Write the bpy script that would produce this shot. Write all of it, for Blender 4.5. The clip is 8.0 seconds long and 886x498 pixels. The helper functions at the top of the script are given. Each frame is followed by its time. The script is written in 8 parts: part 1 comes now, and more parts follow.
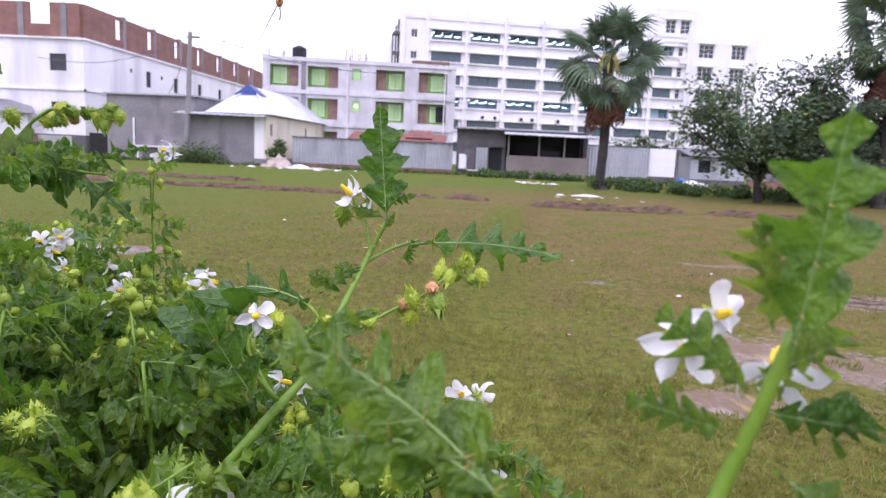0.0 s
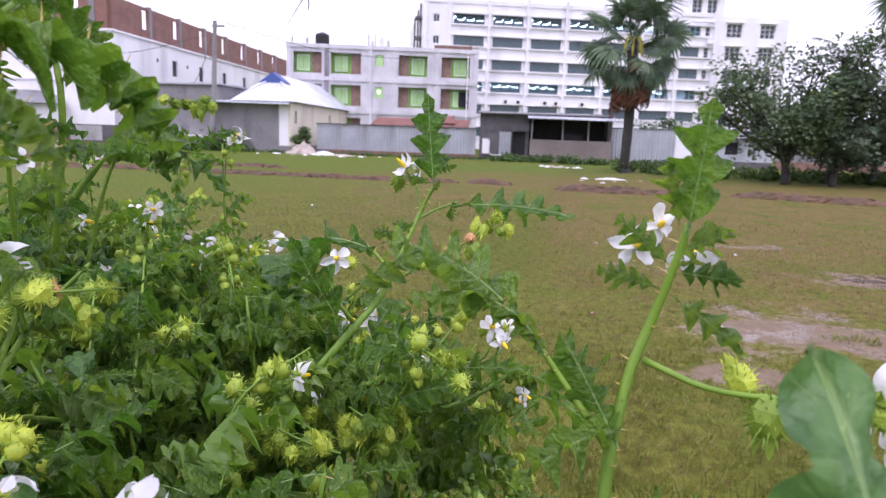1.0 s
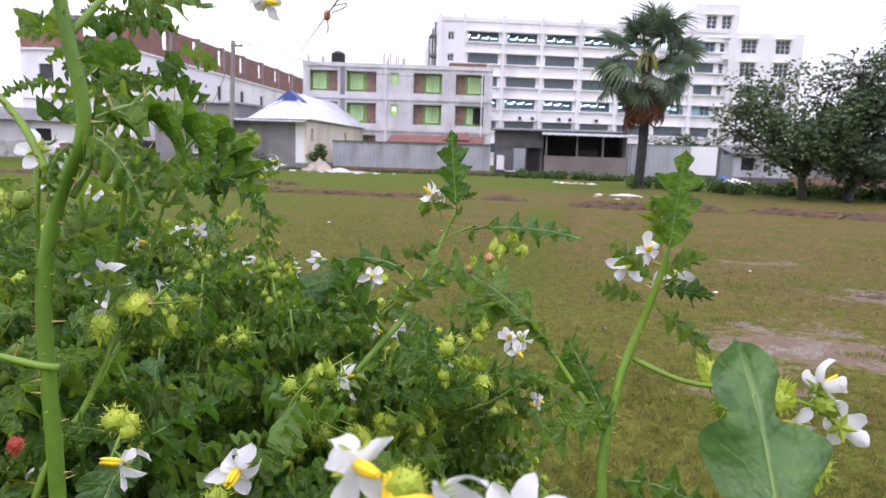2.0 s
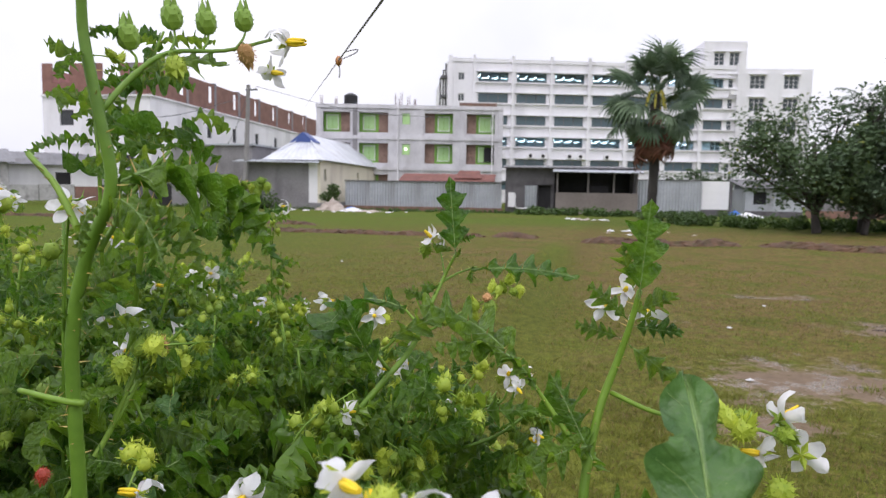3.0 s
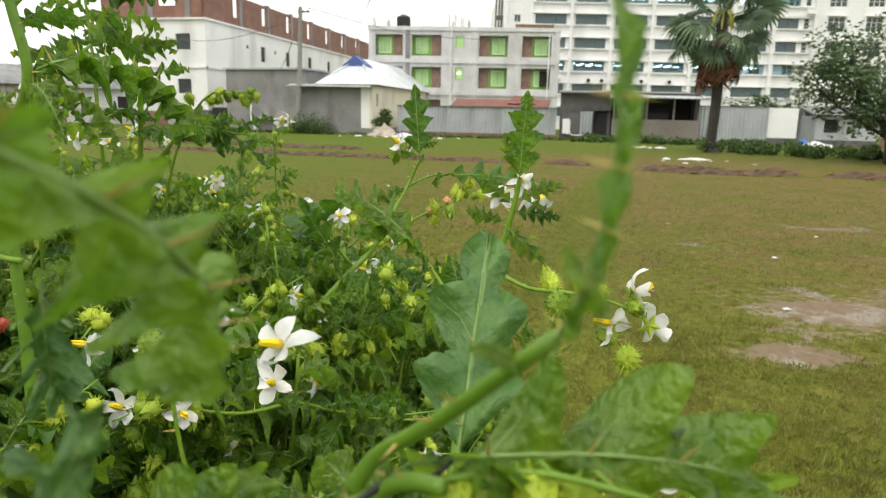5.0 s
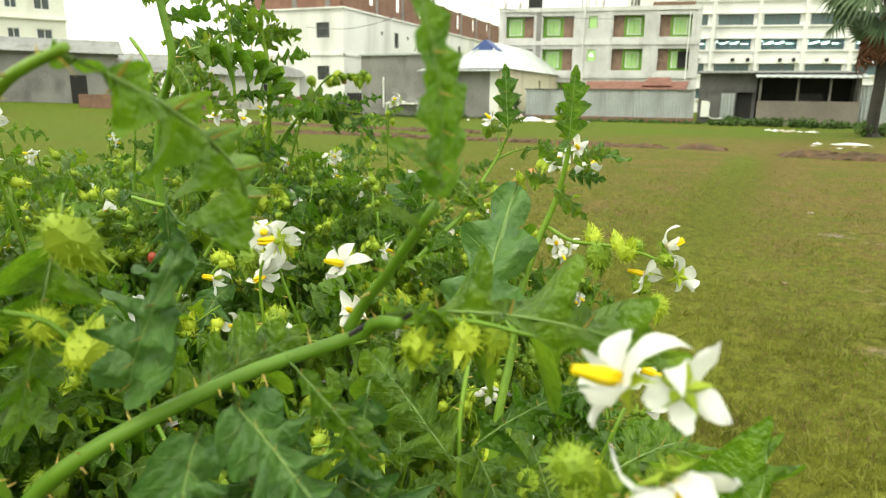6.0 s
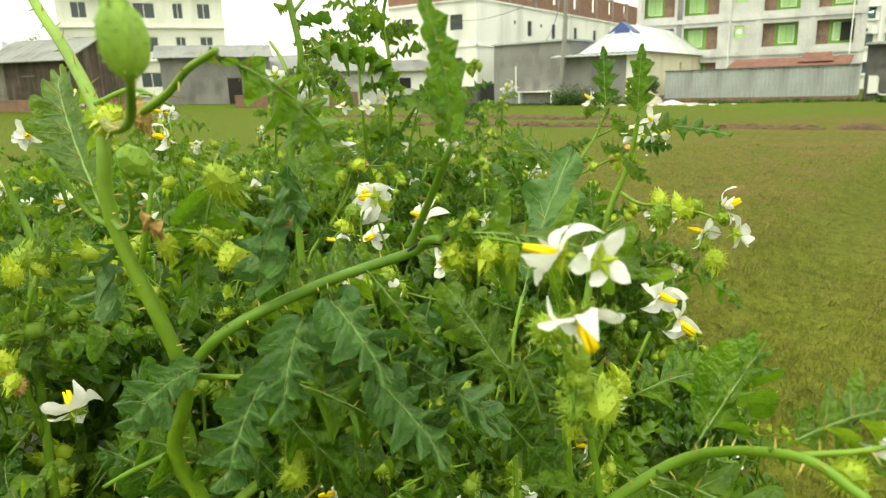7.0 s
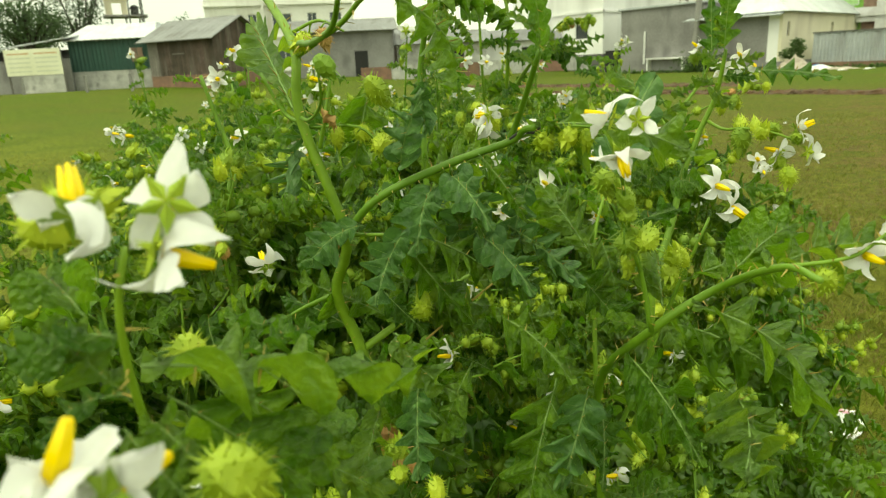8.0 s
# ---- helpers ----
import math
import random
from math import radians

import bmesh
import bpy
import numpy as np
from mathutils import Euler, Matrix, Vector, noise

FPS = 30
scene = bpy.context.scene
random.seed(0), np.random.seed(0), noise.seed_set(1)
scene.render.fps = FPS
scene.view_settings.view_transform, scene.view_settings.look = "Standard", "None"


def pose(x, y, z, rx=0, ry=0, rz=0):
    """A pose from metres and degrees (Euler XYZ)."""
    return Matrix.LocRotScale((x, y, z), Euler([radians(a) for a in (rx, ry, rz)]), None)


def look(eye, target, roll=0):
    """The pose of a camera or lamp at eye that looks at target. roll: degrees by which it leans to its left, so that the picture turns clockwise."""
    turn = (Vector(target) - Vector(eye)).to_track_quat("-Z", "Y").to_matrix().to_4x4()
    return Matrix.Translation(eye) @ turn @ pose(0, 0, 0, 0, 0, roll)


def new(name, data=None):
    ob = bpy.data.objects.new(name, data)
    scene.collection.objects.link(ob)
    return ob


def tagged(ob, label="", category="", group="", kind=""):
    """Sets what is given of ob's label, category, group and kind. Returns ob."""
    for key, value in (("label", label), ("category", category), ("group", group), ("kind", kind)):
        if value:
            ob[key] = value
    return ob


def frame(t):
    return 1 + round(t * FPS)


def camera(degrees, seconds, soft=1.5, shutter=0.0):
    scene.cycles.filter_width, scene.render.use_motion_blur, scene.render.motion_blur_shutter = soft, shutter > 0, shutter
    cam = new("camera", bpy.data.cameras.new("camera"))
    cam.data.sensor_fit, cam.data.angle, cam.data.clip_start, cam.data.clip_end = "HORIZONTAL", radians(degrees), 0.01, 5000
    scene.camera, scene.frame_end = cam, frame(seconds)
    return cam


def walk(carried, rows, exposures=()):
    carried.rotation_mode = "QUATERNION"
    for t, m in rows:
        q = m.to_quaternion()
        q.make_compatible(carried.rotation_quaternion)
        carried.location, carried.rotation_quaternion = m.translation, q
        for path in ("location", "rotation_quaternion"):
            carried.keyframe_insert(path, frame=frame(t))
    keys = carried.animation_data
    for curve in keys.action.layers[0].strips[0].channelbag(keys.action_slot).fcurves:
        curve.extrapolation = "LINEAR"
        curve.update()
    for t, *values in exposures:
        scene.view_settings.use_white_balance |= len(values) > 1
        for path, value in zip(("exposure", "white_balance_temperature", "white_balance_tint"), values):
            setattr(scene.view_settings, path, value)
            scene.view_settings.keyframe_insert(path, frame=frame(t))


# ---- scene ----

PATH = [
    (0, (0.074, -0.166, 1.395), (-0.007, 1.811, 1.109), 2.6),
    (0.5, (0.075, -0.264, 1.397), (-0.058, 1.708, 1.088), 2.9),
    (1, (0.068, -0.351, 1.387), (-0.082, 1.616, 1.055), 1.9),
    (1.2, (0.059, -0.385, 1.386), (-0.115, 1.581, 1.06), 2.4),
    (2.3, (0.072, -0.461, 1.412), (-0.124, 1.516, 1.183), 1.5),
    (2.5, (0.078, -0.466, 1.412), (-0.097, 1.517, 1.223), 1.4),
    (2.7, (0.082, -0.479, 1.415), (-0.085, 1.504, 1.212), 1.2),
    (3, (0.089, -0.498, 1.419), (-0.149, 1.48, 1.245), 0.9),
    (3.3, (0.106, -0.499, 1.418), (-0.026, 1.487, 1.223), 0.7),
    (3.5, (0.117, -0.499, 1.418), (-0.066, 1.481, 1.2), 0.6),
    (4, (0.157, -0.514, 1.426), (0.011, 1.462, 1.151), 0.1),
    (4.2, (0.177, -0.516, 1.427), (0.053, 1.458, 1.126), 0.1),
    (5.3, (0.265, -0.549, 1.385), (-0.232, 1.342, 0.968), 1.3),
    (5.5, (0.288, -0.558, 1.386), (-0.259, 1.317, 0.958), 1.1),
    (6, (0.325, -0.613, 1.383), (-0.415, 1.191, 0.939), 0.7),
    (6.5, (0.372, -0.65, 1.386), (-0.568, 1.057, 0.937), -1.0),
    (7, (0.422, -0.687, 1.375), (-0.666, 0.925, 0.905), -1.7),
    (7.5, (0.479, -0.749, 1.356), (-0.754, 0.747, 0.865), -2.0),
    (8, (0.528, -0.806, 1.34), (-0.824, 0.566, 0.803), -2.9),
]
EXPOSURES = [(0, 0.17, 5850, 30), (1, 0.09, 5900, 28), (2.5, -0.13, 6200, 17), (3, -0.3, 6300, 13), (3.5, -0.37, 6300, 13), (4.2, -0.43, 6350, 13), (5.3, 0.17, 7550, -7), (6.5, 0.33, 8200, -14), (7.5, 0.22, 8870, -21), (8, 0.02, 9200, -25)]

cam = camera(67.5, 8.0, soft=1.1)
cam.data.dof.use_dof = True
cam.data.dof.focus_distance = 0.72
cam.data.dof.aperture_fstop = 13
walk(cam, [(t, look(eye, target, roll)) for t, eye, target, roll in PATH], EXPOSURES)

# ---- light: bright overcast sky, brighter overhead than at the horizon, a weak wide sun behind the cloud ----
SUN_ELEVATION, SUN_TURN = 58.0, 200.0
world = bpy.data.worlds.new("overcast_sky")
scene.world = world
world.use_nodes = True
wn, wl = world.node_tree.nodes, world.node_tree.links
background = wn["Background"]
background.inputs["Strength"].default_value = 0.1
sky = wn.new("ShaderNodeTexSky")
sky.sky_type = "NISHITA"
sky.sun_disc = False
sky.sun_elevation, sky.sun_rotation = radians(SUN_ELEVATION), radians(SUN_TURN)
sky.dust_density = 4.0
cloud_at = wn.new("ShaderNodeTexCoord")
cloud_noise = wn.new("ShaderNodeTexNoise")
cloud_noise.inputs["Scale"].default_value = 2.6
cloud_noise.inputs["Detail"].default_value = 5.0
wl.new(cloud_at.outputs["Generated"], cloud_noise.inputs["Vector"])
cloud_ramp = wn.new("ShaderNodeValToRGB")
cloud_ramp.color_ramp.elements[0].position, cloud_ramp.color_ramp.elements[0].color = 0.35, (13.6, 13.6, 14.8, 1)
cloud_ramp.color_ramp.elements[1].position, cloud_ramp.color_ramp.elements[1].color = 0.65, (17.0, 16.8, 17.6, 1)
wl.new(cloud_noise.outputs["Fac"], cloud_ramp.inputs["Fac"])
overcast = wn.new("ShaderNodeMix")
overcast.data_type = "RGBA"
overcast.inputs["Factor"].default_value = 0.93
wl.new(sky.outputs["Color"], overcast.inputs["A"])
height = wn.new("ShaderNodeSeparateXYZ")
wl.new(cloud_at.outputs["Generated"], height.inputs[0])
dome = wn.new("ShaderNodeMapRange")
dome.inputs["To Min"].default_value, dome.inputs["To Max"].default_value = 0.79, 1.36
wl.new(height.outputs["Z"], dome.inputs["Value"])
cloud_dome = wn.new("ShaderNodeVectorMath")
cloud_dome.operation = "SCALE"
wl.new(cloud_ramp.outputs["Color"], cloud_dome.inputs[0])
wl.new(dome.outputs[0], cloud_dome.inputs["Scale"])
wl.new(cloud_dome.outputs[0], overcast.inputs["B"])
wl.new(overcast.outputs["Result"], background.inputs["Color"])
sun = new("sun", bpy.data.lights.new("sun", "SUN"))
sun.data.energy, sun.data.angle, sun.data.color = 1.1, radians(25), (1.0, 0.96, 0.9)
sun.matrix_world = pose(0, 0, 30, 90 - SUN_ELEVATION, 0, 180 - SUN_TURN)

# ---- materials ----
def surface(name, low, high, scale=2.0, rough=(0.75, 0.9), bump=0.25, fine=30.0, metal=0.0, stain=None, streak=1.0, per_object=0.0, translucent=0.0, specular=0.5):
    """Two colours mixed by coarse and fine noise, a stain colour in blotches or streaks, relief, and a shift for each object."""
    m = bpy.data.materials.new(name)
    m.use_nodes = True
    n, l = m.node_tree.nodes, m.node_tree.links
    b = n["Principled BSDF"]
    at = n.new("ShaderNodeTexCoord")
    coarse, grain = n.new("ShaderNodeTexNoise"), n.new("ShaderNodeTexNoise")
    for tex, s, d in ((coarse, scale, 4.0), (grain, fine, 3.0)):
        tex.inputs["Scale"].default_value, tex.inputs["Detail"].default_value = s, d
        l.new(at.outputs["Object"], tex.inputs["Vector"])
    add = n.new("ShaderNodeMath")
    add.operation = "MULTIPLY_ADD"
    add.inputs[1].default_value = 0.45
    l.new(grain.outputs["Fac"], add.inputs[0])
    l.new(coarse.outputs["Fac"], add.inputs[2])
    ramp = n.new("ShaderNodeMapRange")
    ramp.inputs["From Min"].default_value, ramp.inputs["From Max"].default_value = 0.5, 0.95
    l.new(add.outputs[0], ramp.inputs["Value"])
    mix = n.new("ShaderNodeMix")
    mix.data_type = "RGBA"
    mix.inputs["A"].default_value, mix.inputs["B"].default_value = (*low, 1), (*high, 1)
    l.new(ramp.outputs[0], mix.inputs["Factor"])
    colour = mix.outputs["Result"]
    if stain:
        stretch = n.new("ShaderNodeMapping")
        stretch.inputs["Scale"].default_value = (1, 1, 1 / streak)
        l.new(at.outputs["Object"], stretch.inputs["Vector"])
        blot = n.new("ShaderNodeTexNoise")
        blot.inputs["Scale"].default_value, blot.inputs["Detail"].default_value = scale * 1.7, 6.0
        l.new(stretch.outputs[0], blot.inputs["Vector"])
        cut = n.new("ShaderNodeMapRange")
        cut.inputs["From Min"].default_value, cut.inputs["From Max"].default_value = 0.52, 0.72
        cut.inputs["To Max"].default_value = 0.75
        l.new(blot.outputs["Fac"], cut.inputs["Value"])
        over = n.new("ShaderNodeMix")
        over.data_type = "RGBA"
        over.inputs["B"].default_value = (*stain, 1)
        l.new(cut.outputs[0], over.inputs["Factor"])
        l.new(colour, over.inputs["A"])
        colour = over.outputs["Result"]
    if per_object:
        info = n.new("ShaderNodeObjectInfo")
        shift = n.new("ShaderNodeMapRange")
        shift.inputs["To Min"].default_value, shift.inputs["To Max"].default_value = 1 - per_object, 1 + per_object
        l.new(info.outputs["Random"], shift.inputs["Value"])
        hue = n.new("ShaderNodeMapRange")
        hue.inputs["To Min"].default_value, hue.inputs["To Max"].default_value = 0.5 + per_object * 0.06, 0.5 - per_object * 0.06
        l.new(info.outputs["Random"], hue.inputs["Value"])
        hsv = n.new("ShaderNodeHueSaturation")
        l.new(shift.outputs[0], hsv.inputs["Value"])
        l.new(hue.outputs[0], hsv.inputs["Hue"])
        l.new(colour, hsv.inputs["Color"])
        colour = hsv.outputs["Color"]
    l.new(colour, b.inputs["Base Color"])
    gloss = n.new("ShaderNodeMapRange")
    gloss.inputs["To Min"].default_value, gloss.inputs["To Max"].default_value = rough
    l.new(coarse.outputs["Fac"], gloss.inputs["Value"])
    l.new(gloss.outputs[0], b.inputs["Roughness"])
    b.inputs["Metallic"].default_value = metal
    b.inputs["Specular IOR Level"].default_value = specular
    if bump:
        relief = n.new("ShaderNodeBump")
        relief.inputs["Strength"].default_value, relief.inputs["Distance"].default_value = bump, 0.2 / fine
        l.new(grain.outputs["Fac"], relief.inputs["Height"])
        l.new(relief.outputs[0], b.inputs["Normal"])
    if translucent:
        thin = n.new("ShaderNodeBsdfTranslucent")
        l.new(colour, thin.inputs["Color"])
        both = n.new("ShaderNodeMixShader")
        both.inputs[0].default_value = translucent
        l.new(b.outputs[0], both.inputs[1])
        l.new(thin.outputs[0], both.inputs[2])
        l.new(both.outputs[0], n["Material Output"].inputs["Surface"])
    return m


def glass(name, tint, rough=0.05, clear=0.0):
    m = bpy.data.materials.new(name)
    m.use_nodes = True
    b = m.node_tree.nodes["Principled BSDF"]
    b.inputs["Base Color"].default_value = (*tint, 1)
    b.inputs["Roughness"].default_value = rough
    b.inputs["Transmission Weight"].default_value = clear
    b.inputs["IOR"].default_value = 1.5 if not clear else 1.05
    return m


def lamp_glow(name, colour, strength):
    m = bpy.data.materials.new(name)
    m.use_nodes = True
    b = m.node_tree.nodes["Principled BSDF"]
    b.inputs["Emission Color"].default_value, b.inputs["Emission Strength"].default_value = (*colour, 1), strength
    return m


white_paint = surface("white_paint", (0.79, 0.78, 0.81), (0.88, 0.87, 0.89), 0.25, stain=(0.55, 0.54, 0.56), streak=5, fine=3)
factory_paint = surface("factory_paint", (0.77, 0.76, 0.8), (0.86, 0.85, 0.88), 0.2, stain=(0.6, 0.59, 0.62), streak=6, fine=2)
raw_plaster = surface("raw_plaster", (0.5, 0.49, 0.52), (0.68, 0.67, 0.7), 0.6, stain=(0.42, 0.4, 0.42), streak=3, fine=6)
cement_grey = surface("cement_grey", (0.19, 0.18, 0.19), (0.3, 0.29, 0.3), 0.5, stain=(0.13, 0.12, 0.13), streak=2, fine=8)
dark_block = surface("dark_block", (0.09, 0.085, 0.09), (0.16, 0.15, 0.16), 0.8, stain=(0.06, 0.055, 0.06), fine=9)
cream_paint = surface("cream_paint", (0.68, 0.62, 0.5), (0.78, 0.72, 0.6), 0.4, stain=(0.55, 0.49, 0.4), streak=4, fine=5)
brick_red = surface("brick_red", (0.2, 0.098, 0.08), (0.3, 0.16, 0.13), 1.2, stain=(0.2, 0.1, 0.085), fine=9, per_object=0.25)
brick_dull = surface("brick_dull", (0.17, 0.1, 0.08), (0.26, 0.15, 0.11), 2.0, stain=(0.12, 0.09, 0.07), fine=9, per_object=0.2)
mortar = surface("mortar", (0.4, 0.36, 0.34), (0.5, 0.46, 0.44), 2.0, fine=12)
galvanised = surface("galvanised", (0.36, 0.38, 0.42), (0.5, 0.52, 0.56), 0.6, rough=(0.4, 0.6), bump=0.05, metal=0.3, stain=(0.3, 0.3, 0.32), streak=5, fine=6)
roof_white = surface("roof_white", (0.55, 0.57, 0.62), (0.7, 0.72, 0.76), 0.6, rough=(0.35, 0.5), bump=0.05, metal=0.25, stain=(0.5, 0.5, 0.52), fine=6)
old_tin = surface("old_tin", (0.17, 0.17, 0.18), (0.29, 0.29, 0.31), 0.6, rough=(0.5, 0.7), bump=0.05, metal=0.2, stain=(0.13, 0.12, 0.12), streak=5, fine=6)
flats_paint = surface("flats_paint", (0.72, 0.71, 0.68), (0.84, 0.83, 0.81), 0.3, stain=(0.5, 0.47, 0.42), streak=5, fine=4)
rust = surface("rust", (0.13, 0.05, 0.04), (0.24, 0.1, 0.08), 1.0, stain=(0.14, 0.06, 0.045), fine=8)
blue_sheet = surface("blue_sheet", (0.03, 0.06, 0.22), (0.05, 0.09, 0.3), 1.0, rough=(0.4, 0.6), fine=8)
dark_green_sheet = surface("dark_green_sheet", (0.018, 0.06, 0.05), (0.03, 0.085, 0.07), 0.5, rough=(0.45, 0.65), stain=(0.03, 0.05, 0.045), streak=4, fine=6)
old_wood = surface("old_wood", (0.05, 0.035, 0.03), (0.12, 0.085, 0.075), 1.5, stain=(0.16, 0.14, 0.13), streak=6, fine=12, per_object=0.3)
grey_wood = surface("grey_wood", (0.12, 0.11, 0.105), (0.22, 0.2, 0.19), 1.5, streak=6, stain=(0.1, 0.09, 0.085), fine=12, per_object=0.2)
frame_green = surface("frame_green", (0.2, 0.42, 0.06), (0.27, 0.52, 0.1), 1.0, rough=(0.4, 0.55), fine=9)
shutter_green = surface("shutter_green", (0.38, 0.62, 0.24), (0.48, 0.72, 0.34), 1.0, rough=(0.4, 0.55), fine=9)
bare_brown = surface("bare_brown", (0.21, 0.135, 0.11), (0.32, 0.21, 0.165), 2.0, stain=(0.13, 0.08, 0.07), fine=10)
# near-black colour standing in for shade inside openings and the veranda
shade_black = surface("shade_black", (0.012, 0.012, 0.014), (0.03, 0.028, 0.03), 1.0, fine=8)
black_plastic = surface("black_plastic", (0.01, 0.01, 0.012), (0.02, 0.02, 0.023), 2.0, rough=(0.35, 0.5), bump=0.05, fine=12)
steel_dark = surface("steel_dark", (0.1, 0.1, 0.105), (0.17, 0.165, 0.17), 3.0, rough=(0.45, 0.65), metal=0.5, fine=20)
rebar_steel = surface("rebar_steel", (0.35, 0.3, 0.32), (0.5, 0.44, 0.45), 3.0, metal=0.2, fine=20)
pole_concrete = surface("pole_concrete", (0.2, 0.19, 0.19), (0.3, 0.29, 0.29), 1.0, stain=(0.14, 0.135, 0.13), streak=6, fine=14)
window_glass = glass("window_glass", (0.06, 0.075, 0.085), 0.12)
ribbon_glass = glass("ribbon_glass", (0.085, 0.13, 0.15), 0.12)
factory_glass = glass("factory_glass", (0.62, 0.78, 0.84), 0.03, 0.93)
tube_glow = lamp_glow("tube_glow", (0.92, 0.97, 1.0), 9.0)
bulb_glow = lamp_glow("bulb_glow", (1.0, 0.98, 0.92), 5.0)
room_paint = surface("room_paint", (0.3, 0.4, 0.45), (0.42, 0.52, 0.57), 0.5, fine=4)
bark = surface("bark", (0.025, 0.022, 0.02), (0.06, 0.05, 0.043), 3.0, bump=0.6, fine=24, stain=(0.075, 0.068, 0.06), streak=3)
palm_bark = surface("palm_bark", (0.022, 0.02, 0.019), (0.05, 0.044, 0.04), 3.0, bump=0.6, fine=20)
tree_leaf = surface("tree_leaf", (0.045, 0.085, 0.034), (0.1, 0.16, 0.06), 0.9, rough=(0.45, 0.65), bump=0, fine=6, translucent=0.2)
tree_leaf_dark = surface("tree_leaf_dark", (0.05, 0.085, 0.048), (0.1, 0.15, 0.075), 0.9, rough=(0.45, 0.65), bump=0, fine=6, translucent=0.15)
tree_leaf_yellow = surface("tree_leaf_yellow", (0.22, 0.26, 0.03), (0.34, 0.34, 0.05), 2.0, bump=0, fine=6, translucent=0.25)
palm_leaf = surface("palm_leaf", (0.05, 0.09, 0.05), (0.115, 0.175, 0.09), 0.8, rough=(0.4, 0.6), bump=0, fine=5, translucent=0.15, per_object=0.2)
palm_dead = surface("palm_dead", (0.1, 0.04, 0.022), (0.19, 0.085, 0.05), 1.5, bump=0.1, fine=9, per_object=0.25)
palm_yellow = surface("palm_yellow", (0.32, 0.3, 0.04), (0.45, 0.4, 0.07), 2.0, fine=10)
weed_leaf = surface("weed_leaf", (0.035, 0.075, 0.014), (0.1, 0.17, 0.034), 0.7, rough=(0.5, 0.7), bump=0, fine=5, translucent=0.2)
earth_brown = surface("earth_brown", (0.05, 0.028, 0.015), (0.13, 0.07, 0.036), 3.0, bump=1.0, fine=8, stain=(0.07, 0.06, 0.02))
litter_white = surface("litter_white", (0.6, 0.6, 0.62), (0.8, 0.8, 0.8), 3.0, rough=(0.35, 0.6), fine=20)
litter_tan = surface("litter_tan", (0.36, 0.3, 0.26), (0.5, 0.43, 0.38), 3.0, rough=(0.5, 0.7), fine=20)
litter_blue = surface("litter_blue", (0.05, 0.16, 0.55), (0.08, 0.24, 0.7), 3.0, rough=(0.35, 0.6), fine=20)
litter_pink = surface("litter_pink", (0.6, 0.25, 0.4), (0.75, 0.4, 0.52), 3.0, rough=(0.35, 0.6), fine=20)
bead_orange = surface("bead_orange", (0.34, 0.14, 0.05), (0.48, 0.22, 0.08), 14.0, rough=(0.35, 0.5), fine=60)
banner_yellow = surface("banner_yellow", (0.68, 0.67, 0.52), (0.78, 0.77, 0.65), 1.0, rough=(0.5, 0.6), fine=9)
banner_bar = surface("banner_bar", (0.56, 0.57, 0.47), (0.64, 0.64, 0.54), 1.0, fine=9)
banner_red = surface("banner_red", (0.55, 0.35, 0.2), (0.62, 0.42, 0.26), 1.0, fine=9)
worn_whitewash = surface("worn_whitewash", (0.34, 0.33, 0.33), (0.55, 0.54, 0.54), 1.3, stain=(0.16, 0.15, 0.15), streak=1.5, fine=7)
water = glass("water", (0.17, 0.135, 0.12), 0.03)


# ---- builders ----
ROOTED = set()


def part(name, bm, material, parent=None, label="", m=None, smooth=False):
    me = bpy.data.meshes.new(name)
    bm.to_mesh(me)
    bm.free()
    me.materials.append(material)
    if smooth:
        me.shade_smooth()
    return piece(name, me, parent, m, label)


def piece(name, me, parent=None, m=None, label=""):
    ob = new(name, me)
    if parent:
        ob.parent = parent
        if parent.name in ROOTED:
            ob.matrix_parent_inverse = parent.matrix_basis.inverted()
    if m is not None:
        ob.matrix_basis = m
    if label:
        ob["label"] = label
    return ob


def thing(name, m, label, category, group="", kind=""):
    ob = new(name)
    ob.matrix_basis = m
    ob.empty_display_size = 0.1
    return tagged(ob, label, category, group, kind)


def cuboid(bm, x0, x1, y0, y1, z0, z1):
    v = [bm.verts.new(c) for c in ((x0, y0, z0), (x1, y0, z0), (x1, y1, z0), (x0, y1, z0), (x0, y0, z1), (x1, y0, z1), (x1, y1, z1), (x0, y1, z1))]
    for f in ((3, 2, 1, 0), (4, 5, 6, 7), (0, 1, 5, 4), (1, 2, 6, 5), (2, 3, 7, 6), (3, 0, 4, 7)):
        bm.faces.new([v[i] for i in f])
    return bm


def box(*spans):
    bm = bmesh.new()
    for s in spans:
        cuboid(bm, *s)
    return bm


def walls(name, material, parent, *spans):
    """Each span a part of its own."""
    for span in spans:
        part(name, box(span), material, parent)


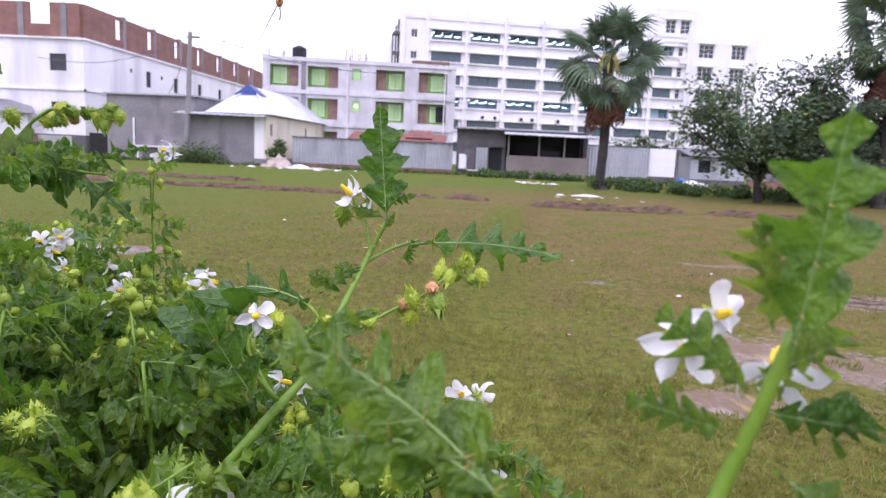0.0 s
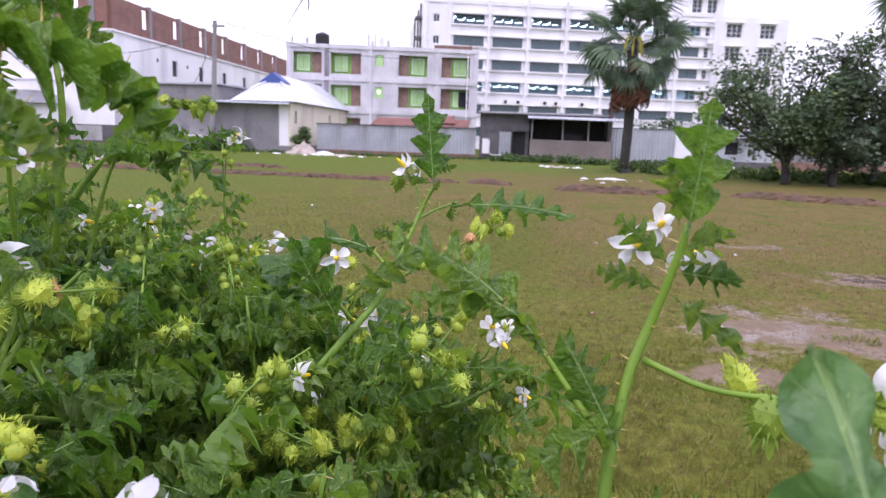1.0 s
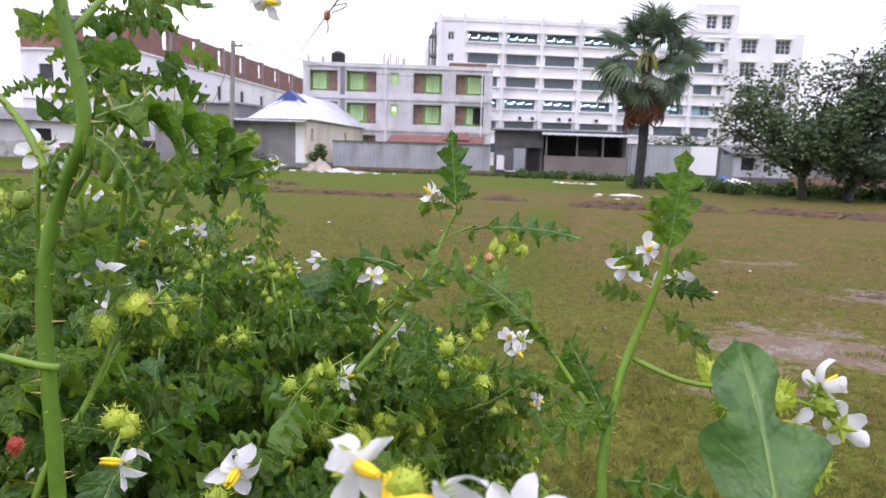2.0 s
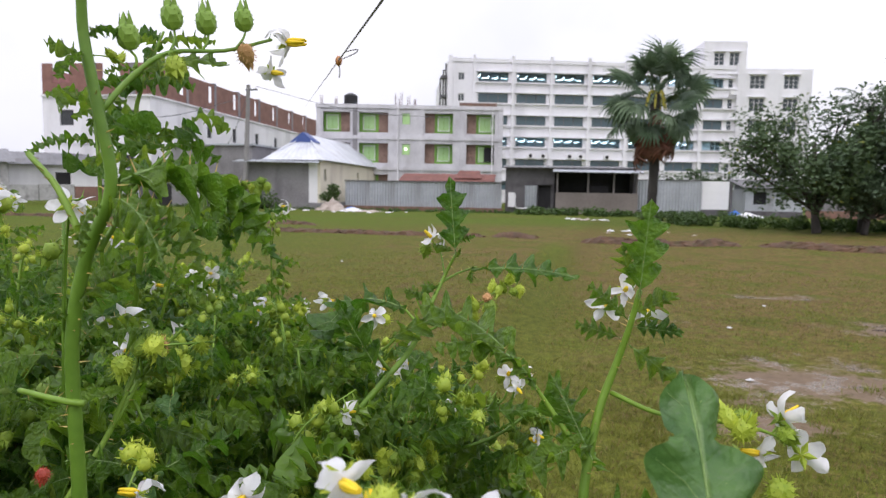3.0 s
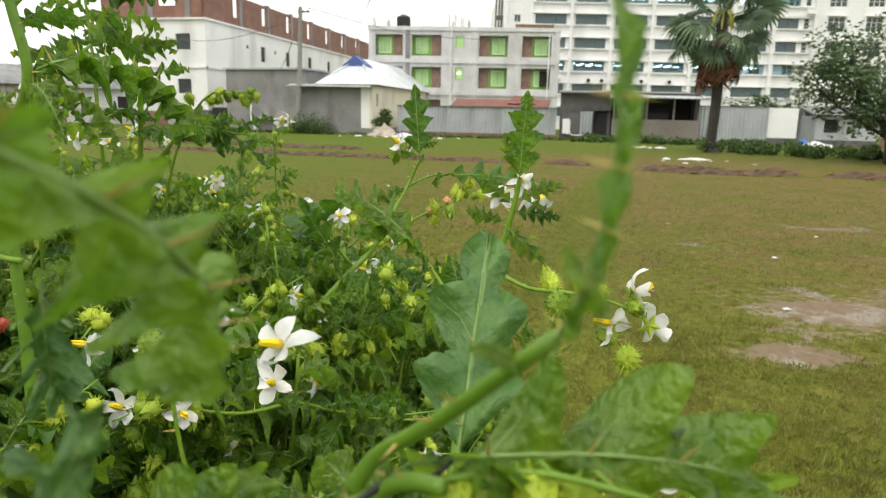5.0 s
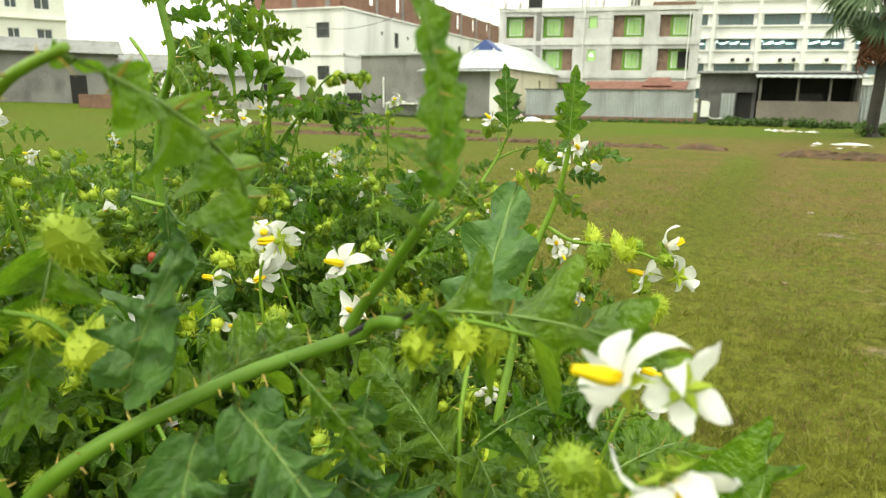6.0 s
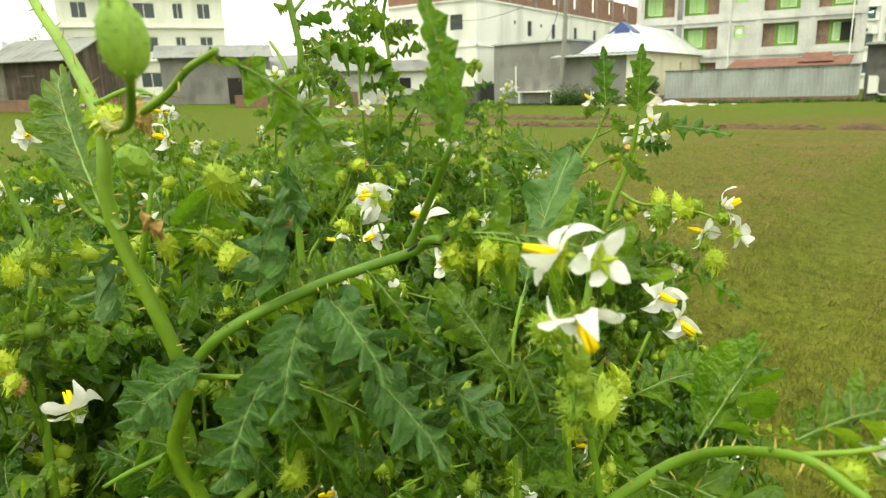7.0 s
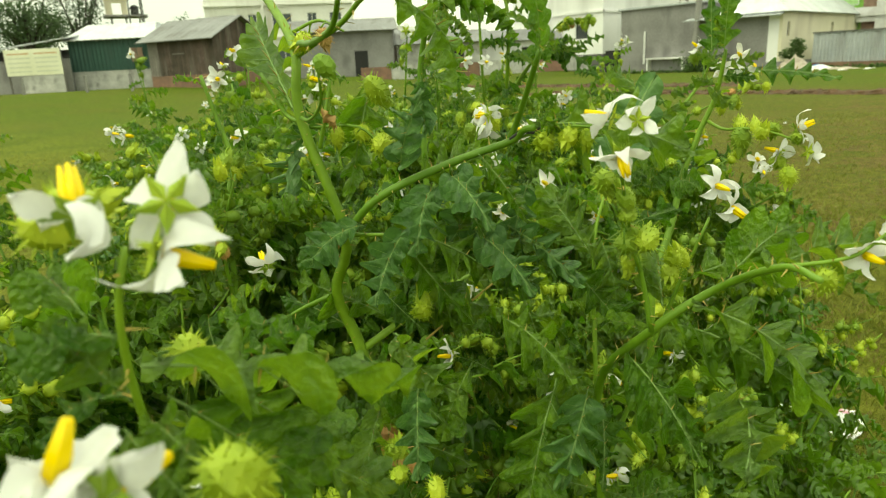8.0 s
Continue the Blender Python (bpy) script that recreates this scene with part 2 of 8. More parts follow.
def pierced(w, h, th, holes):
    """A wall w wide and h high, its front in the plane y = 0, its thickness behind, with holes (x0, x1, z0, z1) through it."""
    bm = bmesh.new()
    xs = sorted({0.0, w, *(c for a in holes for c in a[:2])})
    zs = sorted({0.0, h, *(c for a in holes for c in a[2:])})
    solid = [[not any(a[0] - 1e-6 < (x0 + x1) / 2 < a[1] and a[2] < (z0 + z1) / 2 < a[3] for a in holes) for z0, z1 in zip(zs, zs[1:])] for x0, x1 in zip(xs, xs[1:])]
    grid = {}

    def v(i, j, y):
        if (i, j, y) not in grid:
            grid[i, j, y] = bm.verts.new((xs[i], y, zs[j]))
        return grid[i, j, y]

    def full(i, j):
        return 0 <= i < len(xs) - 1 and 0 <= j < len(zs) - 1 and solid[i][j]

    for i in range(len(xs) - 1):
        for j in range(len(zs) - 1):
            if not solid[i][j]:
                continue
            bm.faces.new((v(i, j, 0), v(i + 1, j, 0), v(i + 1, j + 1, 0), v(i, j + 1, 0)))
            bm.faces.new((v(i, j + 1, th), v(i + 1, j + 1, th), v(i + 1, j, th), v(i, j, th)))
            if not full(i - 1, j):
                bm.faces.new((v(i, j, 0), v(i, j + 1, 0), v(i, j + 1, th), v(i, j, th)))
            if not full(i + 1, j):
                bm.faces.new((v(i + 1, j, th), v(i + 1, j + 1, th), v(i + 1, j + 1, 0), v(i + 1, j, 0)))
            if not full(i, j - 1):
                bm.faces.new((v(i, j, th), v(i + 1, j, th), v(i + 1, j, 0), v(i, j, 0)))
            if not full(i, j + 1):
                bm.faces.new((v(i, j + 1, 0), v(i + 1, j + 1, 0), v(i + 1, j + 1, th), v(i, j + 1, th)))
    return bm


def tube(points, radii, sides=7, cap=True):
    """A round tube along points, its radius following radii."""
    bm = bmesh.new()
    rings, side = [], Vector((0.31, 0.87, 0.38))
    pts = [Vector(p) for p in points]
    for i, p in enumerate(pts):
        ahead = (pts[min(i + 1, len(pts) - 1)] - pts[max(i - 1, 0)]).normalized()
        a = ahead.cross(side)
        a = (a if a.length > 1e-3 else ahead.orthogonal()).normalized()
        side = a.cross(ahead)
        r = radii[i] if isinstance(radii, (list, tuple)) else radii
        rings.append([bm.verts.new(p + r * (math.cos(k * math.tau / sides) * a + math.sin(k * math.tau / sides) * side)) for k in range(sides)])
    for one, two in zip(rings, rings[1:]):
        for k in range(sides):
            bm.faces.new((one[k], one[(k + 1) % sides], two[(k + 1) % sides], two[k]))
    if cap:
        bm.faces.new(rings[0])
        bm.faces.new(rings[-1][::-1])
    bmesh.ops.recalc_face_normals(bm, faces=bm.faces)
    return bm


def bend(points, steps=5):
    """A smooth line through a few points."""
    p = [Vector(q) for q in points]
    p = [2 * p[0] - p[1], *p, 2 * p[-1] - p[-2]]
    out = []
    for a, b, c, d in zip(p, p[1:], p[2:], p[3:]):
        for k in range(steps):
            t = k / steps
            out.append(0.5 * (2 * b + (c - a) * t + (2 * a - 5 * b + 4 * c - d) * t * t + (3 * b - a - 3 * c + d) * t**3))
    return [*out, p[-2]]


def corrugated(w, h, pitch=0.2, deep=0.025):
    """A corrugated sheet in the plane y = 0, with a thickness."""
    bm = bmesh.new()
    n = max(2, int(w / pitch * 4))
    rows = []
    for i in range(n + 1):
        x, y = w * i / n, deep * math.sin(i * math.pi / 2)
        rows.append([bm.verts.new((x, y, 0)), bm.verts.new((x, y, h)), bm.verts.new((x, y + 0.012, h)), bm.verts.new((x, y + 0.012, 0))])
    for a, b in zip(rows, rows[1:]):
        for k in range(4):
            bm.faces.new((a[k], b[k], b[(k + 1) % 4], a[(k + 1) % 4]))
    bmesh.ops.recalc_face_normals(bm, faces=bm.faces)
    return bm


def roof_sheet(corners, thick=0.06, ribs=0.45):
    """A ribbed roof slope: corners eave start, eave end, ridge end, ridge start."""
    a, b, c, d = (Vector(p) for p in corners)
    up = (b - a).cross(d - a).normalized()
    bm = bmesh.new()
    n = max(2, int((b - a).length / ribs) * 2)
    rows = []
    for i in range(n + 1):
        lift = up * (0.03 * (i % 2))
        e, r = a.lerp(b, i / n) + lift, d.lerp(c, i / n) + lift
        rows.append([bm.verts.new(q) for q in (e, r, r - up * thick, e - up * thick)])
    for p, q in zip(rows, rows[1:]):
        for k in range(4):
            bm.faces.new((p[k], q[k], q[(k + 1) % 4], p[(k + 1) % 4]))
    for end in (rows[0], rows[-1]):
        bm.faces.new(end)
    bmesh.ops.recalc_face_normals(bm, faces=bm.faces)
    return bm


def plain_window(parent, x0, x1, z0, z1, inset=0.12, frame=white_paint, pane=window_glass, bars=1, cross=0, sill=True):
    """A window in a hole of a wall whose front is y = 0: frame with bars, panes behind them, sill."""
    f = 0.07
    xs = [f + (x1 - x0 - 2 * f) * k / (bars + 1) for k in range(bars + 2)]
    zs = [f + (z1 - z0 - 2 * f) * k / (cross + 1) for k in range(cross + 2)]
    holes = [(a + (0.03 if i else 0), b - (0.03 if i < bars else 0), c + (0.02 if j else 0), d - (0.02 if j < cross else 0)) for i, (a, b) in enumerate(zip(xs, xs[1:])) for j, (c, d) in enumerate(zip(zs, zs[1:]))]
    w = part("window", pierced(x1 - x0, z1 - z0, 0.05, holes), frame, parent, m=pose(x0, inset, z0))
    w_at = w.matrix_basis.inverted()
    part("pane", box((x0 + 0.02, x1 - 0.02, inset + 0.052, inset + 0.058, z0 + 0.02, z1 - 0.02)), pane, w, m=w_at)
    if sill:
        part("sill", box((x0 - 0.1, x1 + 0.1, -0.12, 0.1, z0 - 0.1, z0 - 0.004)), frame, w, m=w_at)
    return w


def joined(bms, name, material, smooth=True):
    points, faces = [], []
    for b in bms:
        n = len(points)
        b.verts.index_update()
        points.extend(tuple(v.co) for v in b.verts)
        faces.extend([n + v.index for v in f.verts] for f in b.faces)
        b.free()
    me = bpy.data.meshes.new(name)
    me.from_pydata(points, [], faces)
    me.materials.append(material)
    if smooth:
        me.shade_smooth()
    return me

# ---- ground: one sheet to the horizon ----
def ground_height(x, y):
    z = 0.8 * max(0.0, min(1.0, (-x - 27) / 14)) ** 1.5
    near = max(0.0, 1 - math.hypot(x, y) / 60)
    for px, py, r in ((2.4, 4.5, 2.6), (-4.45, 7.9, 1.6), (4.4, 7.0, 1.6)):
        near *= min(1.0, max(0.0, math.hypot(x - px, (y - py) * 1.3) / r - 0.35))
    z += near * 0.05 * (noise.noise(Vector((x * 0.35, y * 0.35, 2))) + 0.5 * noise.noise(Vector((x * 1.1, y * 1.1, 7))))
    past = x + 0.6 - 0.09 * y
    rise = max(0.0, min(1.0, 0.5 - past / 0.55)) * max(0.0, min(1.0, 1 + past / 6)) * max(0.0, min(1.0, (y - 2) / 2, (20 - y) / 2))
    return z + 0.1 * rise * rise * (3 - 2 * rise)


def ground_material():
    m = bpy.data.materials.new("field_grass")
    m.use_nodes = True
    n, l = m.node_tree.nodes, m.node_tree.links
    b = n["Principled BSDF"]
    at = n.new("ShaderNodeTexCoord")

    def noisy(scale, detail=4.0, rough=0.55):
        t = n.new("ShaderNodeTexNoise")
        t.inputs["Scale"].default_value, t.inputs["Detail"].default_value, t.inputs["Roughness"].default_value = scale, detail, rough
        l.new(at.outputs["Object"], t.inputs["Vector"])
        return t.outputs["Fac"]

    def span(value, a, c, hi=1.0, lo=0.0):
        r = n.new("ShaderNodeMapRange")
        for k, x in (("From Min", a), ("From Max", c), ("To Min", lo), ("To Max", hi)):
            r.inputs[k].default_value = x
        l.new(value, r.inputs["Value"])
        return r.outputs[0]

    def blend(f, a, c):
        x = n.new("ShaderNodeMix")
        x.data_type = "RGBA"
        l.new(f, x.inputs["Factor"])
        for k, v in (("A", a), ("B", c)):
            if isinstance(v, tuple):
                x.inputs[k].default_value = (*v, 1)
            else:
                l.new(v, x.inputs[k])
        return x.outputs["Result"]

    def near(x, y, rx, ry):
        shift = n.new("ShaderNodeMapping")
        shift.inputs["Location"].default_value = (-x / rx, -y / ry, 0)
        shift.inputs["Scale"].default_value = (1 / rx, 1 / ry, 0)
        l.new(at.outputs["Object"], shift.inputs["Vector"])
        d = n.new("ShaderNodeVectorMath")
        d.operation = "LENGTH"
        l.new(shift.outputs[0], d.inputs[0])
        return d.outputs["Value"]

    def maths(op, a, c):
        x = n.new("ShaderNodeMath")
        x.operation = op
        for k, v in ((0, a), (1, c)):
            if isinstance(v, float):
                x.inputs[k].default_value = v
            else:
                l.new(v, x.inputs[k])
        return x.outputs[0]

    broad, mid, patches, fine, speck = noisy(0.22), noisy(1.3, 6.0, 0.65), noisy(2.3, 6.0, 0.7), noisy(11.0, 8.0, 0.85), noisy(60.0, 3.0)
    far = n.new("ShaderNodeSeparateXYZ")
    l.new(at.outputs["Object"], far.inputs[0])
    grass = blend(span(fine, 0.4, 0.6), (0.0528, 0.0582, 0.00955), (0.207, 0.196, 0.0408))
    straw = blend(span(fine, 0.4, 0.62), (0.088, 0.0624, 0.0218), (0.273, 0.196, 0.0783))
    soil = blend(span(fine, 0.3, 0.7), (0.101, 0.0599, 0.032), (0.185, 0.121, 0.0681))
    dry = maths("ADD", span(far.outputs["Y"], 1.5, 12.0, 0.1, -0.09), span(far.outputs["X"], -5.0, 2.0, 0.04, -0.16))
    sward = blend(span(fine, 0.4, 0.6), (0.0395, 0.0616, 0.00614), (0.145, 0.171, 0.0245))
    field_tone, tuft_tone = noisy(0.5, 5.0, 0.6), noisy(1.0, 6.0, 0.65)
    cover = blend(span(maths("ADD", maths("ADD", field_tone, dry), maths("MULTIPLY", mid, 0.35)), 0.63, 0.75), grass, straw)
    cover = blend(span(maths("ADD", patches, maths("MULTIPLY", fine, 0.5)), 0.8, 0.9, 0.9), cover, soil)
    cover = blend(span(maths("ADD", tuft_tone, maths("MULTIPLY", fine, 0.3)), 0.66, 0.73, 0.85), cover, sward)
    clumps, bare = noisy(5.5, 5.0, 0.75), noisy(4.0, 6.0, 0.75)
    cover = blend(span(clumps, 0.52, 0.57, 0.8), cover, sward)
    cover = blend(span(bare, 0.54, 0.6, 0.8), cover, straw)
    cover = blend(span(speck, 0.46, 0.6, 0.42), cover, (0.0395, 0.0333, 0.0123))
    fringe = maths("ADD", span(far.outputs["Y"], 24.0, 31.0), span(maths("ADD", far.outputs["X"], maths("MULTIPLY", mid, 6.0)), 1.5, -7.0, 0.9))
    lush = maths("MULTIPLY", span(fringe, 0.0, 1.0), span(broad, 0.3, 0.55, 1.0, 0.35))
    cover = blend(lush, cover, blend(span(fine, 0.42, 0.6), (0.046, 0.074, 0.009), (0.14, 0.182, 0.025)))
    track = maths("SUBTRACT", far.outputs["X"], maths("MULTIPLY", maths("SUBTRACT", far.outputs["Y"], 3.0), 0.145))
    bank = maths("ADD", maths("SUBTRACT", far.outputs["X"], maths("MULTIPLY", far.outputs["Y"], 0.09)), maths("MULTIPLY", mid, 0.5))
    slope = maths("MULTIPLY", span(maths("ABSOLUTE", maths("SUBTRACT", bank, -0.2), 0.0), 0.6, 0.15, 0.9), span(far.outputs["Y"], 19.0, 16.0))
    cover = blend(slope, cover, sward)
    cover = blend(maths("MULTIPLY", span(far.outputs["Y"], 7.0, 2.5, 0.75), span(field_tone, 0.38, 0.56)), cover, blend(span(fine, 0.4, 0.6), (0.075, 0.092, 0.012), (0.225, 0.24, 0.04)))
    worn = span(maths("ABSOLUTE", maths("ADD", track, maths("MULTIPLY", mid, 0.9)), 0.0), 0.55, 0.2, 0.25)
    cover = blend(worn, cover, (0.088, 0.0682, 0.0204))
    wet = None
    for x, y, rx, ry, rest in ((2.6, 4.7, 1.5, 1.0, 1.45), (1.6, 7.3, 0.7, 0.5, 1.75), (4.4, 7.0, 1.0, 0.45, 1.2), (-4.4, 7.9, 0.8, 0.35, 1.1), (1.55, 3.7, 0.5, 0.3, 1.4), (3.6, 9.2, 1.3, 0.5, 1.7)):
        here = span(maths("SUBTRACT", maths("ADD", maths("MULTIPLY", mid, 3.0), maths("MULTIPLY", fine, 1.9)), maths("ADD", near(x, y, rx, ry), rest)), 0.3, 0.55)
        wet = here if wet is None else maths("MAXIMUM", wet, here)
    mud = blend(span(fine, 0.3, 0.7), (0.101, 0.0666, 0.0381), (0.198, 0.14, 0.0872))
    colour = blend(wet, cover, mud)
    l.new(colour, b.inputs["Base Color"])
    l.new(span(maths("MULTIPLY", wet, span(patches, 0.5, 0.55)), 0.0, 1.0, 0.07, 0.92), b.inputs["Roughness"])
    l.new(span(wet, 0.0, 1.0, 0.5, 0.08), b.inputs["Specular IOR Level"])
    relief = n.new("ShaderNodeBump")
    relief.inputs["Distance"].default_value = 0.03
    l.new(span(wet, 0.0, 1.0, 0.08, 0.75), relief.inputs["Strength"])
    l.new(maths("ADD", fine, maths("MULTIPLY", speck, 0.4)), relief.inputs["Height"])
    l.new(relief.outputs[0], b.inputs["Normal"])
    return m


def spread(reach, n):
    t = np.linspace(-1, 1, n)
    return np.sign(t) * (0.05 * np.abs(t) + 0.95 * np.abs(t) ** 3.2) * reach


field = bmesh.new()
gx, gy = spread(900, 201), spread(900, 201)
rows = [[field.verts.new((x, y + 6, ground_height(x, y + 6))) for x in gx] for y in gy]
for a, b in zip(rows, rows[1:]):
    for i in range(len(gx) - 1):
        field.faces.new((a[i], a[i + 1], b[i + 1], b[i]))
ground = part("ground", field, ground_material(), smooth=True)
tagged(ground, "patchy short grass field with wet mud", "ground", kind="structure")


def blob_sheet(x, y, rx, ry, seed, z=0.003, turn=0.0):
    rng = random.Random(seed)
    bm = bmesh.new()
    ph = [rng.uniform(0, 6.28) for _ in range(4)]
    rim = []
    for k in range(44):
        a = k * math.tau / 44
        r = 1 + 0.3 * math.sin(2 * a + ph[0]) + 0.2 * math.sin(3 * a + ph[1]) + 0.13 * math.sin(6 * a + ph[2]) + 0.08 * math.sin(11 * a + ph[3])
        px, py = rx * r * math.cos(a), ry * r * math.sin(a)
        rim.append((x + px * math.cos(turn) - py * math.sin(turn), y + px * math.sin(turn) + py * math.cos(turn)))
    top = max(ground_height(px, py) for px, py in rim) * 0.5 + ground_height(x, y) * 0.5
    bm.faces.new([bm.verts.new((px, py, top + z)) for px, py in rim])
    bmesh.ops.triangulate(bm, faces=bm.faces)
    return bm


for k, (x, y, rx, ry) in enumerate(((-4.45, 7.9, 0.6, 0.12), (4.4, 7.0, 0.5, 0.08))):
    tagged(part("puddle", blob_sheet(x, y, rx, ry, 40 + k, 0.003), water), "shallow muddy rain puddle in the grass", "puddle", "puddles", "structure")


# ---- earth bunds ----
def bund(x0, y0, x1, y1, high, wide, seed, label):
    rng = random.Random(seed)
    bm = bmesh.new()
    n = max(8, int(math.hypot(x1 - x0, y1 - y0) / 0.12))
    ax, ay = (x1 - x0) / n, (y1 - y0) / n
    nx, ny = -ay / math.hypot(ax, ay), ax / math.hypot(ax, ay)
    lines = []
    for i in range(n + 1):
        swell = min(1, i / 5, (n - i) / 5) ** 0.5
        h = high * swell * (0.85 + 0.35 * noise.noise(Vector((x0 + ax * i, y0 + ay * i, seed))) + rng.uniform(-0.12, 0.12))
        line = []
        for k in range(9):
            u = k / 4 - 1
            x, y = x0 + ax * i + nx * wide * u + rng.uniform(-0.05, 0.05), y0 + ay * i + ny * wide * u + rng.uniform(-0.05, 0.05)
            line.append(bm.verts.new((x, y, ground_height(x, y) - 0.03 + h * (1 - abs(u) ** 1.6) + rng.uniform(0, 0.06) * swell)))
        lines.append(line)
    for a, b in zip(lines, lines[1:]):
        for k in range(8):
            bm.faces.new((a[k], a[k + 1], b[k + 1], b[k]))
    return tagged(part("earth_bund", bm, earth_brown), label, "bund", "field bunds")


bund(-16, 21.2, -1.0, 20.4, 0.15, 0.3, 1, "low worn earth bund across the field")
bund(-0.9, 20.6, 0.6, 20.3, 0.2, 0.35, 2, "short heap of bare brown earth")
bund(1.7, 19.0, 6.2, 18.9, 0.2, 0.34, 3, "bare brown earth bund beside the grass")
bund(6.6, 18.9, 10.4, 17.5, 0.2, 0.36, 4, "bare brown earth bund beside the grass")
bund(10.6, 17.4, 16, 15.6, 0.22, 0.38, 5, "bare brown earth bund beside the grass")
bund(-0.75, 20.5, 0.6, 21.0, 0.13, 0.3, 6, "short heap of bare brown earth")
bund(-26, 28, -8, 25.0, 0.15, 0.35, 7, "low worn earth bund across the field")


# ---- three-storey house under construction ----
def green_window_house():
    W, H = 16.9, 9.15
    house = thing("apartment_house", pose(-18.75, 58.5, 0, 0, 0, 8.5), "unpainted plastered three-storey house with green window bays", "house")
    bays = [(0.6, 3.05), (3.85, 6.5), (9.85, 12.4), (13.65, 16.2)]
    floors = [1.05, 3.9, 6.65]
    holes = [(a, b, z, z + 1.8) for a, b in bays for z in floors] + [(7.75, 8.5, z + 0.75, z + 1.75) for z in floors]
    wall = part("wall", pierced(W, H, 0.25, holes), raw_plaster, house)
    for side in ((0.003, 0.25, 0.25, 12), (W - 0.25, W - 0.003, 0.25, 12), (0.25, W - 0.25, 11.75, 12)):
        part("wall", box((*side, 0, H)), raw_plaster, house)
    part("roof", box((0.25, W - 0.25, 0.25, 11.75, H - 0.55, H - 0.3)), cement_grey, house)
    for z in (3.25, 6.02, 8.8):
        part("floor_band", box((-0.06, W + 0.06, -0.14, -0.003, z, z + 0.34)), raw_plaster, house)
    for x in (0.0, 3.3, 7.15, 9.3, 13.1, W - 0.35):
        part("column", box((x, x + 0.4, -0.09, -0.004, 0, H)), raw_plaster if x != 3.3 else cement_grey, house)
    for k, (a, b) in enumerate(bays):
        for z in floors:
            s = a + 0.9 if k > 1 else a
            e = b if k > 1 else b - 0.9
            bay = part("window_bay", box((s, e, 0.75, 0.85, z, z + 1.8), (s, s + 0.09, 0.6, 0.75, z, z + 1.8), (e - 0.09, e, 0.6, 0.75, z, z + 1.8)), frame_green, house, "bright green painted window bay")
            m = (s + e) / 2
            walls("shutter", shutter_green, bay, (m - 0.5, m - 0.02, 0.69, 0.748, z + 0.3, z + 1.55), (m + 0.02, m + 0.5, 0.69, 0.748, z + 0.3, z + 1.55))
            part("shutter_frame", box((m - 0.56, m - 0.5, 0.66, 0.746, z + 0.25, z + 1.6), (m + 0.5, m + 0.56, 0.66, 0.746, z + 0.25, z + 1.6), (m - 0.5, m + 0.5, 0.66, 0.746, z + 1.55, z + 1.6), (m - 0.5, m + 0.5, 0.66, 0.746, z + 0.25, z + 0.3)), white_paint, bay)
            p0, p1 = (a, s) if k > 1 else (e, b)
            part("infill_panel", box((p0, p1, 0.5, 0.62, z, z + 1.8)), bare_brown, house, "bare brown brick infill")
            part("bay_floor", box((a, b, 0.25, 0.86, z - 0.1, z - 0.003)), cement_grey, house)
            part("bay_lintel", box((a, b, 0.25, 0.86, z + 1.803, z + 1.95)), cement_grey, house)
            if k == 3 and z == 3.9:
                # black slab standing in for the shade inside an open window
                part("open_window_shade", box((m - 0.05, m + 0.95, 0.55, 0.6, z + 0.25, z + 1.6)), shade_black, house, "dark open window")
    for z in floors:
        lit = part("small_window", box((7.78, 8.47, 0.1, 0.16, z + 0.78, z + 1.72)), shutter_green, house)
        if z == 3.9:
            part("bulb", box((8.02, 8.2, 0.02, 0.09, z + 1.2, z + 1.36)), bulb_glow, lit)
    part("water_pipe", tube([(7.4, -0.16, 0.2), (7.4, -0.16, 9.4)], 0.06), white_paint, house)
    part("parapet", box((13.0, W - 0.5, 0.4, 0.65, H - 0.3, H + 0.35)), brick_dull, house, "unplastered red brick parapet")
    rng = random.Random(5)
    for x in (0.3, 1.6, 7.2, 7.6, 8.3, 8.9):
        bm = bmesh.new()
        for _ in range(6):
            u, y = x + rng.uniform(-0.14, 0.14), 1.0 + rng.uniform(-0.3, 0.3)
            cuboid(bm, u - 0.02, u + 0.02, y - 0.02, y + 0.02, H - 0.3, H + rng.uniform(0.5, 1.5 if 7 < x < 8 else 1.0))
        part("rebar", bm, rebar_steel, house, "bundle of bare reinforcing bars")
    stand = part("tank_stand", box((2.0, 3.7, 1.2, 2.6, H - 0.3, H + 0.1)), cement_grey, house)
    tank = bmesh.new()
    bmesh.ops.create_cone(tank, cap_ends=True, segments=20, radius1=0.62, radius2=0.62, depth=0.9, matrix=Matrix.Translation((2.9, 1.9, H + 0.56)))
    bmesh.ops.create_cone(tank, cap_ends=True, segments=20, radius1=0.6, radius2=0.2, depth=0.22, matrix=Matrix.Translation((2.9, 1.9, H + 1.12)))
    for z in (0.3, 0.55, 0.8):
        bmesh.ops.create_cone(tank, cap_ends=True, segments=20, radius1=0.66, radius2=0.66, depth=0.06, matrix=Matrix.Translation((2.9, 1.9, H + z)))
    part("water_tank", tank, black_plastic, stand, "black plastic water tank")
    part("drain_pipe", tube([(W - 0.9, -0.12, 0.3), (W - 0.9, -0.12, 8.6)], 0.05), white_paint, house)


green_window_house()


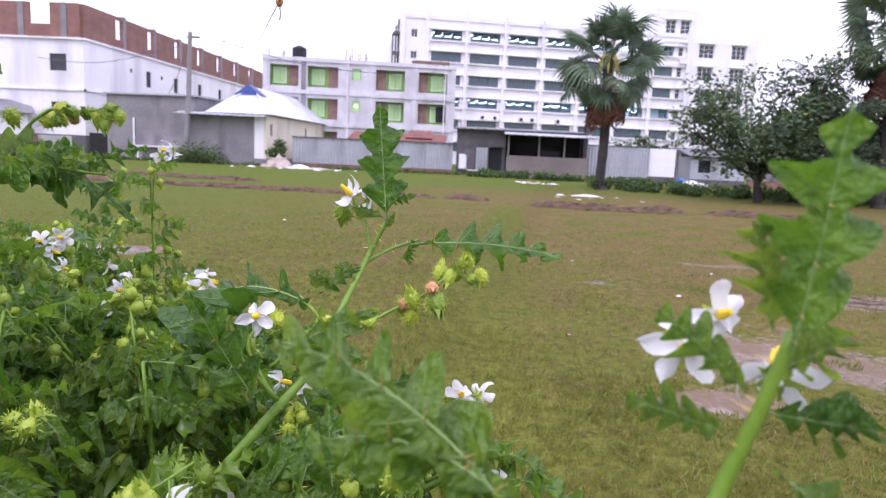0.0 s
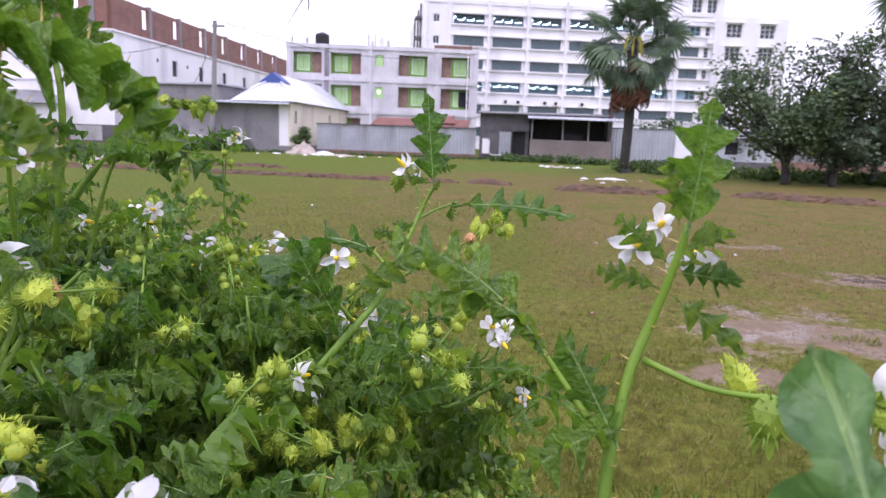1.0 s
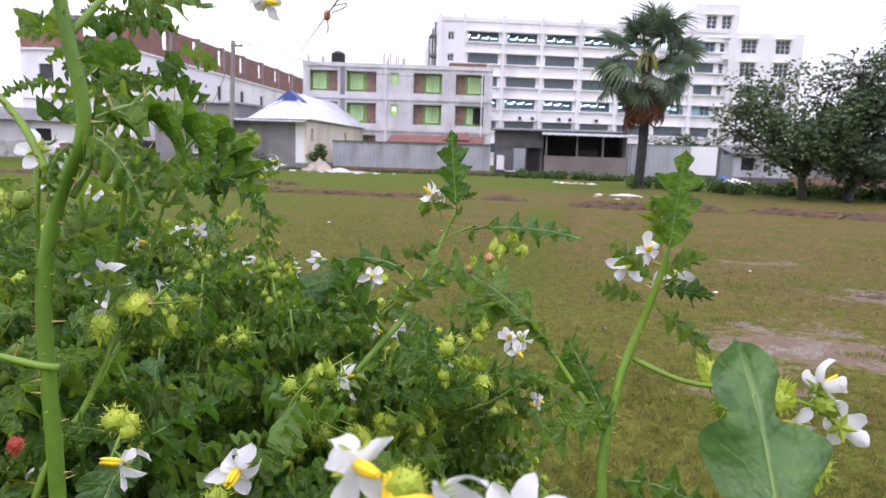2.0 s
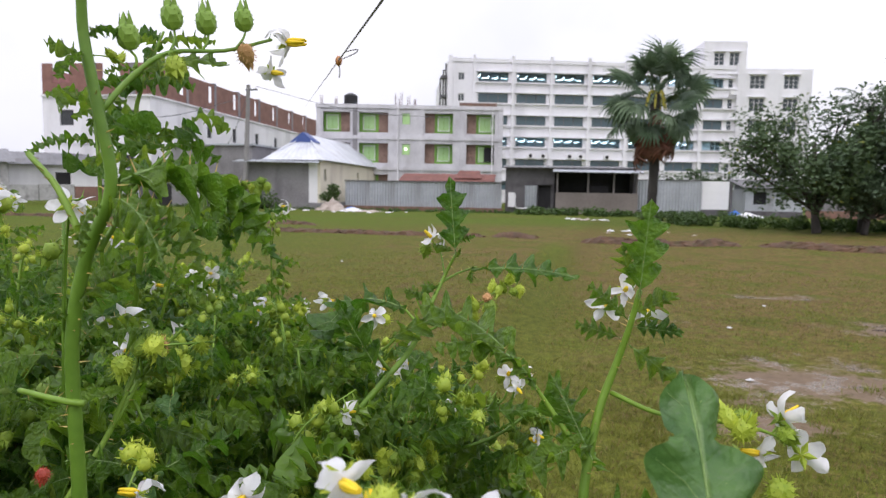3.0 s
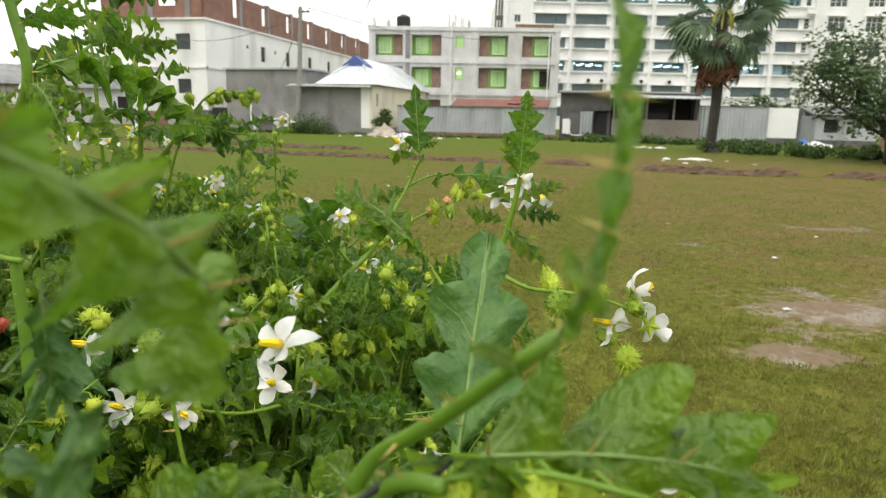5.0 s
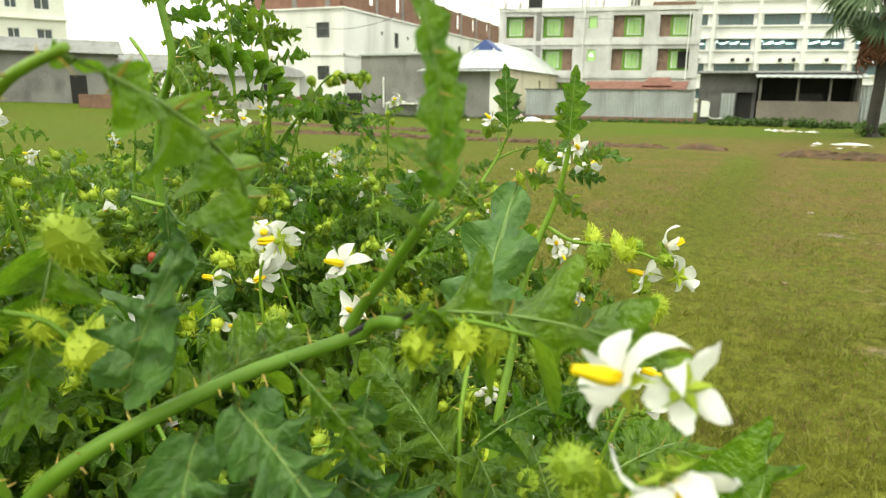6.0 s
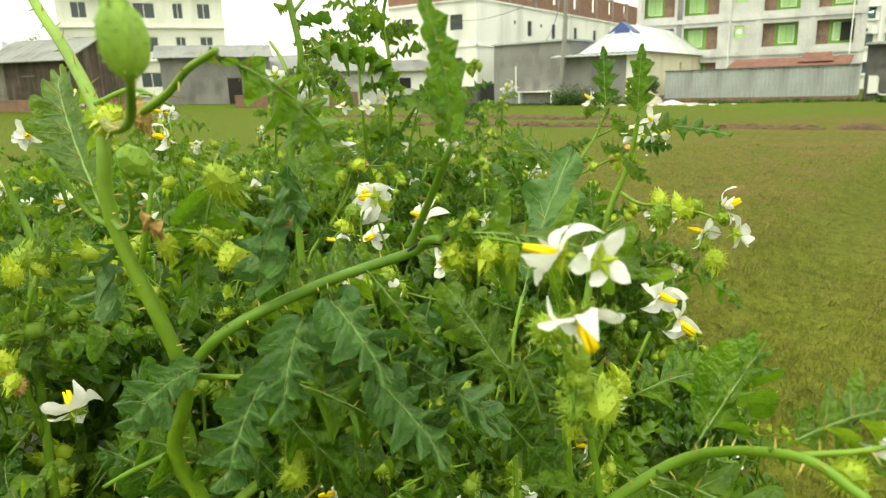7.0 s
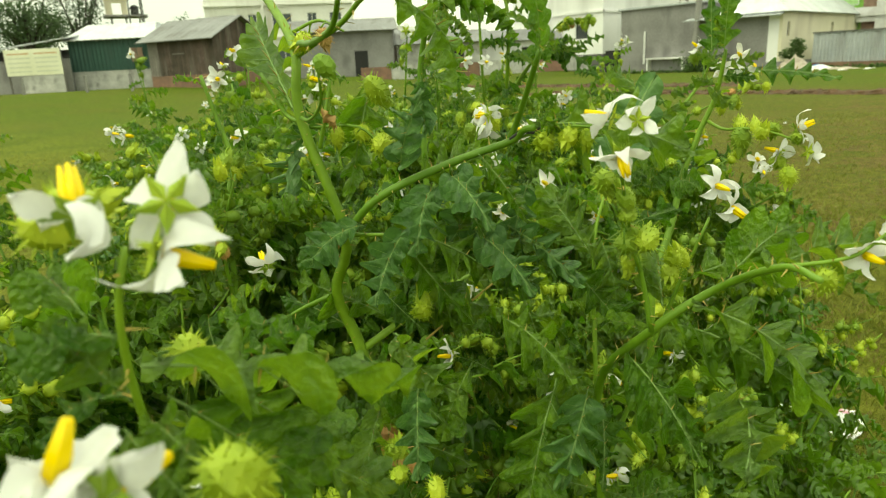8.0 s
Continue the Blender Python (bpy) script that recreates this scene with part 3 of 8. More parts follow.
# ---- white factory with ribbon windows ----
def factory():
    W, H, DEEP = 40.0, 18.95, 30.0
    block = thing("factory", pose(-10.1, 88, 0, 0, 0, 11), "long white five-storey factory with ribbon windows and lit tubes", "factory")
    rows = [1.7, 4.62, 7.52, 10.35, 13.25, 15.98]
    bays = [(3.9 + 5.15 * k, 3.9 + 5.15 * k + 4.0) for k in range(7)]
    holes = [(a, b, z, z + 1.22) for a, b in bays for z in rows] + [(1.2, 2.05, z + 0.1, z + 1.1) for z in rows[2:]]
    part("wall", pierced(W, H, 0.3, holes), factory_paint, block)
    walls("wall", factory_paint, block, (0.003, 0.3, 0.3, DEEP, 0, H - 0.003), (W - 0.3, W - 0.003, 0.3, DEEP, 0, H - 0.003), (0.3, W - 0.3, DEEP - 0.3, DEEP, 0, H - 0.003))
    part("roof", box((0.3, W - 0.3, 0.3, DEEP - 0.3, H - 0.9, H - 0.6)), cement_grey, block)
    part("inner_wall", box((3.5, W - 0.4, 9.0, 9.2, 0.3, H - 1)), room_paint, block)
    for z in rows:
        part("floor_slab", box((0.3, W - 0.3, 0.3, 9.0, z - 1.35, z - 1.1)), room_paint, block)
        part("ledge", box((3.6, W - 0.2, -0.28, -0.003, z - 0.2, z - 0.04)), factory_paint, block)
        part("hood", box((3.6, W - 0.2, -0.34, -0.003, z + 1.26, z + 1.36)), factory_paint, block)
    for k in range(8):
        x = 3.15 + 5.15 * k
        part("pilaster", box((x, x + 0.42, -0.42, -0.004, 0, H + 0.4)), factory_paint, block)
    part("pilaster", box((-0.1, 0.4, -0.3, -0.005, 0, H + 0.25)), factory_paint, block)
    part("parapet", box((0.4, W, -0.12, -0.002, H - 0.5, H)), factory_paint, block)
    for j, z in enumerate(rows):
        for a, b in bays:
            w = part("window", box((a, b, 0.1, 0.16, z, z + 0.05), (a, b, 0.1, 0.16, z + 1.17, z + 1.22), *((a + (b - a) * i / 3 - 0.03, a + (b - a) * i / 3 + 0.03, 0.1, 0.16, z + 0.05, z + 1.17) for i in range(1, 3))), steel_dark, block)
            g = part("pane", box((a + 0.01, b - 0.01, 0.18, 0.19, z + 0.01, z + 1.21)), factory_glass if j in (2, 5) else ribbon_glass, w)
            g.visible_shadow = False
            if j in (2, 5):
                for i in range(3):
                    x = a + 0.3 + i * 1.3
                    part("tube_light", box((x, x + 0.1, 1.0 + 0.5 * i, 3.2 + 0.5 * i, z + 1.02, z + 1.08), (x + 0.5, x + 1.3, 2.6, 2.7, z + 0.85, z + 0.91)), tube_glow, block, "lit fluorescent ceiling tube")
    for z in rows[2:]:
        plain_window(block, 1.2, 2.05, z + 0.1, z + 1.1, sill=False)
    for x in (5.0, 6.6, 10.6, 12.3, 15.9, 17.4, 21.0):
        unit = part("air_conditioner", box((x, x + 0.95, -0.75, -0.4, 5.95, 6.6), (x + 0.05, x + 0.1, -0.4, -0.003, 5.98, 6.05), (x + 0.85, x + 0.9, -0.4, -0.003, 5.98, 6.05)), white_paint, block, "boxy outdoor unit with dark fan")
        fan = bmesh.new()
        bmesh.ops.create_cone(fan, cap_ends=True, segments=14, radius1=0.24, radius2=0.24, depth=0.03, matrix=pose(x + 0.38, -0.765, 6.28, 90))
        part("fan_grille", fan, black_plastic, unit)
    for x in (0.9, 2.9):
        part("roof_post", tube([(x, 0.5, H - 0.6), (x, 0.5, H + 0.3)], 0.12), factory_paint, block)
    for y, z in ((4, 3.0), (9, 5.0), (16, 8.0)):
        part("wall_pipe", tube([(-0.15, y, z), (-0.15, y, H)], 0.12), steel_dark, block)
    for z in (8.5, 11.4, 14.2, 16.8):
        part("wall_bracket", box((-0.9, -0.003, 3, 4.4, z, z + 0.35)), steel_dark, block)


factory()


# ---- white tower block and its wings ----
def tower_block():
    block = thing("tower_block", pose(23.9, 95, 0, 0, 0, 5), "white seven-storey block with small framed windows", "apartment block")
    W, H = 5.7, 22.2
    rows = [z for z in (1.1, 4.05, 7.0, 9.95, 12.95, 16.0, 19.0)]
    cols = [(1.35, 2.75), (3.4, 4.75)]
    part("wall", pierced(W, H, 0.3, [(a, b, z, z + 1.75) for a, b in cols for z in rows]), factory_paint, block)
    walls("wall", factory_paint, block, (0.003, 0.3, 0.3, 14, 0, H), (W - 0.3, W - 0.003, 0.3, 14, 0, H), (0.3, W - 0.3, 13.7, 14, 0, H))
    part("roof", box((0.3, W - 0.3, 0.3, 13.7, H - 0.5, H - 0.2)), cement_grey, block)
    part("floor_core", box((0.31, W - 0.31, 1.2, 1.3, 0, H - 0.6)), room_paint, block)
    for z in rows:
        for a, b in cols:
            plain_window(block, a, b, z, z + 1.75, bars=1, cross=2)
            part("hood", box((a - 0.15, b + 0.15, -0.35, -0.003, z + 1.8, z + 1.9)), factory_paint, block)
    part("air_conditioner", box((3.6, 4.5, -0.5, -0.05, 15.0, 15.6)), white_paint, block)
    wing = part("wing", pierced(9.2, 18.7, 0.3, [(a, b, z, z + 1.85) for a, b in ((0.8, 2.9), (5.4, 7.4)) for z in rows[:6]]), factory_paint, block, m=pose(W + 0.003, 0.5, 0))
    part("wing_body", box((0.003, 0.3, 0.3, 12, 0, 18.697), (8.9, 9.197, 0.3, 12, 0, 18.697), (0.3, 8.9, 11.7, 12, 0, 18.697), (0.3, 8.9, 0.3, 11.7, 18.0, 18.3), (0.3, 8.9, 1.2, 1.3, 0, 18)), factory_paint, wing)
    for z in rows[:6]:
        for a, b in ((0.8, 2.9), (5.4, 7.4)):
            plain_window(block, W + a, W + b, z + 0.004, z + 1.846, inset=0.62, bars=2, cross=2, sill=False)
            part("hood", box((W + a - 0.15, W + b + 0.15, 0.1, 0.497, z + 1.9, z + 2.0)), factory_paint, block)
    link = part("link_wing", pierced(6.5, 19.3, 0.3, [(4.4, 5.9, z, z + 1.6) for z in rows[1:6]]), factory_paint, block, m=pose(-6.503, 2.2, 0))
    part("link_body", box((0.003, 0.3, 0.3, 10, 0, 19.297), (0.3, 6.2, 9.7, 10, 0, 19.297), (0.3, 6.2, 0.3, 9.7, 18.5, 18.8), (0.3, 6.4, 1.2, 1.3, 0, 18.5)), factory_paint, link)
    for z in rows[1:6]:
        plain_window(block, -2.1, -0.6, z + 0.004, z + 1.596, inset=2.32, bars=1, sill=False)


tower_block()


# ---- white warehouse with a raw brick storey on top ----
def white_warehouse():
    house = thing("warehouse", pose(-29.6, 49.8, 0, 0, 0, 90), "long white warehouse with an unfinished red brick top storey", "warehouse")
    L, H = 43.5, 8.55
    sides = [(9.6, 10.55), (15.1, 16.05), (20.8, 21.75), (26.5, 27.4), (32.3, 33.2), (38, 38.9)]
    e = 0.302
    part("wall", pierced(L - e, H, 0.3, [(a - e, b - e, 6.05, 7.45) for a, b in sides] + [(a - e, a + 0.95 - e, 2.7, 3.9) for a, _ in sides]), white_paint, house, m=pose(e, 0, 0))
    for a, b in sides:
        plain_window(house, a, b, 6.05, 7.45, bars=2, sill=False, frame=steel_dark)
        plain_window(house, a, a + 0.95, 2.7, 3.9, bars=2, sill=False, frame=steel_dark)
    for x in (6.8, 12.4, 18.0):
        # no hole is cut: a black box gives the vent its shade
        part("vent_hole", box((x, x + 0.3, -0.01, 0.05, 7.0, 7.3)), shade_black, house)
    walls("wall", white_paint, house, (0.303, L, 9.0, 9.3, 0, H), (L - 0.3, L, 0.3, 9.0, 0, H))
    front = part("wall", pierced(9.3, H, 0.3, [(6.65, 7.95, 6.25, 7.5), (6.65, 7.85, 2.8, 3.95), (1.5, 2.7, 6.25, 7.5)]), white_paint, house, m=pose(0.0, 9.3, 0, 0, 0, -90))
    for x0, x1, z0, z1 in ((6.65, 7.95, 6.25, 7.5), (6.65, 7.85, 2.8, 3.95), (1.5, 2.7, 6.25, 7.5)):
        plain_window(front, x0, x1, z0, z1, bars=5, sill=False, frame=steel_dark)
    part("ledge", box((-0.12, L, -0.14, -0.003, 4.8, 4.98)), white_paint, house)
    part("ledge", box((-0.12, -0.003, -0.14, 9.3, 4.8, 4.98)), white_paint, house)
    part("roof_edge", box((-0.2, L, -0.2, 9.3, H + 0.002, H + 0.14)), white_paint, house)
    part("dark_plinth", box((-0.03, L, -0.03, -0.004, 0, 1.5)), dark_block, house)
    part("dark_plinth", box((-0.03, -0.004, -0.004, 9.3, 0, 1.5)), dark_block, house)
    z0, h = H + 0.142, 2.5
    slots = [(4.4 + 5.35 * k, 5.5 + 5.35 * k, 0.7, h - 0.22) for k in range(7)]
    upper = part("brick_wall", pierced(L - 0.3, h, 0.25, slots), brick_red, house, "unplastered red brick wall with open slots", m=pose(0.272, 0.02, z0))
    for a, b, _, _ in slots:
        part("brick_pier", box((b + 0.003, b + 0.4, -0.06, 0.3, 0, h + 0.15)), cement_grey, upper)
    front_up = part("brick_wall", pierced(9.0, h, 0.25, [(5.15, 6.75, 0.95, h), (0.8, 2.4, 0.95, h)]), brick_red, house, "unplastered red brick wall with open slots", m=pose(0.02, 9.27, z0, 0, 0, -90))
    for x in (4.3, 7.6):
        part("brick_pier", box((x, x + 0.45, -0.06, -0.003, 0, h)), cement_grey, front_up)
    walls("brick_wall", brick_red, house, (L - 0.6, L - 0.35, 0.3, 9.0, z0, z0 + h - 0.5), (0.3, L - 0.6, 8.75, 9.0, z0, z0 + h - 0.4))


white_warehouse()


# ---- grey plastered sheds and the cream shed ----
def cream_shed():
    a = thing("shed", pose(-26.2, 46.7, 0, 0, 0, -5), "bare grey plastered shed with a flat top", "shed")
    walls("wall", cement_grey, a, (0, 6.6, 0, 0.25, 0, 4.5), (0, 0.25, 0.25, 6, 0, 4.5), (6.35, 6.6, 0.25, 6, 0, 4.5), (0.25, 6.35, 5.75, 6, 0, 4.5))
    part("roof", box((-0.15, 6.8, -0.2, 6.2, 4.503, 4.62)), galvanised, a)
    part("white_pipe", tube([(2.1, -0.08, 0.6), (2.1, -0.08, 2.9)], 0.07), white_paint, a)
    part("bench_slab", box((2.5, 5.6, -0.6, -0.01, 0.9, 1.0), (2.6, 2.7, -0.55, -0.05, 0, 0.9), (5.4, 5.5, -0.55, -0.05, 0, 0.9)), white_paint, a)
    # near-black sheet beside the left end of the front wall
    part("dark_opening", box((-1.6, -0.05, 0.3, 0.4, 0, 1.7)), shade_black, a)
    s = thing("shed", pose(-14.15, 45, 0, 0, 0, -2.2), "cream painted shed with a pale ribbed metal hip roof", "shed")
    W, L, H, R = 5.6, 17.0, 3.45, 5.55
    walls("wall", cement_grey, s, (-W, -0.85, 0, 0.2, 0, H), (-W, -W + 0.2, 0.2, L, 0, H), (-W + 0.2, -0.2, L - 0.2, L, 0, H))
    side = part("wall", pierced(L, H, 0.2, [(0.8, 1.25, 2.0, 2.85), (9, 9.5, 2.0, 2.85)]), cream_paint, s, m=pose(0, 0, 0, 0, 0, 90))
    part("corner_wall", box((-0.85, -0.203, 0.003, 0.2, 0, H)), white_paint, s)
    plain_window(side, 0.8, 1.25, 2.0, 2.85, frame=steel_dark, sill=False)
    walls("plinth", cement_grey, s, (-0.9, 0.03, -0.03, -0.003, 0, 0.45), (0.003, 0.03, 0, L, 0, 0.45))
    x0, x1, y0, y1, m = -4.2, 0.35, -0.35, L + 0.3, -2.35
    rb, rf = 3.6, L - 3.0
    part("roof_slope", roof_sheet([(x1, y0, H), (x1, y1, H), (m, rf, R), (m, rb, R)]), roof_white, s)
    part("roof_slope", roof_sheet([(x0, y1, H), (x0, y0, H), (m, rb, R), (m, rf, R)]), roof_white, s)
    part("roof_slope", roof_sheet([(x0, y0, H), (x1, y0, H), (m + 0.9, rb - 0.9, R - 0.65), (m - 0.9, rb - 0.9, R - 0.65)]), roof_white, s)
    part("roof_slope", roof_sheet([(x1, y1, H), (x0, y1, H), (m - 0.1, rf, R), (m + 0.1, rf, R)]), roof_white, s)
    gab = bmesh.new()
    t = [gab.verts.new(c) for c in ((m - 1.0, rb - 1.0, R - 0.68), (m + 1.0, rb - 1.0, R - 0.68), (m, rb - 0.9, R + 0.1), (m - 1.0, rb + 0.3, R - 0.68), (m + 1.0, rb + 0.3, R - 0.68), (m, rb + 0.3, R + 0.1))]
    for f in ((0, 1, 2), (5, 4, 3), (0, 2, 5, 3), (1, 4, 5, 2), (0, 3, 4, 1)):
        gab.faces.new([t[i] for i in f])
    part("gablet", gab, blue_sheet, s, "dark blue sheet gablet")
    part("porch_roof", roof_sheet([(-W - 0.6, -0.8, 3.3), (0.05, -0.8, 3.25), (0.05, 0.1, 3.42), (-W - 0.6, 0.1, 3.45)]), galvanised, s)


cream_shed()


# ---- power pole with its lines ----
def power_pole():
    p = thing("power_pole", pose(-19.3, 44.6, 0), "leaning grey concrete power pole beside the sheds", "power pole")
    part("shaft", tube([(-0.3, 0, 0), (-0.05, 0, 4.3), (0.1, 0, 8.6)], [0.2, 0.17, 0.13], 8), pole_concrete, p)
    part("crossarm", box((-0.1, 0.75, -0.06, 0.06, 8.2, 8.32)), steel_dark, p)
    for x in (0.25, 0.65):
        part("insulator", tube([(x, 0, 8.32), (x, 0, 8.5)], [0.05, 0.03], 8), white_paint, p)
    part("cable", tube(bend([(0.65, 0, 8.5), (6, 8, 7.7), (13, 18, 8.3)]), 0.022, 5), steel_dark, p)
    part("cable", tube(bend([(0.1, 0, 8.0), (-2.5, 2, 4.5), (-6, 4.5, 4.6)]), 0.02, 5), steel_dark, p)
    part("cable", tube(bend([(0.1, 0, 7.8), (-8, 3, 6.7), (-16, 6, 7.4)]), 0.02, 5), steel_dark, p)


power_pole()


def guy_wire():
    far, bead = Vector((-19.2, 56.4, 8.44)), Vector((-1.76, 6.01, 2.69))
    w = thing("guy_wire", Matrix.Translation(bead), "thin grey wire with a brown bead insulator and loops", "wire")
    d = (bead - far).normalized()
    part("strand", tube([far - bead, d * 0.02], 0.007, 5), steel_dark, w)
    part("strand", tube([d * -0.01, d * 3.9], 0.007, 5), steel_dark, w)
    bm = bmesh.new()
    bmesh.ops.create_icosphere(bm, subdivisions=2, radius=0.042, matrix=Matrix.Translation((0, 0, -0.005)) @ Matrix.Diagonal((0.85, 0.85, 1.25, 1)))
    part("bead", bm, bead_orange, w, "brown glazed bead insulator", smooth=True)
    part("tail", tube(bend([(0, 0, -0.04), (0.012, 0, -0.11), (0.004, 0.0, -0.17)]), 0.007, 5), steel_dark, w)
    up = d * 0.19
    part("loop", tube(bend([up, up + Vector((0.05, 0, 0.06)), up + Vector((0.17, 0, 0.085)), up + Vector((0.15, 0, 0.05)), up + Vector((0.03, 0, 0.0))]), 0.006, 5), steel_dark, w)
    part("knot", tube(bend([up * 0.5, up * 0.8, up * 1.15]), 0.012, 6), steel_dark, w)


guy_wire()


# ---- tin fence and the row of sheds ----
fence = thing("tin_fence", pose(-12.6, 45.95, 0, 0, 0, -2.5), "grey corrugated tin fence on a concrete footing", "fence")
for k in range(6):
    part("sheet", corrugated(1.85, 1.75), galvanised, fence, m=pose(k * 1.865, 0.004 * (k % 2), 0.28))
part("footing", box((-0.05, 11.25, -0.12, 0.12, -0.05, 0.3)), brick_dull, fence)
part("top_rail", box((-0.05, 11.3, -0.1, 0.2, 2.035, 2.1)), steel_dark, fence)
part("side_return", corrugated(5.0, 1.75), galvanised, fence, m=pose(0, 0.05, 0.28, 0, 0, 90))
low_roof = thing("rusty_roof", pose(-9.3, 48.6, 0), "low rusty red tin roof behind the fence", "roof")
part("roof_slope", roof_sheet([(0, 0, 2.15), (7.2, 0, 2.15), (7.2, 2.6, 2.75), (0, 2.6, 2.75)]), rust, low_roof)
part("roof_slope", roof_sheet([(4.2, 0.5, 2.4), (6.2, 0.5, 2.4), (6.0, 2.2, 3.0), (4.4, 2.2, 3.0)]), rust, low_roof)
walls("wall", cement_grey, low_roof, (0.2, 7.0, 0.3, 0.5, 0, 2.1), (0.2, 7.0, 2.3, 2.5, 0, 2.6))


def shed_row():
    s = thing("workshop", pose(-1.2, 46.0, 0, 0, 0, 1.0), "dark grey block workshop with a shaded open veranda", "workshop")
    part("wall", pierced(3.35, 3.15, 0.2, [(2.25, 3.3, 0.35, 1.95)]), dark_block, s)
    walls("wall", dark_block, s, (0.003, 0.2, 0.2, 6, 0, 3.15), (8.7, 8.9, 0.2, 6, 0, 2.9), (0.2, 8.7, 5.8, 6, 0, 3.0), (3.15, 3.35, 0.2, 5.8, 0, 3.0))
    # black sheet behind the door hole, for the shade of the room
    part("doorway_shade", box((2.25, 3.3, 0.3, 0.4, 0, 1.95)), shade_black, s)
    part("loose_sheet", corrugated(0.8, 1.6), galvanised, s, m=pose(1.35, -0.12, 0.3, 5))
    part("white_box", box((0.2, 0.65, -0.2, -0.01, 0.4, 1.4)), white_paint, s)
    part("pipe", tube(bend([(0.7, -0.15, 1.3), (0.75, -0.15, 0.4), (1.5, -0.15, 0.32)]), 0.04), white_paint, s)
    part("roof", roof_sheet([(-0.2, -0.5, 3.12), (9.0, -0.5, 3.12), (9.0, 6.2, 3.5), (-0.2, 6.2, 3.5)]), steel_dark, s)
    part("veranda_roof", roof_sheet([(3.2, -1.4, 2.85), (9.1, -1.4, 2.8), (9.1, 0.3, 3.14), (3.2, 0.3, 3.14)]), galvanised, s)
    part("low_wall", box((3.4, 8.85, -0.9, -0.7, 0, 1.45)), surface("drab_render", (0.17, 0.145, 0.13), (0.25, 0.22, 0.2), 0.8, fine=8), s)
    for x in (3.45, 5.5, 7.2, 8.7):
        part("post", box((x, x + 0.12, -0.86, -0.74, 1.45, 2.88)), grey_wood, s)
    # black sheet painting the veranda's inner shade; the counter takes the same near-black
    part("veranda_shade", box((3.4, 8.7, 1.6, 1.7, 0, 2.95)), shade_black, s)
    part("counter", box((5.7, 7.0, -0.2, 0.5, 1.0, 1.9)), shade_black, s)
    t = thing("tin_fence", pose(7.75, 46.0, 0, 0, 0, 2), "pale grey corrugated tin fence beside the workshop", "fence")
    for k in range(3):
        part("sheet", corrugated(1.4, 2.15), galvanised, t, m=pose(k * 1.41, 0.004 * (k % 2), 0.2))
    part("footing", box((0, 4.25, -0.05, 0.1, -0.05, 0.22)), cement_grey, t)
    part("top_rail", box((-0.05, 4.3, -0.06, 0.12, 2.36, 2.42)), steel_dark, t)
    w = thing("white_wall", pose(12.05, 46.3, 0), "plain white yard wall with a dark foot", "wall")
    part("panel", box((0, 1.75, 0, 0.15, 0.45, 2.35)), white_paint, w)
    part("foot", box((0, 1.75, 0.01, 0.14, 0, 0.45)), dark_block, w)
    part("gate_post", box((1.8, 1.95, -0.05, 0.15, 0, 2.3)), dark_block, w)
    h = thing("small_house", pose(14.9, 46.4, 0, 0, 0, -3), "small pale house with a dark window and tin roof", "house")
    part("wall", pierced(3.6, 1.9, 0.2, [(0.5, 1.35, 0.85, 1.7)]), galvanised, h)
    walls("wall", galvanised, h, (0.003, 0.2, 0.2, 4, 0, 1.9), (3.4, 3.597, 0.2, 4, 0, 1.9), (0.2, 3.4, 3.8, 4, 0, 2.2))
    # black sheet behind the window hole paints the room's shade
    part("window_shade_sheet", box((0.5, 1.35, 0.22, 0.28, 0.85, 1.7)), shade_black, h)
    part("roof", roof_sheet([(-0.2, -0.35, 1.95), (3.8, -0.35, 1.95), (3.8, 4.2, 2.6), (-0.2, 4.2, 2.6)]), steel_dark, h)
    part("foot", box((-0.02, 3.62, -0.03, -0.003, 0, 0.4)), dark_block, h)
    long = thing("yard_wall", pose(18.7, 46.2, 0, 0, 0, -10), "long weathered grey yard wall", "wall")
    for k in range(9):
        part("panel", box((k * 2.6, k * 2.6 + 2.4, 0, 0.15, 0.5, 1.95)), galvanised if k % 2 else cement_grey, long)
        part("pier", box((k * 2.6 + 2.4, k * 2.6 + 2.6, -0.05, 0.2, 0, 2.05)), bare_brown, long)
    part("foot", box((0, 23.4, -0.02, 0.17, 0, 0.5)), brick_dull, long)
    tarp = thing("tarpaulin", pose(13.9, 45.2, 0), "crumpled blue and white sheeting on the ground", "tarpaulin")
    part("blue_fold", crumpled(0.5, 0.4, 0.55, 3), litter_blue, tarp)
    part("white_fold", crumpled(1.0, 0.7, 0.4, 4), litter_white, tarp, m=pose(0.6, -0.6, 0))


def crumpled(rx, ry, h, seed, n=10):
    """A crumpled heap of sheet."""
    rng = random.Random(seed)
    bm = bmesh.new()
    g = [[bm.verts.new((rx * (2 * i / n - 1) * rng.uniform(0.8, 1.1), ry * (2 * j / n - 1) * rng.uniform(0.8, 1.1), max(0.01, h * (1 - max(abs(2 * i / n - 1), abs(2 * j / n - 1)) ** 1.5) * rng.uniform(0.4, 1.0)))) for j in range(n + 1)] for i in range(n + 1)]
    for i in range(n):
        for j in range(n):
            bm.faces.new((g[i][j], g[i + 1][j], g[i + 1][j + 1], g[i][j + 1]))
    return bm


shed_row()


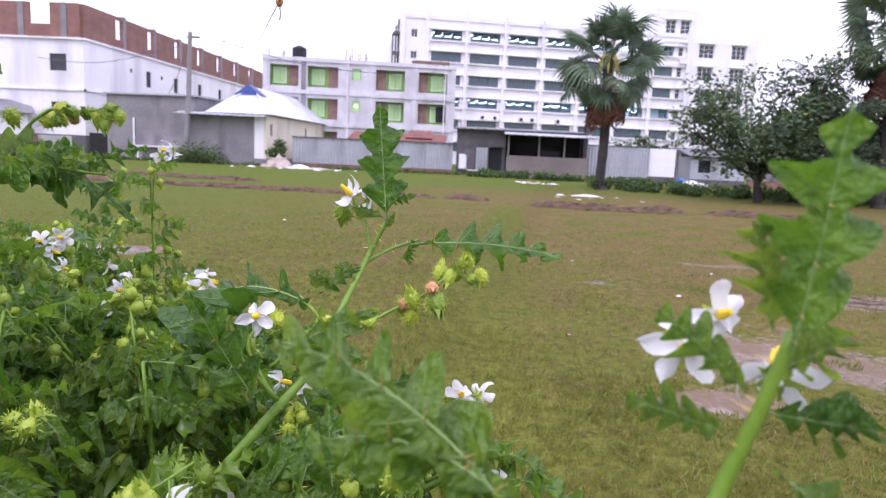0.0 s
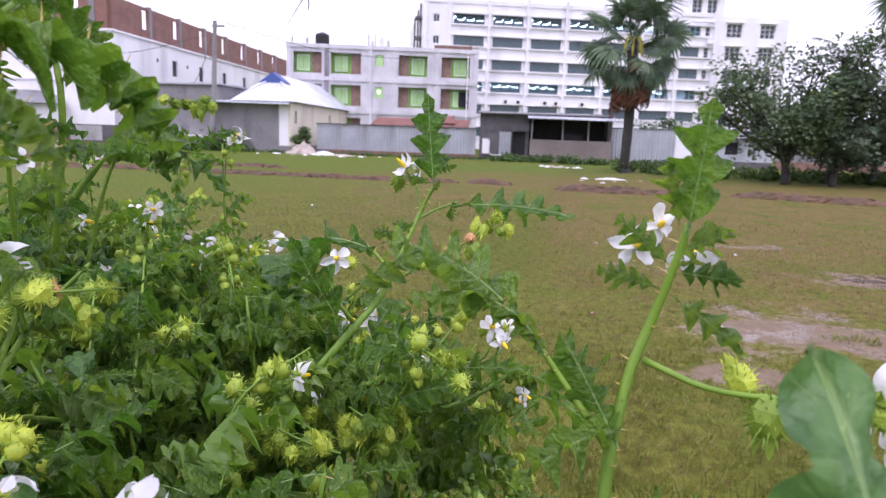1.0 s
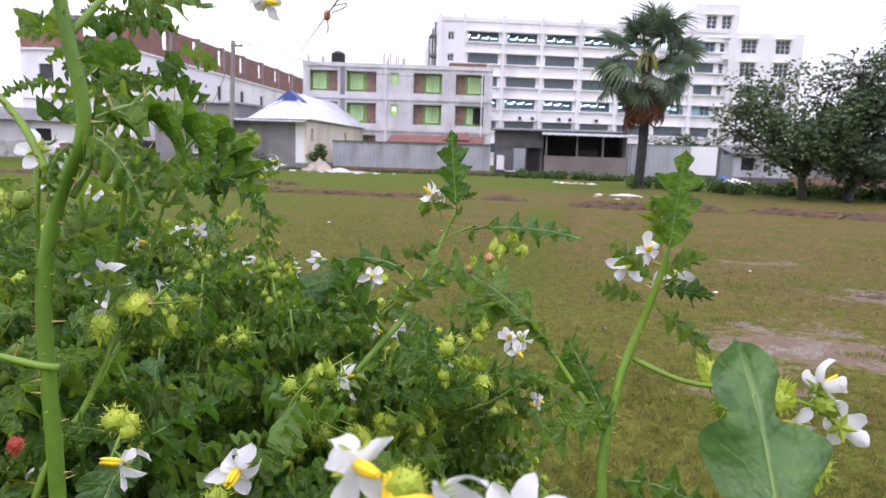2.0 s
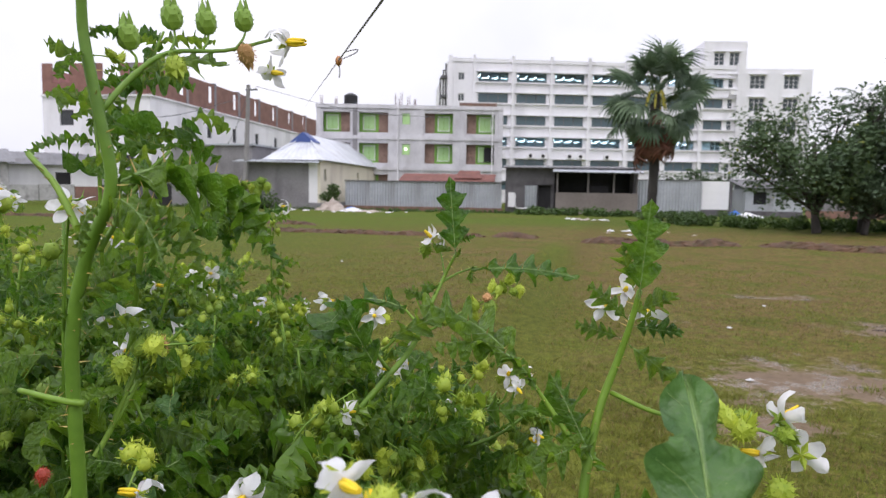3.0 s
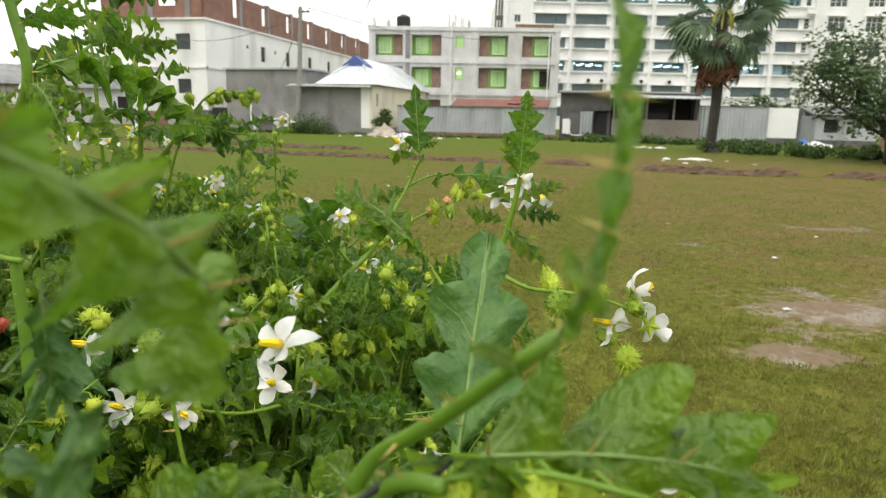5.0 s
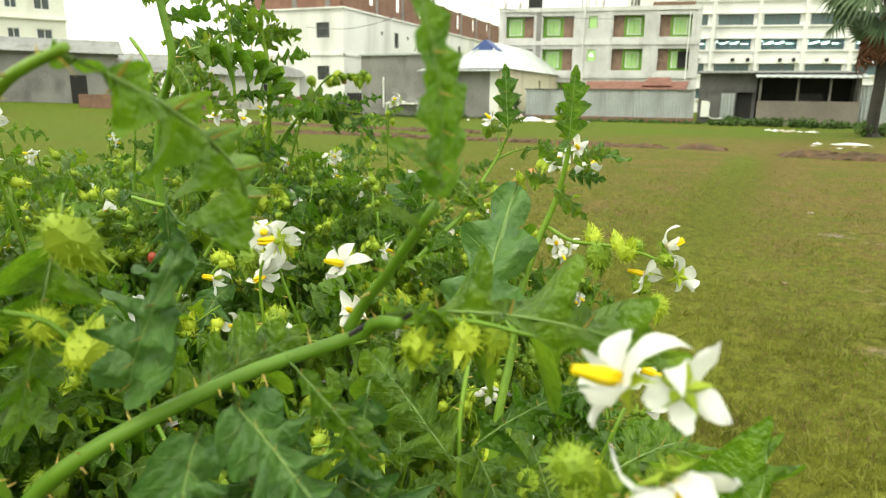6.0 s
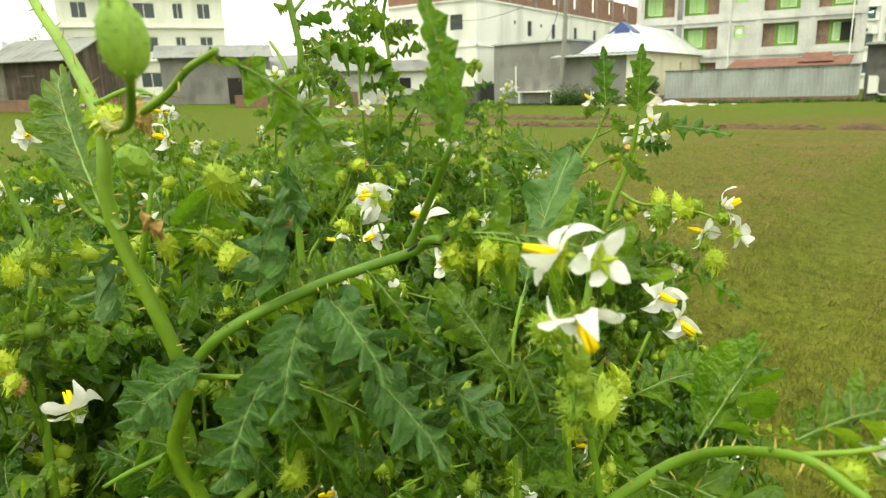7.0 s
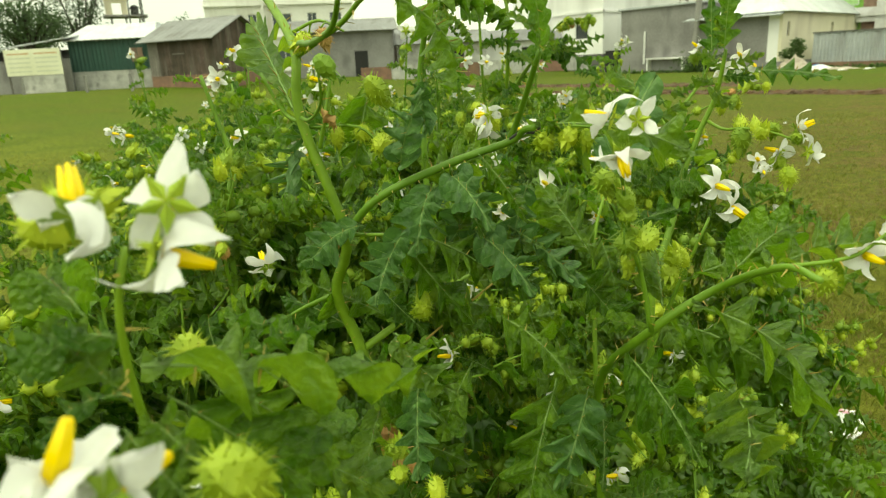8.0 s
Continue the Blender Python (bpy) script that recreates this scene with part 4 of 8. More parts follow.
# ---- the far left side: plank barn, green store, banner, flats, tank frame ----
def left_side():
    base = pose(-49.6, 11.7, 0.75, 0, 0, 44.2)
    b = thing("banner", base @ pose(0, -0.4, 0), "faded pale yellow printed banner on posts", "banner")
    part("cloth", box((0.0, 3.55, 0, 0.03, 1.15, 2.75)), banner_yellow, b)
    for k in range(5):
        part("text_bar", box((0.2, 1.6, -0.008, -0.003, 1.35 + 0.27 * k, 1.43 + 0.27 * k), (1.9, 3.35, -0.008, -0.003, 1.35 + 0.27 * k, 1.43 + 0.27 * k)), banner_bar if k < 4 else banner_red, b)
    for x in (0.02, 1.75, 3.5):
        part("post", box((x, x + 0.08, 0.035, 0.115, 0, 2.8)), grey_wood, b)
    part("lower_board", box((0.9, 3.5, 0.03, 0.08, 0.0, 1.13)), worn_whitewash, b)
    s = thing("lean_to", base @ pose(-4.5, 0.6, 0), "low lean-to with a sloping tin roof", "shed")
    walls("wall", cement_grey, s, (0, 8.0, 0, 0.15, 0, 2.1), (0, 0.15, 0.15, 3.5, 0, 2.4), (0.15, 8.0, 3.35, 3.5, 0, 2.8))
    part("roof", roof_sheet([(-0.3, -0.4, 2.35), (8.2, -0.4, 3.35), (8.2, 3.7, 3.85), (-0.3, 3.7, 2.9)]), galvanised, s)
    g = thing("storehouse", base @ pose(3.1, 1.6, 0), "dark green sheet storehouse with a white roof", "storehouse")
    walls("lower_wall", worn_whitewash, g, (0, 5.6, 0, 0.2, 0, 1.25), (0, 0.2, 0.2, 5, 0, 1.25), (5.4, 5.6, 0.2, 5, 0, 1.25), (0.2, 5.4, 4.8, 5, 0, 1.25))
    for k in range(4):
        part("sheet", corrugated(1.42, 1.95, 0.25), dark_green_sheet, g, m=pose(-0.02 + k * 1.41, -0.03 + 0.004 * (k % 2), 1.25))
    walls("sheet_wall", dark_green_sheet, g, (0, 0.06, 0.05, 5, 1.25, 3.2), (5.55, 5.61, 0.05, 5, 1.25, 3.2), (0.06, 5.55, 4.9, 5, 1.25, 3.2))
    walls("shutter_panel", bare_brown, g, (4.05, 4.4, -0.08, -0.05, 1.75, 2.6), (4.45, 4.8, -0.08, -0.05, 1.75, 2.6))
    part("roof_slope", roof_sheet([(-0.3, -0.4, 3.2), (5.9, -0.4, 3.2), (5.0, 2.5, 4.3), (0.2, 2.5, 4.3)]), roof_white, g)
    part("roof_slope", roof_sheet([(5.9, 5.4, 3.2), (-0.3, 5.4, 3.2), (0.2, 2.5, 4.3), (5.0, 2.5, 4.3)]), roof_white, g)
    part("roof_slope", roof_sheet([(5.9, -0.4, 3.2), (5.9, 5.4, 3.2), (5.02, 2.6, 4.3), (5.02, 2.4, 4.3)]), galvanised, g)
    n = thing("barn", pose(-43.0, 17.8, 0.6, 0, 0, 21), "weathered dark plank barn on a brick footing", "barn")
    W, H, DP = 5.2, 3.0, 5.0
    walls("footing", brick_dull, n, (0, W, 0, 0.25, 0, 0.85), (W - 0.25, W, 0.25, DP, 0, 0.85), (0, 0.25, 0.25, DP, 0, 0.85), (0.25, W - 0.25, DP - 0.25, DP, 0, 0.85))
    for k in range(26):
        part("plank", box((k * 0.2, k * 0.2 + 0.19, 0.02 + 0.012 * (k % 3), 0.09, 0.853, H)), old_wood if k > 3 else grey_wood, n)
    for k in range(25):
        y = 0.1 + k * 0.196
        top = H + 1.15 * (1 - abs(y + 0.09 - DP / 2) / (DP / 2))
        part("plank", box((W - 0.09, W - 0.02 - 0.012 * (k % 3), y, y + 0.186, 0.853, top)), old_wood, n)
    walls("back_planks", old_wood, n, (0.05, 0.12, 0.1, DP - 0.1, 0.853, H), (0.1, W - 0.1, DP - 0.15, DP - 0.08, 0.853, H))
    part("latch_bar", box((2.0, 2.9, -0.03, 0.01, 2.1, 2.18)), grey_wood, n)
    part("roof_slope", roof_sheet([(-0.5, -0.5, H - 0.1), (W + 0.35, -0.5, H - 0.1), (W + 0.35, DP / 2, H + 1.3), (-0.5, DP / 2, H + 1.3)]), old_tin, n)
    part("roof_slope", roof_sheet([(W + 0.35, DP + 0.5, H - 0.1), (-0.5, DP + 0.5, H - 0.1), (-0.5, DP / 2, H + 1.3), (W + 0.35, DP / 2, H + 1.3)]), old_tin, n)
    f = thing("flats", pose(-66, 34, 0.7, 0, 0, 56), "off-white block of flats with mixed windows", "block of flats")
    part("wall", pierced(15, 14, 0.3, [(x, x + w, z, z + 1.5) for z in (1.6, 5.0, 8.2, 11.2) for x, w in ((1.2, 1.4), (4.2, 0.9), (6.6, 2.0), (10.2, 1.0), (12.5, 1.3))]), flats_paint, f)
    for side in ((0.003, 0.3, 0.3, 12, 0, 14), (14.7, 14.997, 0.3, 12, 0, 14), (0.3, 14.7, 11.7, 12, 0, 14)):
        part("wall", box(side), flats_paint, f)
    part("roof", box((0.3, 14.7, 0.3, 11.7, 13.3, 13.6)), cement_grey, f)
    part("stair_tower", box((5.6, 5.9, -0.5, -0.003, 0, 14)), flats_paint, f)
    part("awning", box((2.6, 4.0, -0.9, -0.31, 9.9, 10.0)), bare_brown, f)
    part("inner_wall", box((0.31, 14.69, 1.4, 1.5, 0, 13)), room_paint, f)
    for z in (1.6, 5.0, 8.2, 11.2):
        for x, w in ((1.2, 1.4), (4.2, 0.9), (6.6, 2.0), (10.2, 1.0), (12.5, 1.3)):
            plain_window(f, x, x + w, z, z + 1.5, bars=1, sill=False)
        part("ledge", box((-0.1, 15.1, -0.3, -0.003, z - 0.9, z - 0.75)), flats_paint, f)
    # low sheds between the barn and the warehouse
    for k, (x, y, turn, w, h) in enumerate(((-43.5, 29.0, 52, 7.5, 3.5), (-40.0, 36.5, 50, 7.0, 2.5), (-39.2, 44.0, 40, 7.5, 2.6), (-46.5, 37.5, 50, 9.0, 3.4))):
        a = thing("shed", pose(x, y, 0.6 - 0.1 * k, 0, 0, turn), "low shed with a ribbed grey tin roof", "shed", "low sheds")
        walls("wall", (cement_grey, worn_whitewash, white_paint, old_wood)[k], a, (0, w, 0, 0.2, 0, h), (0, 0.2, 0.2, 4, 0, h), (w - 0.2, w, 0.2, 4, 0, h), (0.2, w - 0.2, 3.8, 4, 0, h + 0.4))
        # black slab on the wall, painted shade in place of a door opening
        part("doorway_shade", box((w * 0.6, w * 0.6 + 1.0, -0.02, 0.1, 0.05, 2.0)), shade_black, a)
        part("roof_slope", roof_sheet([(-0.4, -0.5, h - 0.05), (w + 0.4, -0.5, h - 0.05), (w + 0.4, 2.1, h + 0.95), (-0.4, 2.1, h + 0.95)]), old_tin, a)
        part("roof_slope", roof_sheet([(w + 0.4, 4.5, h - 0.05), (-0.4, 4.5, h - 0.05), (-0.4, 2.1, h + 0.95), (w + 0.4, 2.1, h + 0.95)]), old_tin, a)
    w = thing("yard_wall", pose(-37.6, 30.5, 0.4, 0, 0, 56), "low pale weathered yard wall", "wall")
    for k in range(8):
        part("panel", box((k * 2.2, k * 2.2 + 2.15, 0, 0.15, 0, 0.95 + 0.06 * (k % 3))), worn_whitewash if k % 3 else brick_dull, w)
    t = thing("tank_frame", pose(-80.8, 30.1, 3.5, 0, 0, 68) @ Matrix.Diagonal((0.8, 0.8, 0.8, 1)), "concrete rooftop frame carrying a black water tank", "tank frame")
    for x in (0.3, 2.2, 4.0):
        for y in (0.2, 2.4):
            part("column", box((x, x + 0.25, y, y + 0.25, -3.6, 5.9)), cement_grey, t)
    part("deck", box((-0.6, 5.2, -0.5, 3.2, 5.9, 6.15)), cement_grey, t)
    part("room", pierced(2.9, 2.0, 0.2, [(0.9, 2.1, 0.1, 1.6)]), cream_paint, t, m=pose(-0.2, 0.3, 6.15))
    walls("room_wall", cream_paint, t, (-0.197, 0.0, 0.5, 2.4, 6.15, 8.15), (2.5, 2.697, 0.5, 2.4, 6.15, 8.15), (-0.3, 2.8, 0.2, 2.5, 8.153, 8.3))
    tank = bmesh.new()
    bmesh.ops.create_cone(tank, cap_ends=True, segments=18, radius1=0.55, radius2=0.55, depth=1.2, matrix=Matrix.Translation((3.6, 1.0, 6.75)))
    bmesh.ops.create_cone(tank, cap_ends=True, segments=18, radius1=0.53, radius2=0.2, depth=0.2, matrix=Matrix.Translation((3.6, 1.0, 7.45)))
    part("water_tank", tank, black_plastic, t, "black plastic water tank")
    mast = thing("lattice_mast", pose(-66.5, 27.5, 0.8), "thin steel lattice mast far behind roofs", "mast")
    for a in range(3):
        c, d = math.cos(a * 2.094) * 0.9, math.sin(a * 2.094) * 0.9
        part("leg", tube([(c, d, 0), (c * 0.55, d * 0.55, 20)], 0.07, 5), steel_dark, mast)
    for k in range(14):
        z, r = 1 + k * 1.35, 0.9 * (1 - 0.45 * (1 + k * 1.35) / 20)
        for a in range(3):
            e = (a + 1) % 3
            part("brace", tube([(math.cos(a * 2.094) * r, math.sin(a * 2.094) * r, z), (math.cos(e * 2.094) * r, math.sin(e * 2.094) * r, z + 0.7)], 0.035, 4), steel_dark, mast)
    for k, (u, v) in enumerate(((0.5, -5.5), (3.6, -5.2), (7.0, -4.8), (9.3, -4.2))):
        p = thing("fence_post", base @ pose(u, v, -0.35), "short weathered concrete post in the grass", "post", "field posts")
        part("shaft", box((0, 0.14, 0, 0.14, 0, 1.25)), pole_concrete, p)
        part("cap", box((0.02, 0.12, 0.02, 0.12, 1.25, 1.29)), pole_concrete, p)


left_side()

# ---- trees, palms, weeds ----
def scattered_leaves(name, centres, spreads, count, size, material, parent, seed, flat=0.35, label=""):
    """Many small pointed leaves strewn round the given centres, as one mesh."""
    rng = np.random.default_rng(seed)
    c, s = np.array(centres, float), np.array(spreads, float)
    pick = rng.integers(0, len(c), count)
    off = rng.normal(size=(count, 3))
    off /= np.maximum(1.0, np.linalg.norm(off, axis=1, keepdims=True) / 1.5)
    at = c[pick] + off * s[pick][:, None] * (0.6, 0.6, 0.45)
    a = rng.normal(size=(count, 3)) * (1, 1, flat)
    a /= np.linalg.norm(a, axis=1, keepdims=True)
    b = np.cross(a, rng.normal(size=(count, 3)) * (1, 1, 0.6) + (0, 0, 0.8))
    b /= np.linalg.norm(b, axis=1, keepdims=True)
    L = (size * rng.uniform(0.6, 1.3, count))[:, None]
    v = np.stack([at, at + a * L * 0.45 + b * L * 0.24, at + a * L - (0, 0, 0.12) * L, at + a * L * 0.45 - b * L * 0.24], 1).reshape(-1, 3)
    me = bpy.data.meshes.new(name)
    me.from_pydata(v.tolist(), [], np.arange(count * 4).reshape(-1, 4).tolist())
    me.materials.append(material)
    ob = piece(name, me, parent, label=label)
    ob["kind"] = "stuff"
    return ob


def broad_tree(x, y, high, wide, seed, leaves, material, label, lean=0.0, z0=0.0, first=0.3, size=0.17, yellow=0, fill=0):
    rng = random.Random(seed)
    tree = thing("tree", pose(x, y, z0), label, "tree", "trees by the sheds")
    fork = high * first
    trunk = bend([(0, 0, 0), (lean * 0.3, 0.03, fork * 0.5), (lean * 0.6, 0, fork), (lean, 0.1, high * 0.62)])
    part("trunk", tube(trunk, [0.16 * high / 6 * (1 - 0.7 * i / len(trunk)) + 0.03 for i in range(len(trunk))], 9), bark, tree, smooth=True)
    centres, spreads = [], []
    for k in range(11):
        a = k * 2.4 + rng.uniform(-0.4, 0.4)
        reach = wide / 2 * rng.uniform(0.55, 1.0)
        h0 = fork * rng.uniform(0.8, 1.7)
        start = trunk[min(len(trunk) - 1, int(h0 / (high * 0.62) * (len(trunk) - 1)))]
        end = Vector((math.cos(a) * reach + lean, math.sin(a) * reach, min(high * 0.93, h0 + (high - h0) * rng.uniform(0.08, 0.9))))
        limb = bend([start, start.lerp(end, 0.5) + Vector((0, 0, 0.12 * high * rng.uniform(-0.3, 1))), end], 4)
        part("limb", tube(limb, [0.07 * high / 6 * (1 - 0.85 * i / len(limb)) + 0.01 for i in range(len(limb))], 6), bark, tree)
        for p in limb[3:]:
            for _ in range(3):
                centres.append(p + Vector((rng.uniform(-1, 1), rng.uniform(-1, 1), rng.uniform(-0.6, 0.8))) * wide * 0.1)
                spreads.append(wide * rng.uniform(0.07, 0.13))
        twigs = []
        for _ in range(3):
            tip = end + Vector((rng.uniform(-1, 1), rng.uniform(-1, 1), rng.uniform(-0.5, 0.7))) * wide * 0.17
            twigs.append(tube([limb[-3], limb[-3].lerp(tip, 0.6) + Vector((0, 0, 0.08)), tip], [0.025, 0.016, 0.008], 5))
            centres.append(tip)
            spreads.append(wide * rng.uniform(0.07, 0.12))
        piece("twig_spray", joined(twigs, "twig_spray", bark), tree)
    top = Vector((lean, 0, high * 0.9))
    centres += [top + Vector((rng.uniform(-1, 1), rng.uniform(-1, 1), rng.uniform(-1, 0.3))) * wide * 0.16 for _ in range(6)]
    spreads += [wide * 0.12] * 6
    for _ in range(fill):
        d = Vector((rng.gauss(0, 1), rng.gauss(0, 1), rng.gauss(0, 1))).normalized() * rng.uniform(0.35, 1.0)
        centres.append(Vector((lean + d.x * wide * 0.46, d.y * wide * 0.46, high * 0.6 + d.z * high * 0.36)))
        spreads.append(wide * rng.uniform(0.06, 0.12))
    scattered_leaves("crown", centres, spreads, leaves, size, material, tree, seed)
    if yellow:
        scattered_leaves("yellowed_leaves", centres, spreads, yellow, size, tree_leaf_yellow, tree, seed + 1, label="scattered yellowing leaves")
    return tree


broad_tree(11.5, 27.0, 5.7, 5.6, 11, 13500, tree_leaf, "broad dark green tree with a forked trunk and gaps", lean=-0.25, yellow=160, first=0.24, size=0.19, fill=20)
broad_tree(13.0, 26.5, 4.0, 3.9, 12, 12500, tree_leaf_dark, "dense dark green tree with a short trunk", lean=0.25, yellow=60, first=0.22, size=0.19, fill=26)
broad_tree(15.6, 28.5, 4.6, 4.4, 13, 13000, tree_leaf_dark, "dense dark green tree with a short trunk", size=0.19, fill=40)
broad_tree(19.0, 30.0, 5.5, 4.5, 14, 8000, tree_leaf_dark, "dense dark green tree with a short trunk")
broad_tree(14.9, 52.5, 3.9, 2.6, 15, 1500, tree_leaf, "small slender green tree behind the wall", size=0.3)
broad_tree(12.2, 52.0, 3.6, 3.0, 16, 1300, tree_leaf, "small slender green tree behind the wall", size=0.32)
for k, (x, y, h, w) in enumerate(((-72, 13, 12, 8), (-69, 18.5, 10.5, 7), (-82, 27, 12, 9), (-60, 9, 8, 6), (-76, 21, 8, 7), (-90, 44, 9, 9), (-63, 27.5, 5.2, 4))):
    broad_tree(x, y, h, w, 20 + k, 3500, tree_leaf if k % 2 else tree_leaf_dark, "tall leafy tree behind the storehouses", z0=0.7, size=0.34)


def fan_leaf(seed, droop, ragged=0.0):
    """A fan palm leaf: petiole along x, then folded segments spread as a fan."""
    rng = random.Random(seed)
    bm = bmesh.new()
    stalk = 1.3
    side = [bm.verts.new(c) for c in ((0, -0.03, 0), (0, 0.03, 0), (stalk, 0.018, 0.05), (stalk, -0.018, 0.05), (0, 0, -0.035), (stalk, 0, 0.025))]
    for f in ((0, 1, 2, 3), (1, 4, 5, 2), (4, 0, 3, 5)):
        bm.faces.new([side[i] for i in f])
    n = 26
    for k in range(n):
        a = (k / (n - 1) - 0.5) * 4.6
        r = 0.92 * (1 - 0.12 * abs(a) / 2) * rng.uniform(0.85, 1.05)
        if rng.random() < ragged:
            r *= 0.6
        d, w = Vector((math.cos(a), math.sin(a), 0)), 0.066
        across = Vector((-math.sin(a), math.cos(a), 0))
        fall = droop * rng.uniform(0.6, 1.4)
        root = Vector((stalk, 0, 0.05))
        p1, p2, p3 = root + d * r * 0.45 - Vector((0, 0, 0.04 * fall)), root + d * r * 0.75 - Vector((0, 0, 0.18 * fall)), root + d * r - Vector((0, 0, 0.5 * fall))
        lift = Vector((0, 0, 0.05))
        v = [bm.verts.new(c) for c in (root, p1 - across * w + lift, p1, p1 + across * w + lift, p2 - across * w * 0.6 + lift * 0.6, p2, p2 + across * w * 0.6 + lift * 0.6, p3)]
        for f in ((0, 1, 2), (0, 2, 3), (1, 4, 5, 2), (2, 5, 6, 3), (4, 7, 5), (5, 7, 6)):
            bm.faces.new([v[i] for i in f])
    me = bpy.data.meshes.new("fan_leaf")
    bm.to_mesh(me)
    bm.free()
    return me


FANS = [fan_leaf(k, 0.3 + 0.45 * k) for k in range(3)]
DEAD = [fan_leaf(9 + k, 1.0, 0.3) for k in range(2)]
for me in FANS:
    me.materials.append(palm_leaf)
for me in DEAD:
    me.materials.append(palm_dead)


def aim(at, way, up=(0, 0, 1), size=1.0):
    """A pose at a place, x along way, z as near to up as may be."""
    x = Vector(way).normalized()
    y = Vector(up).cross(x)
    y = (y if y.length > 1e-4 else x.orthogonal()).normalized()
    z = x.cross(y)
    return Matrix.Translation(at) @ Matrix((x, y, z)).transposed().to_4x4() @ Matrix.Diagonal((size, size, size, 1))


def fan_palm(x, y, heart, skirt, seed, size=1.0):
    rng = random.Random(seed)
    palm = thing("fan_palm", pose(x, y, 0), "fan palm with a hanging skirt of brown dead leaves", "palm", "palms")
    line = bend([(0.05, 0, 0), (0, 0, 0.5), (0.06, 0, heart * 0.5), (-0.05, 0, heart)], 6)
    part("trunk", tube(line, [0.38 if i == 0 else 0.3 if i < 3 else 0.22 + 0.015 * (i % 2) for i in range(len(line))], 10), palm_bark, palm)
    for k in range(30):
        a, tilt = k * 2.4, 1.35 - 2.25 * (k / 29) + rng.uniform(-0.12, 0.12)
        d = (math.cos(a) * math.cos(tilt), math.sin(a) * math.cos(tilt), math.sin(tilt))
        piece("leaf", FANS[k % 3], palm, aim((-0.05, 0, heart - 0.6 * k / 29 + rng.uniform(-0.1, 0.1)), d, (rng.uniform(-0.9, 0.9), rng.uniform(-1.1, 0.3), 0.5), size * rng.uniform(0.85, 1.1)))
    for k in range(30):
        a = k * 2.4
        d = (math.cos(a) * 0.36, math.sin(a) * 0.36, -1)
        piece("dead_leaf", DEAD[k % 2], palm, aim((math.cos(a) * 0.15, math.sin(a) * 0.15, skirt + 1.5 + 0.55 * rng.random()), d, (math.cos(a), math.sin(a), 0.3), size * rng.uniform(0.72, 0.98)))
    for k in range(7):
        a = k * 0.9
        part("flower_stalk", tube(bend([(0, 0, heart - 0.1), (math.cos(a) * 0.3, math.sin(a) * 0.3, heart + 0.1), (math.cos(a) * 0.5, math.sin(a) * 0.5, heart - 0.75)], 4), [0.06] * 4 + [0.05] * 4 + [0.02], 5), palm_yellow, palm)


fan_palm(6.1, 32.0, 6.1, 3.3, 3, 1.22)
fan_palm(15.9, 26.6, 7.0, 3.9, 4, 1.15)


def feather_palm(x, y, heart, seed):
    rng = random.Random(seed)
    palm = thing("feather_palm", pose(x, y, 0), "feather-leaved palm between the trees", "palm", "palms")
    part("trunk", tube(bend([(0, 0, 0), (0.05, 0, heart * 0.5), (0, 0, heart)]), [0.22, 0.21, 0.2, 0.19, 0.18, 0.17, 0.17, 0.17, 0.16, 0.16, 0.16], 9), palm_bark, palm)
    for k in range(30):
        a, tilt = k * 2.4, 1.3 - 1.6 * k / 29
        out, up = Vector((math.cos(a), math.sin(a), 0)), Vector((0, 0, 1))
        rib = [Vector((0, 0, heart)) + out * (1.9 * s * math.cos(tilt * (1 - 0.4 * s))) + up * (1.9 * s * math.sin(tilt) - 0.9 * s * s) for s in np.linspace(0, 1, 9)]
        bm = bmesh.new()
        across = out.cross(up)
        for s in range(1, 9):
            for j in range(3):
                p = rib[s - 1].lerp(rib[s], j / 3)
                for sign in (-1, 1):
                    tip = p + across * sign * 0.42 * (1.15 - s / 9) + out * 0.16 - up * rng.uniform(0.05, 0.2)
                    bm.faces.new([bm.verts.new(c) for c in (p - out * 0.02, p + out * 0.025, tip)])
        part("leaf", bm, palm_leaf, palm)


feather_palm(13.75, 28.2, 5.0, 5)


def weed_patch(name, line, wide, high, count, size, seed, label, material=weed_leaf):
    rng = random.Random(seed)
    centres, spreads = [], []
    for (x0, y0), (x1, y1) in zip(line, line[1:]):
        for _ in range(int(math.hypot(x1 - x0, y1 - y0) * 9)):
            t = rng.random()
            h = high * rng.uniform(0.25, 1.0)
            centres.append((x0 + (x1 - x0) * t + rng.uniform(-wide, wide), y0 + (y1 - y0) * t + rng.uniform(-wide, wide), h * 0.5))
            spreads.append(h * 0.6)
    ob = scattered_leaves(name, centres, spreads, count, size, material, None, seed, 0.7)
    return tagged(ob, label, "weeds", kind="stuff")


weed_patch("weeds", [(6.5, 33), (10, 31), (13, 29.5), (19, 29)], 1.3, 0.7, 15000, 0.16, 31, "low green weeds under the trees")
weed_patch("weeds", [(0, 43.5), (6, 42.5), (11, 41)], 1.6, 0.55, 8000, 0.2, 32, "low green weeds along the workshop wall")
weed_patch("weeds", [(-26, 44.8), (-16, 43.8), (-1, 44.3)], 0.9, 0.22, 5000, 0.16, 33, "fringe of long grass along the sheds")
weed_patch("weeds", [(-17.4, 44), (-20, 43.8), (-17.8, 44.2)], 0.8, 1.7, 1400, 0.2, 34, "straggly bush against the grey shed")
weed_patch("weeds", [(-38, 19.5), (-46, 11.0), (-52, 6)], 1.8, 0.5, 4000, 0.22, 36, "long grass on the bank by the barn")
shrub = thing("shrub", pose(-13.2, 44.2, 0), "small rounded green shrub by the cream shed", "shrub")
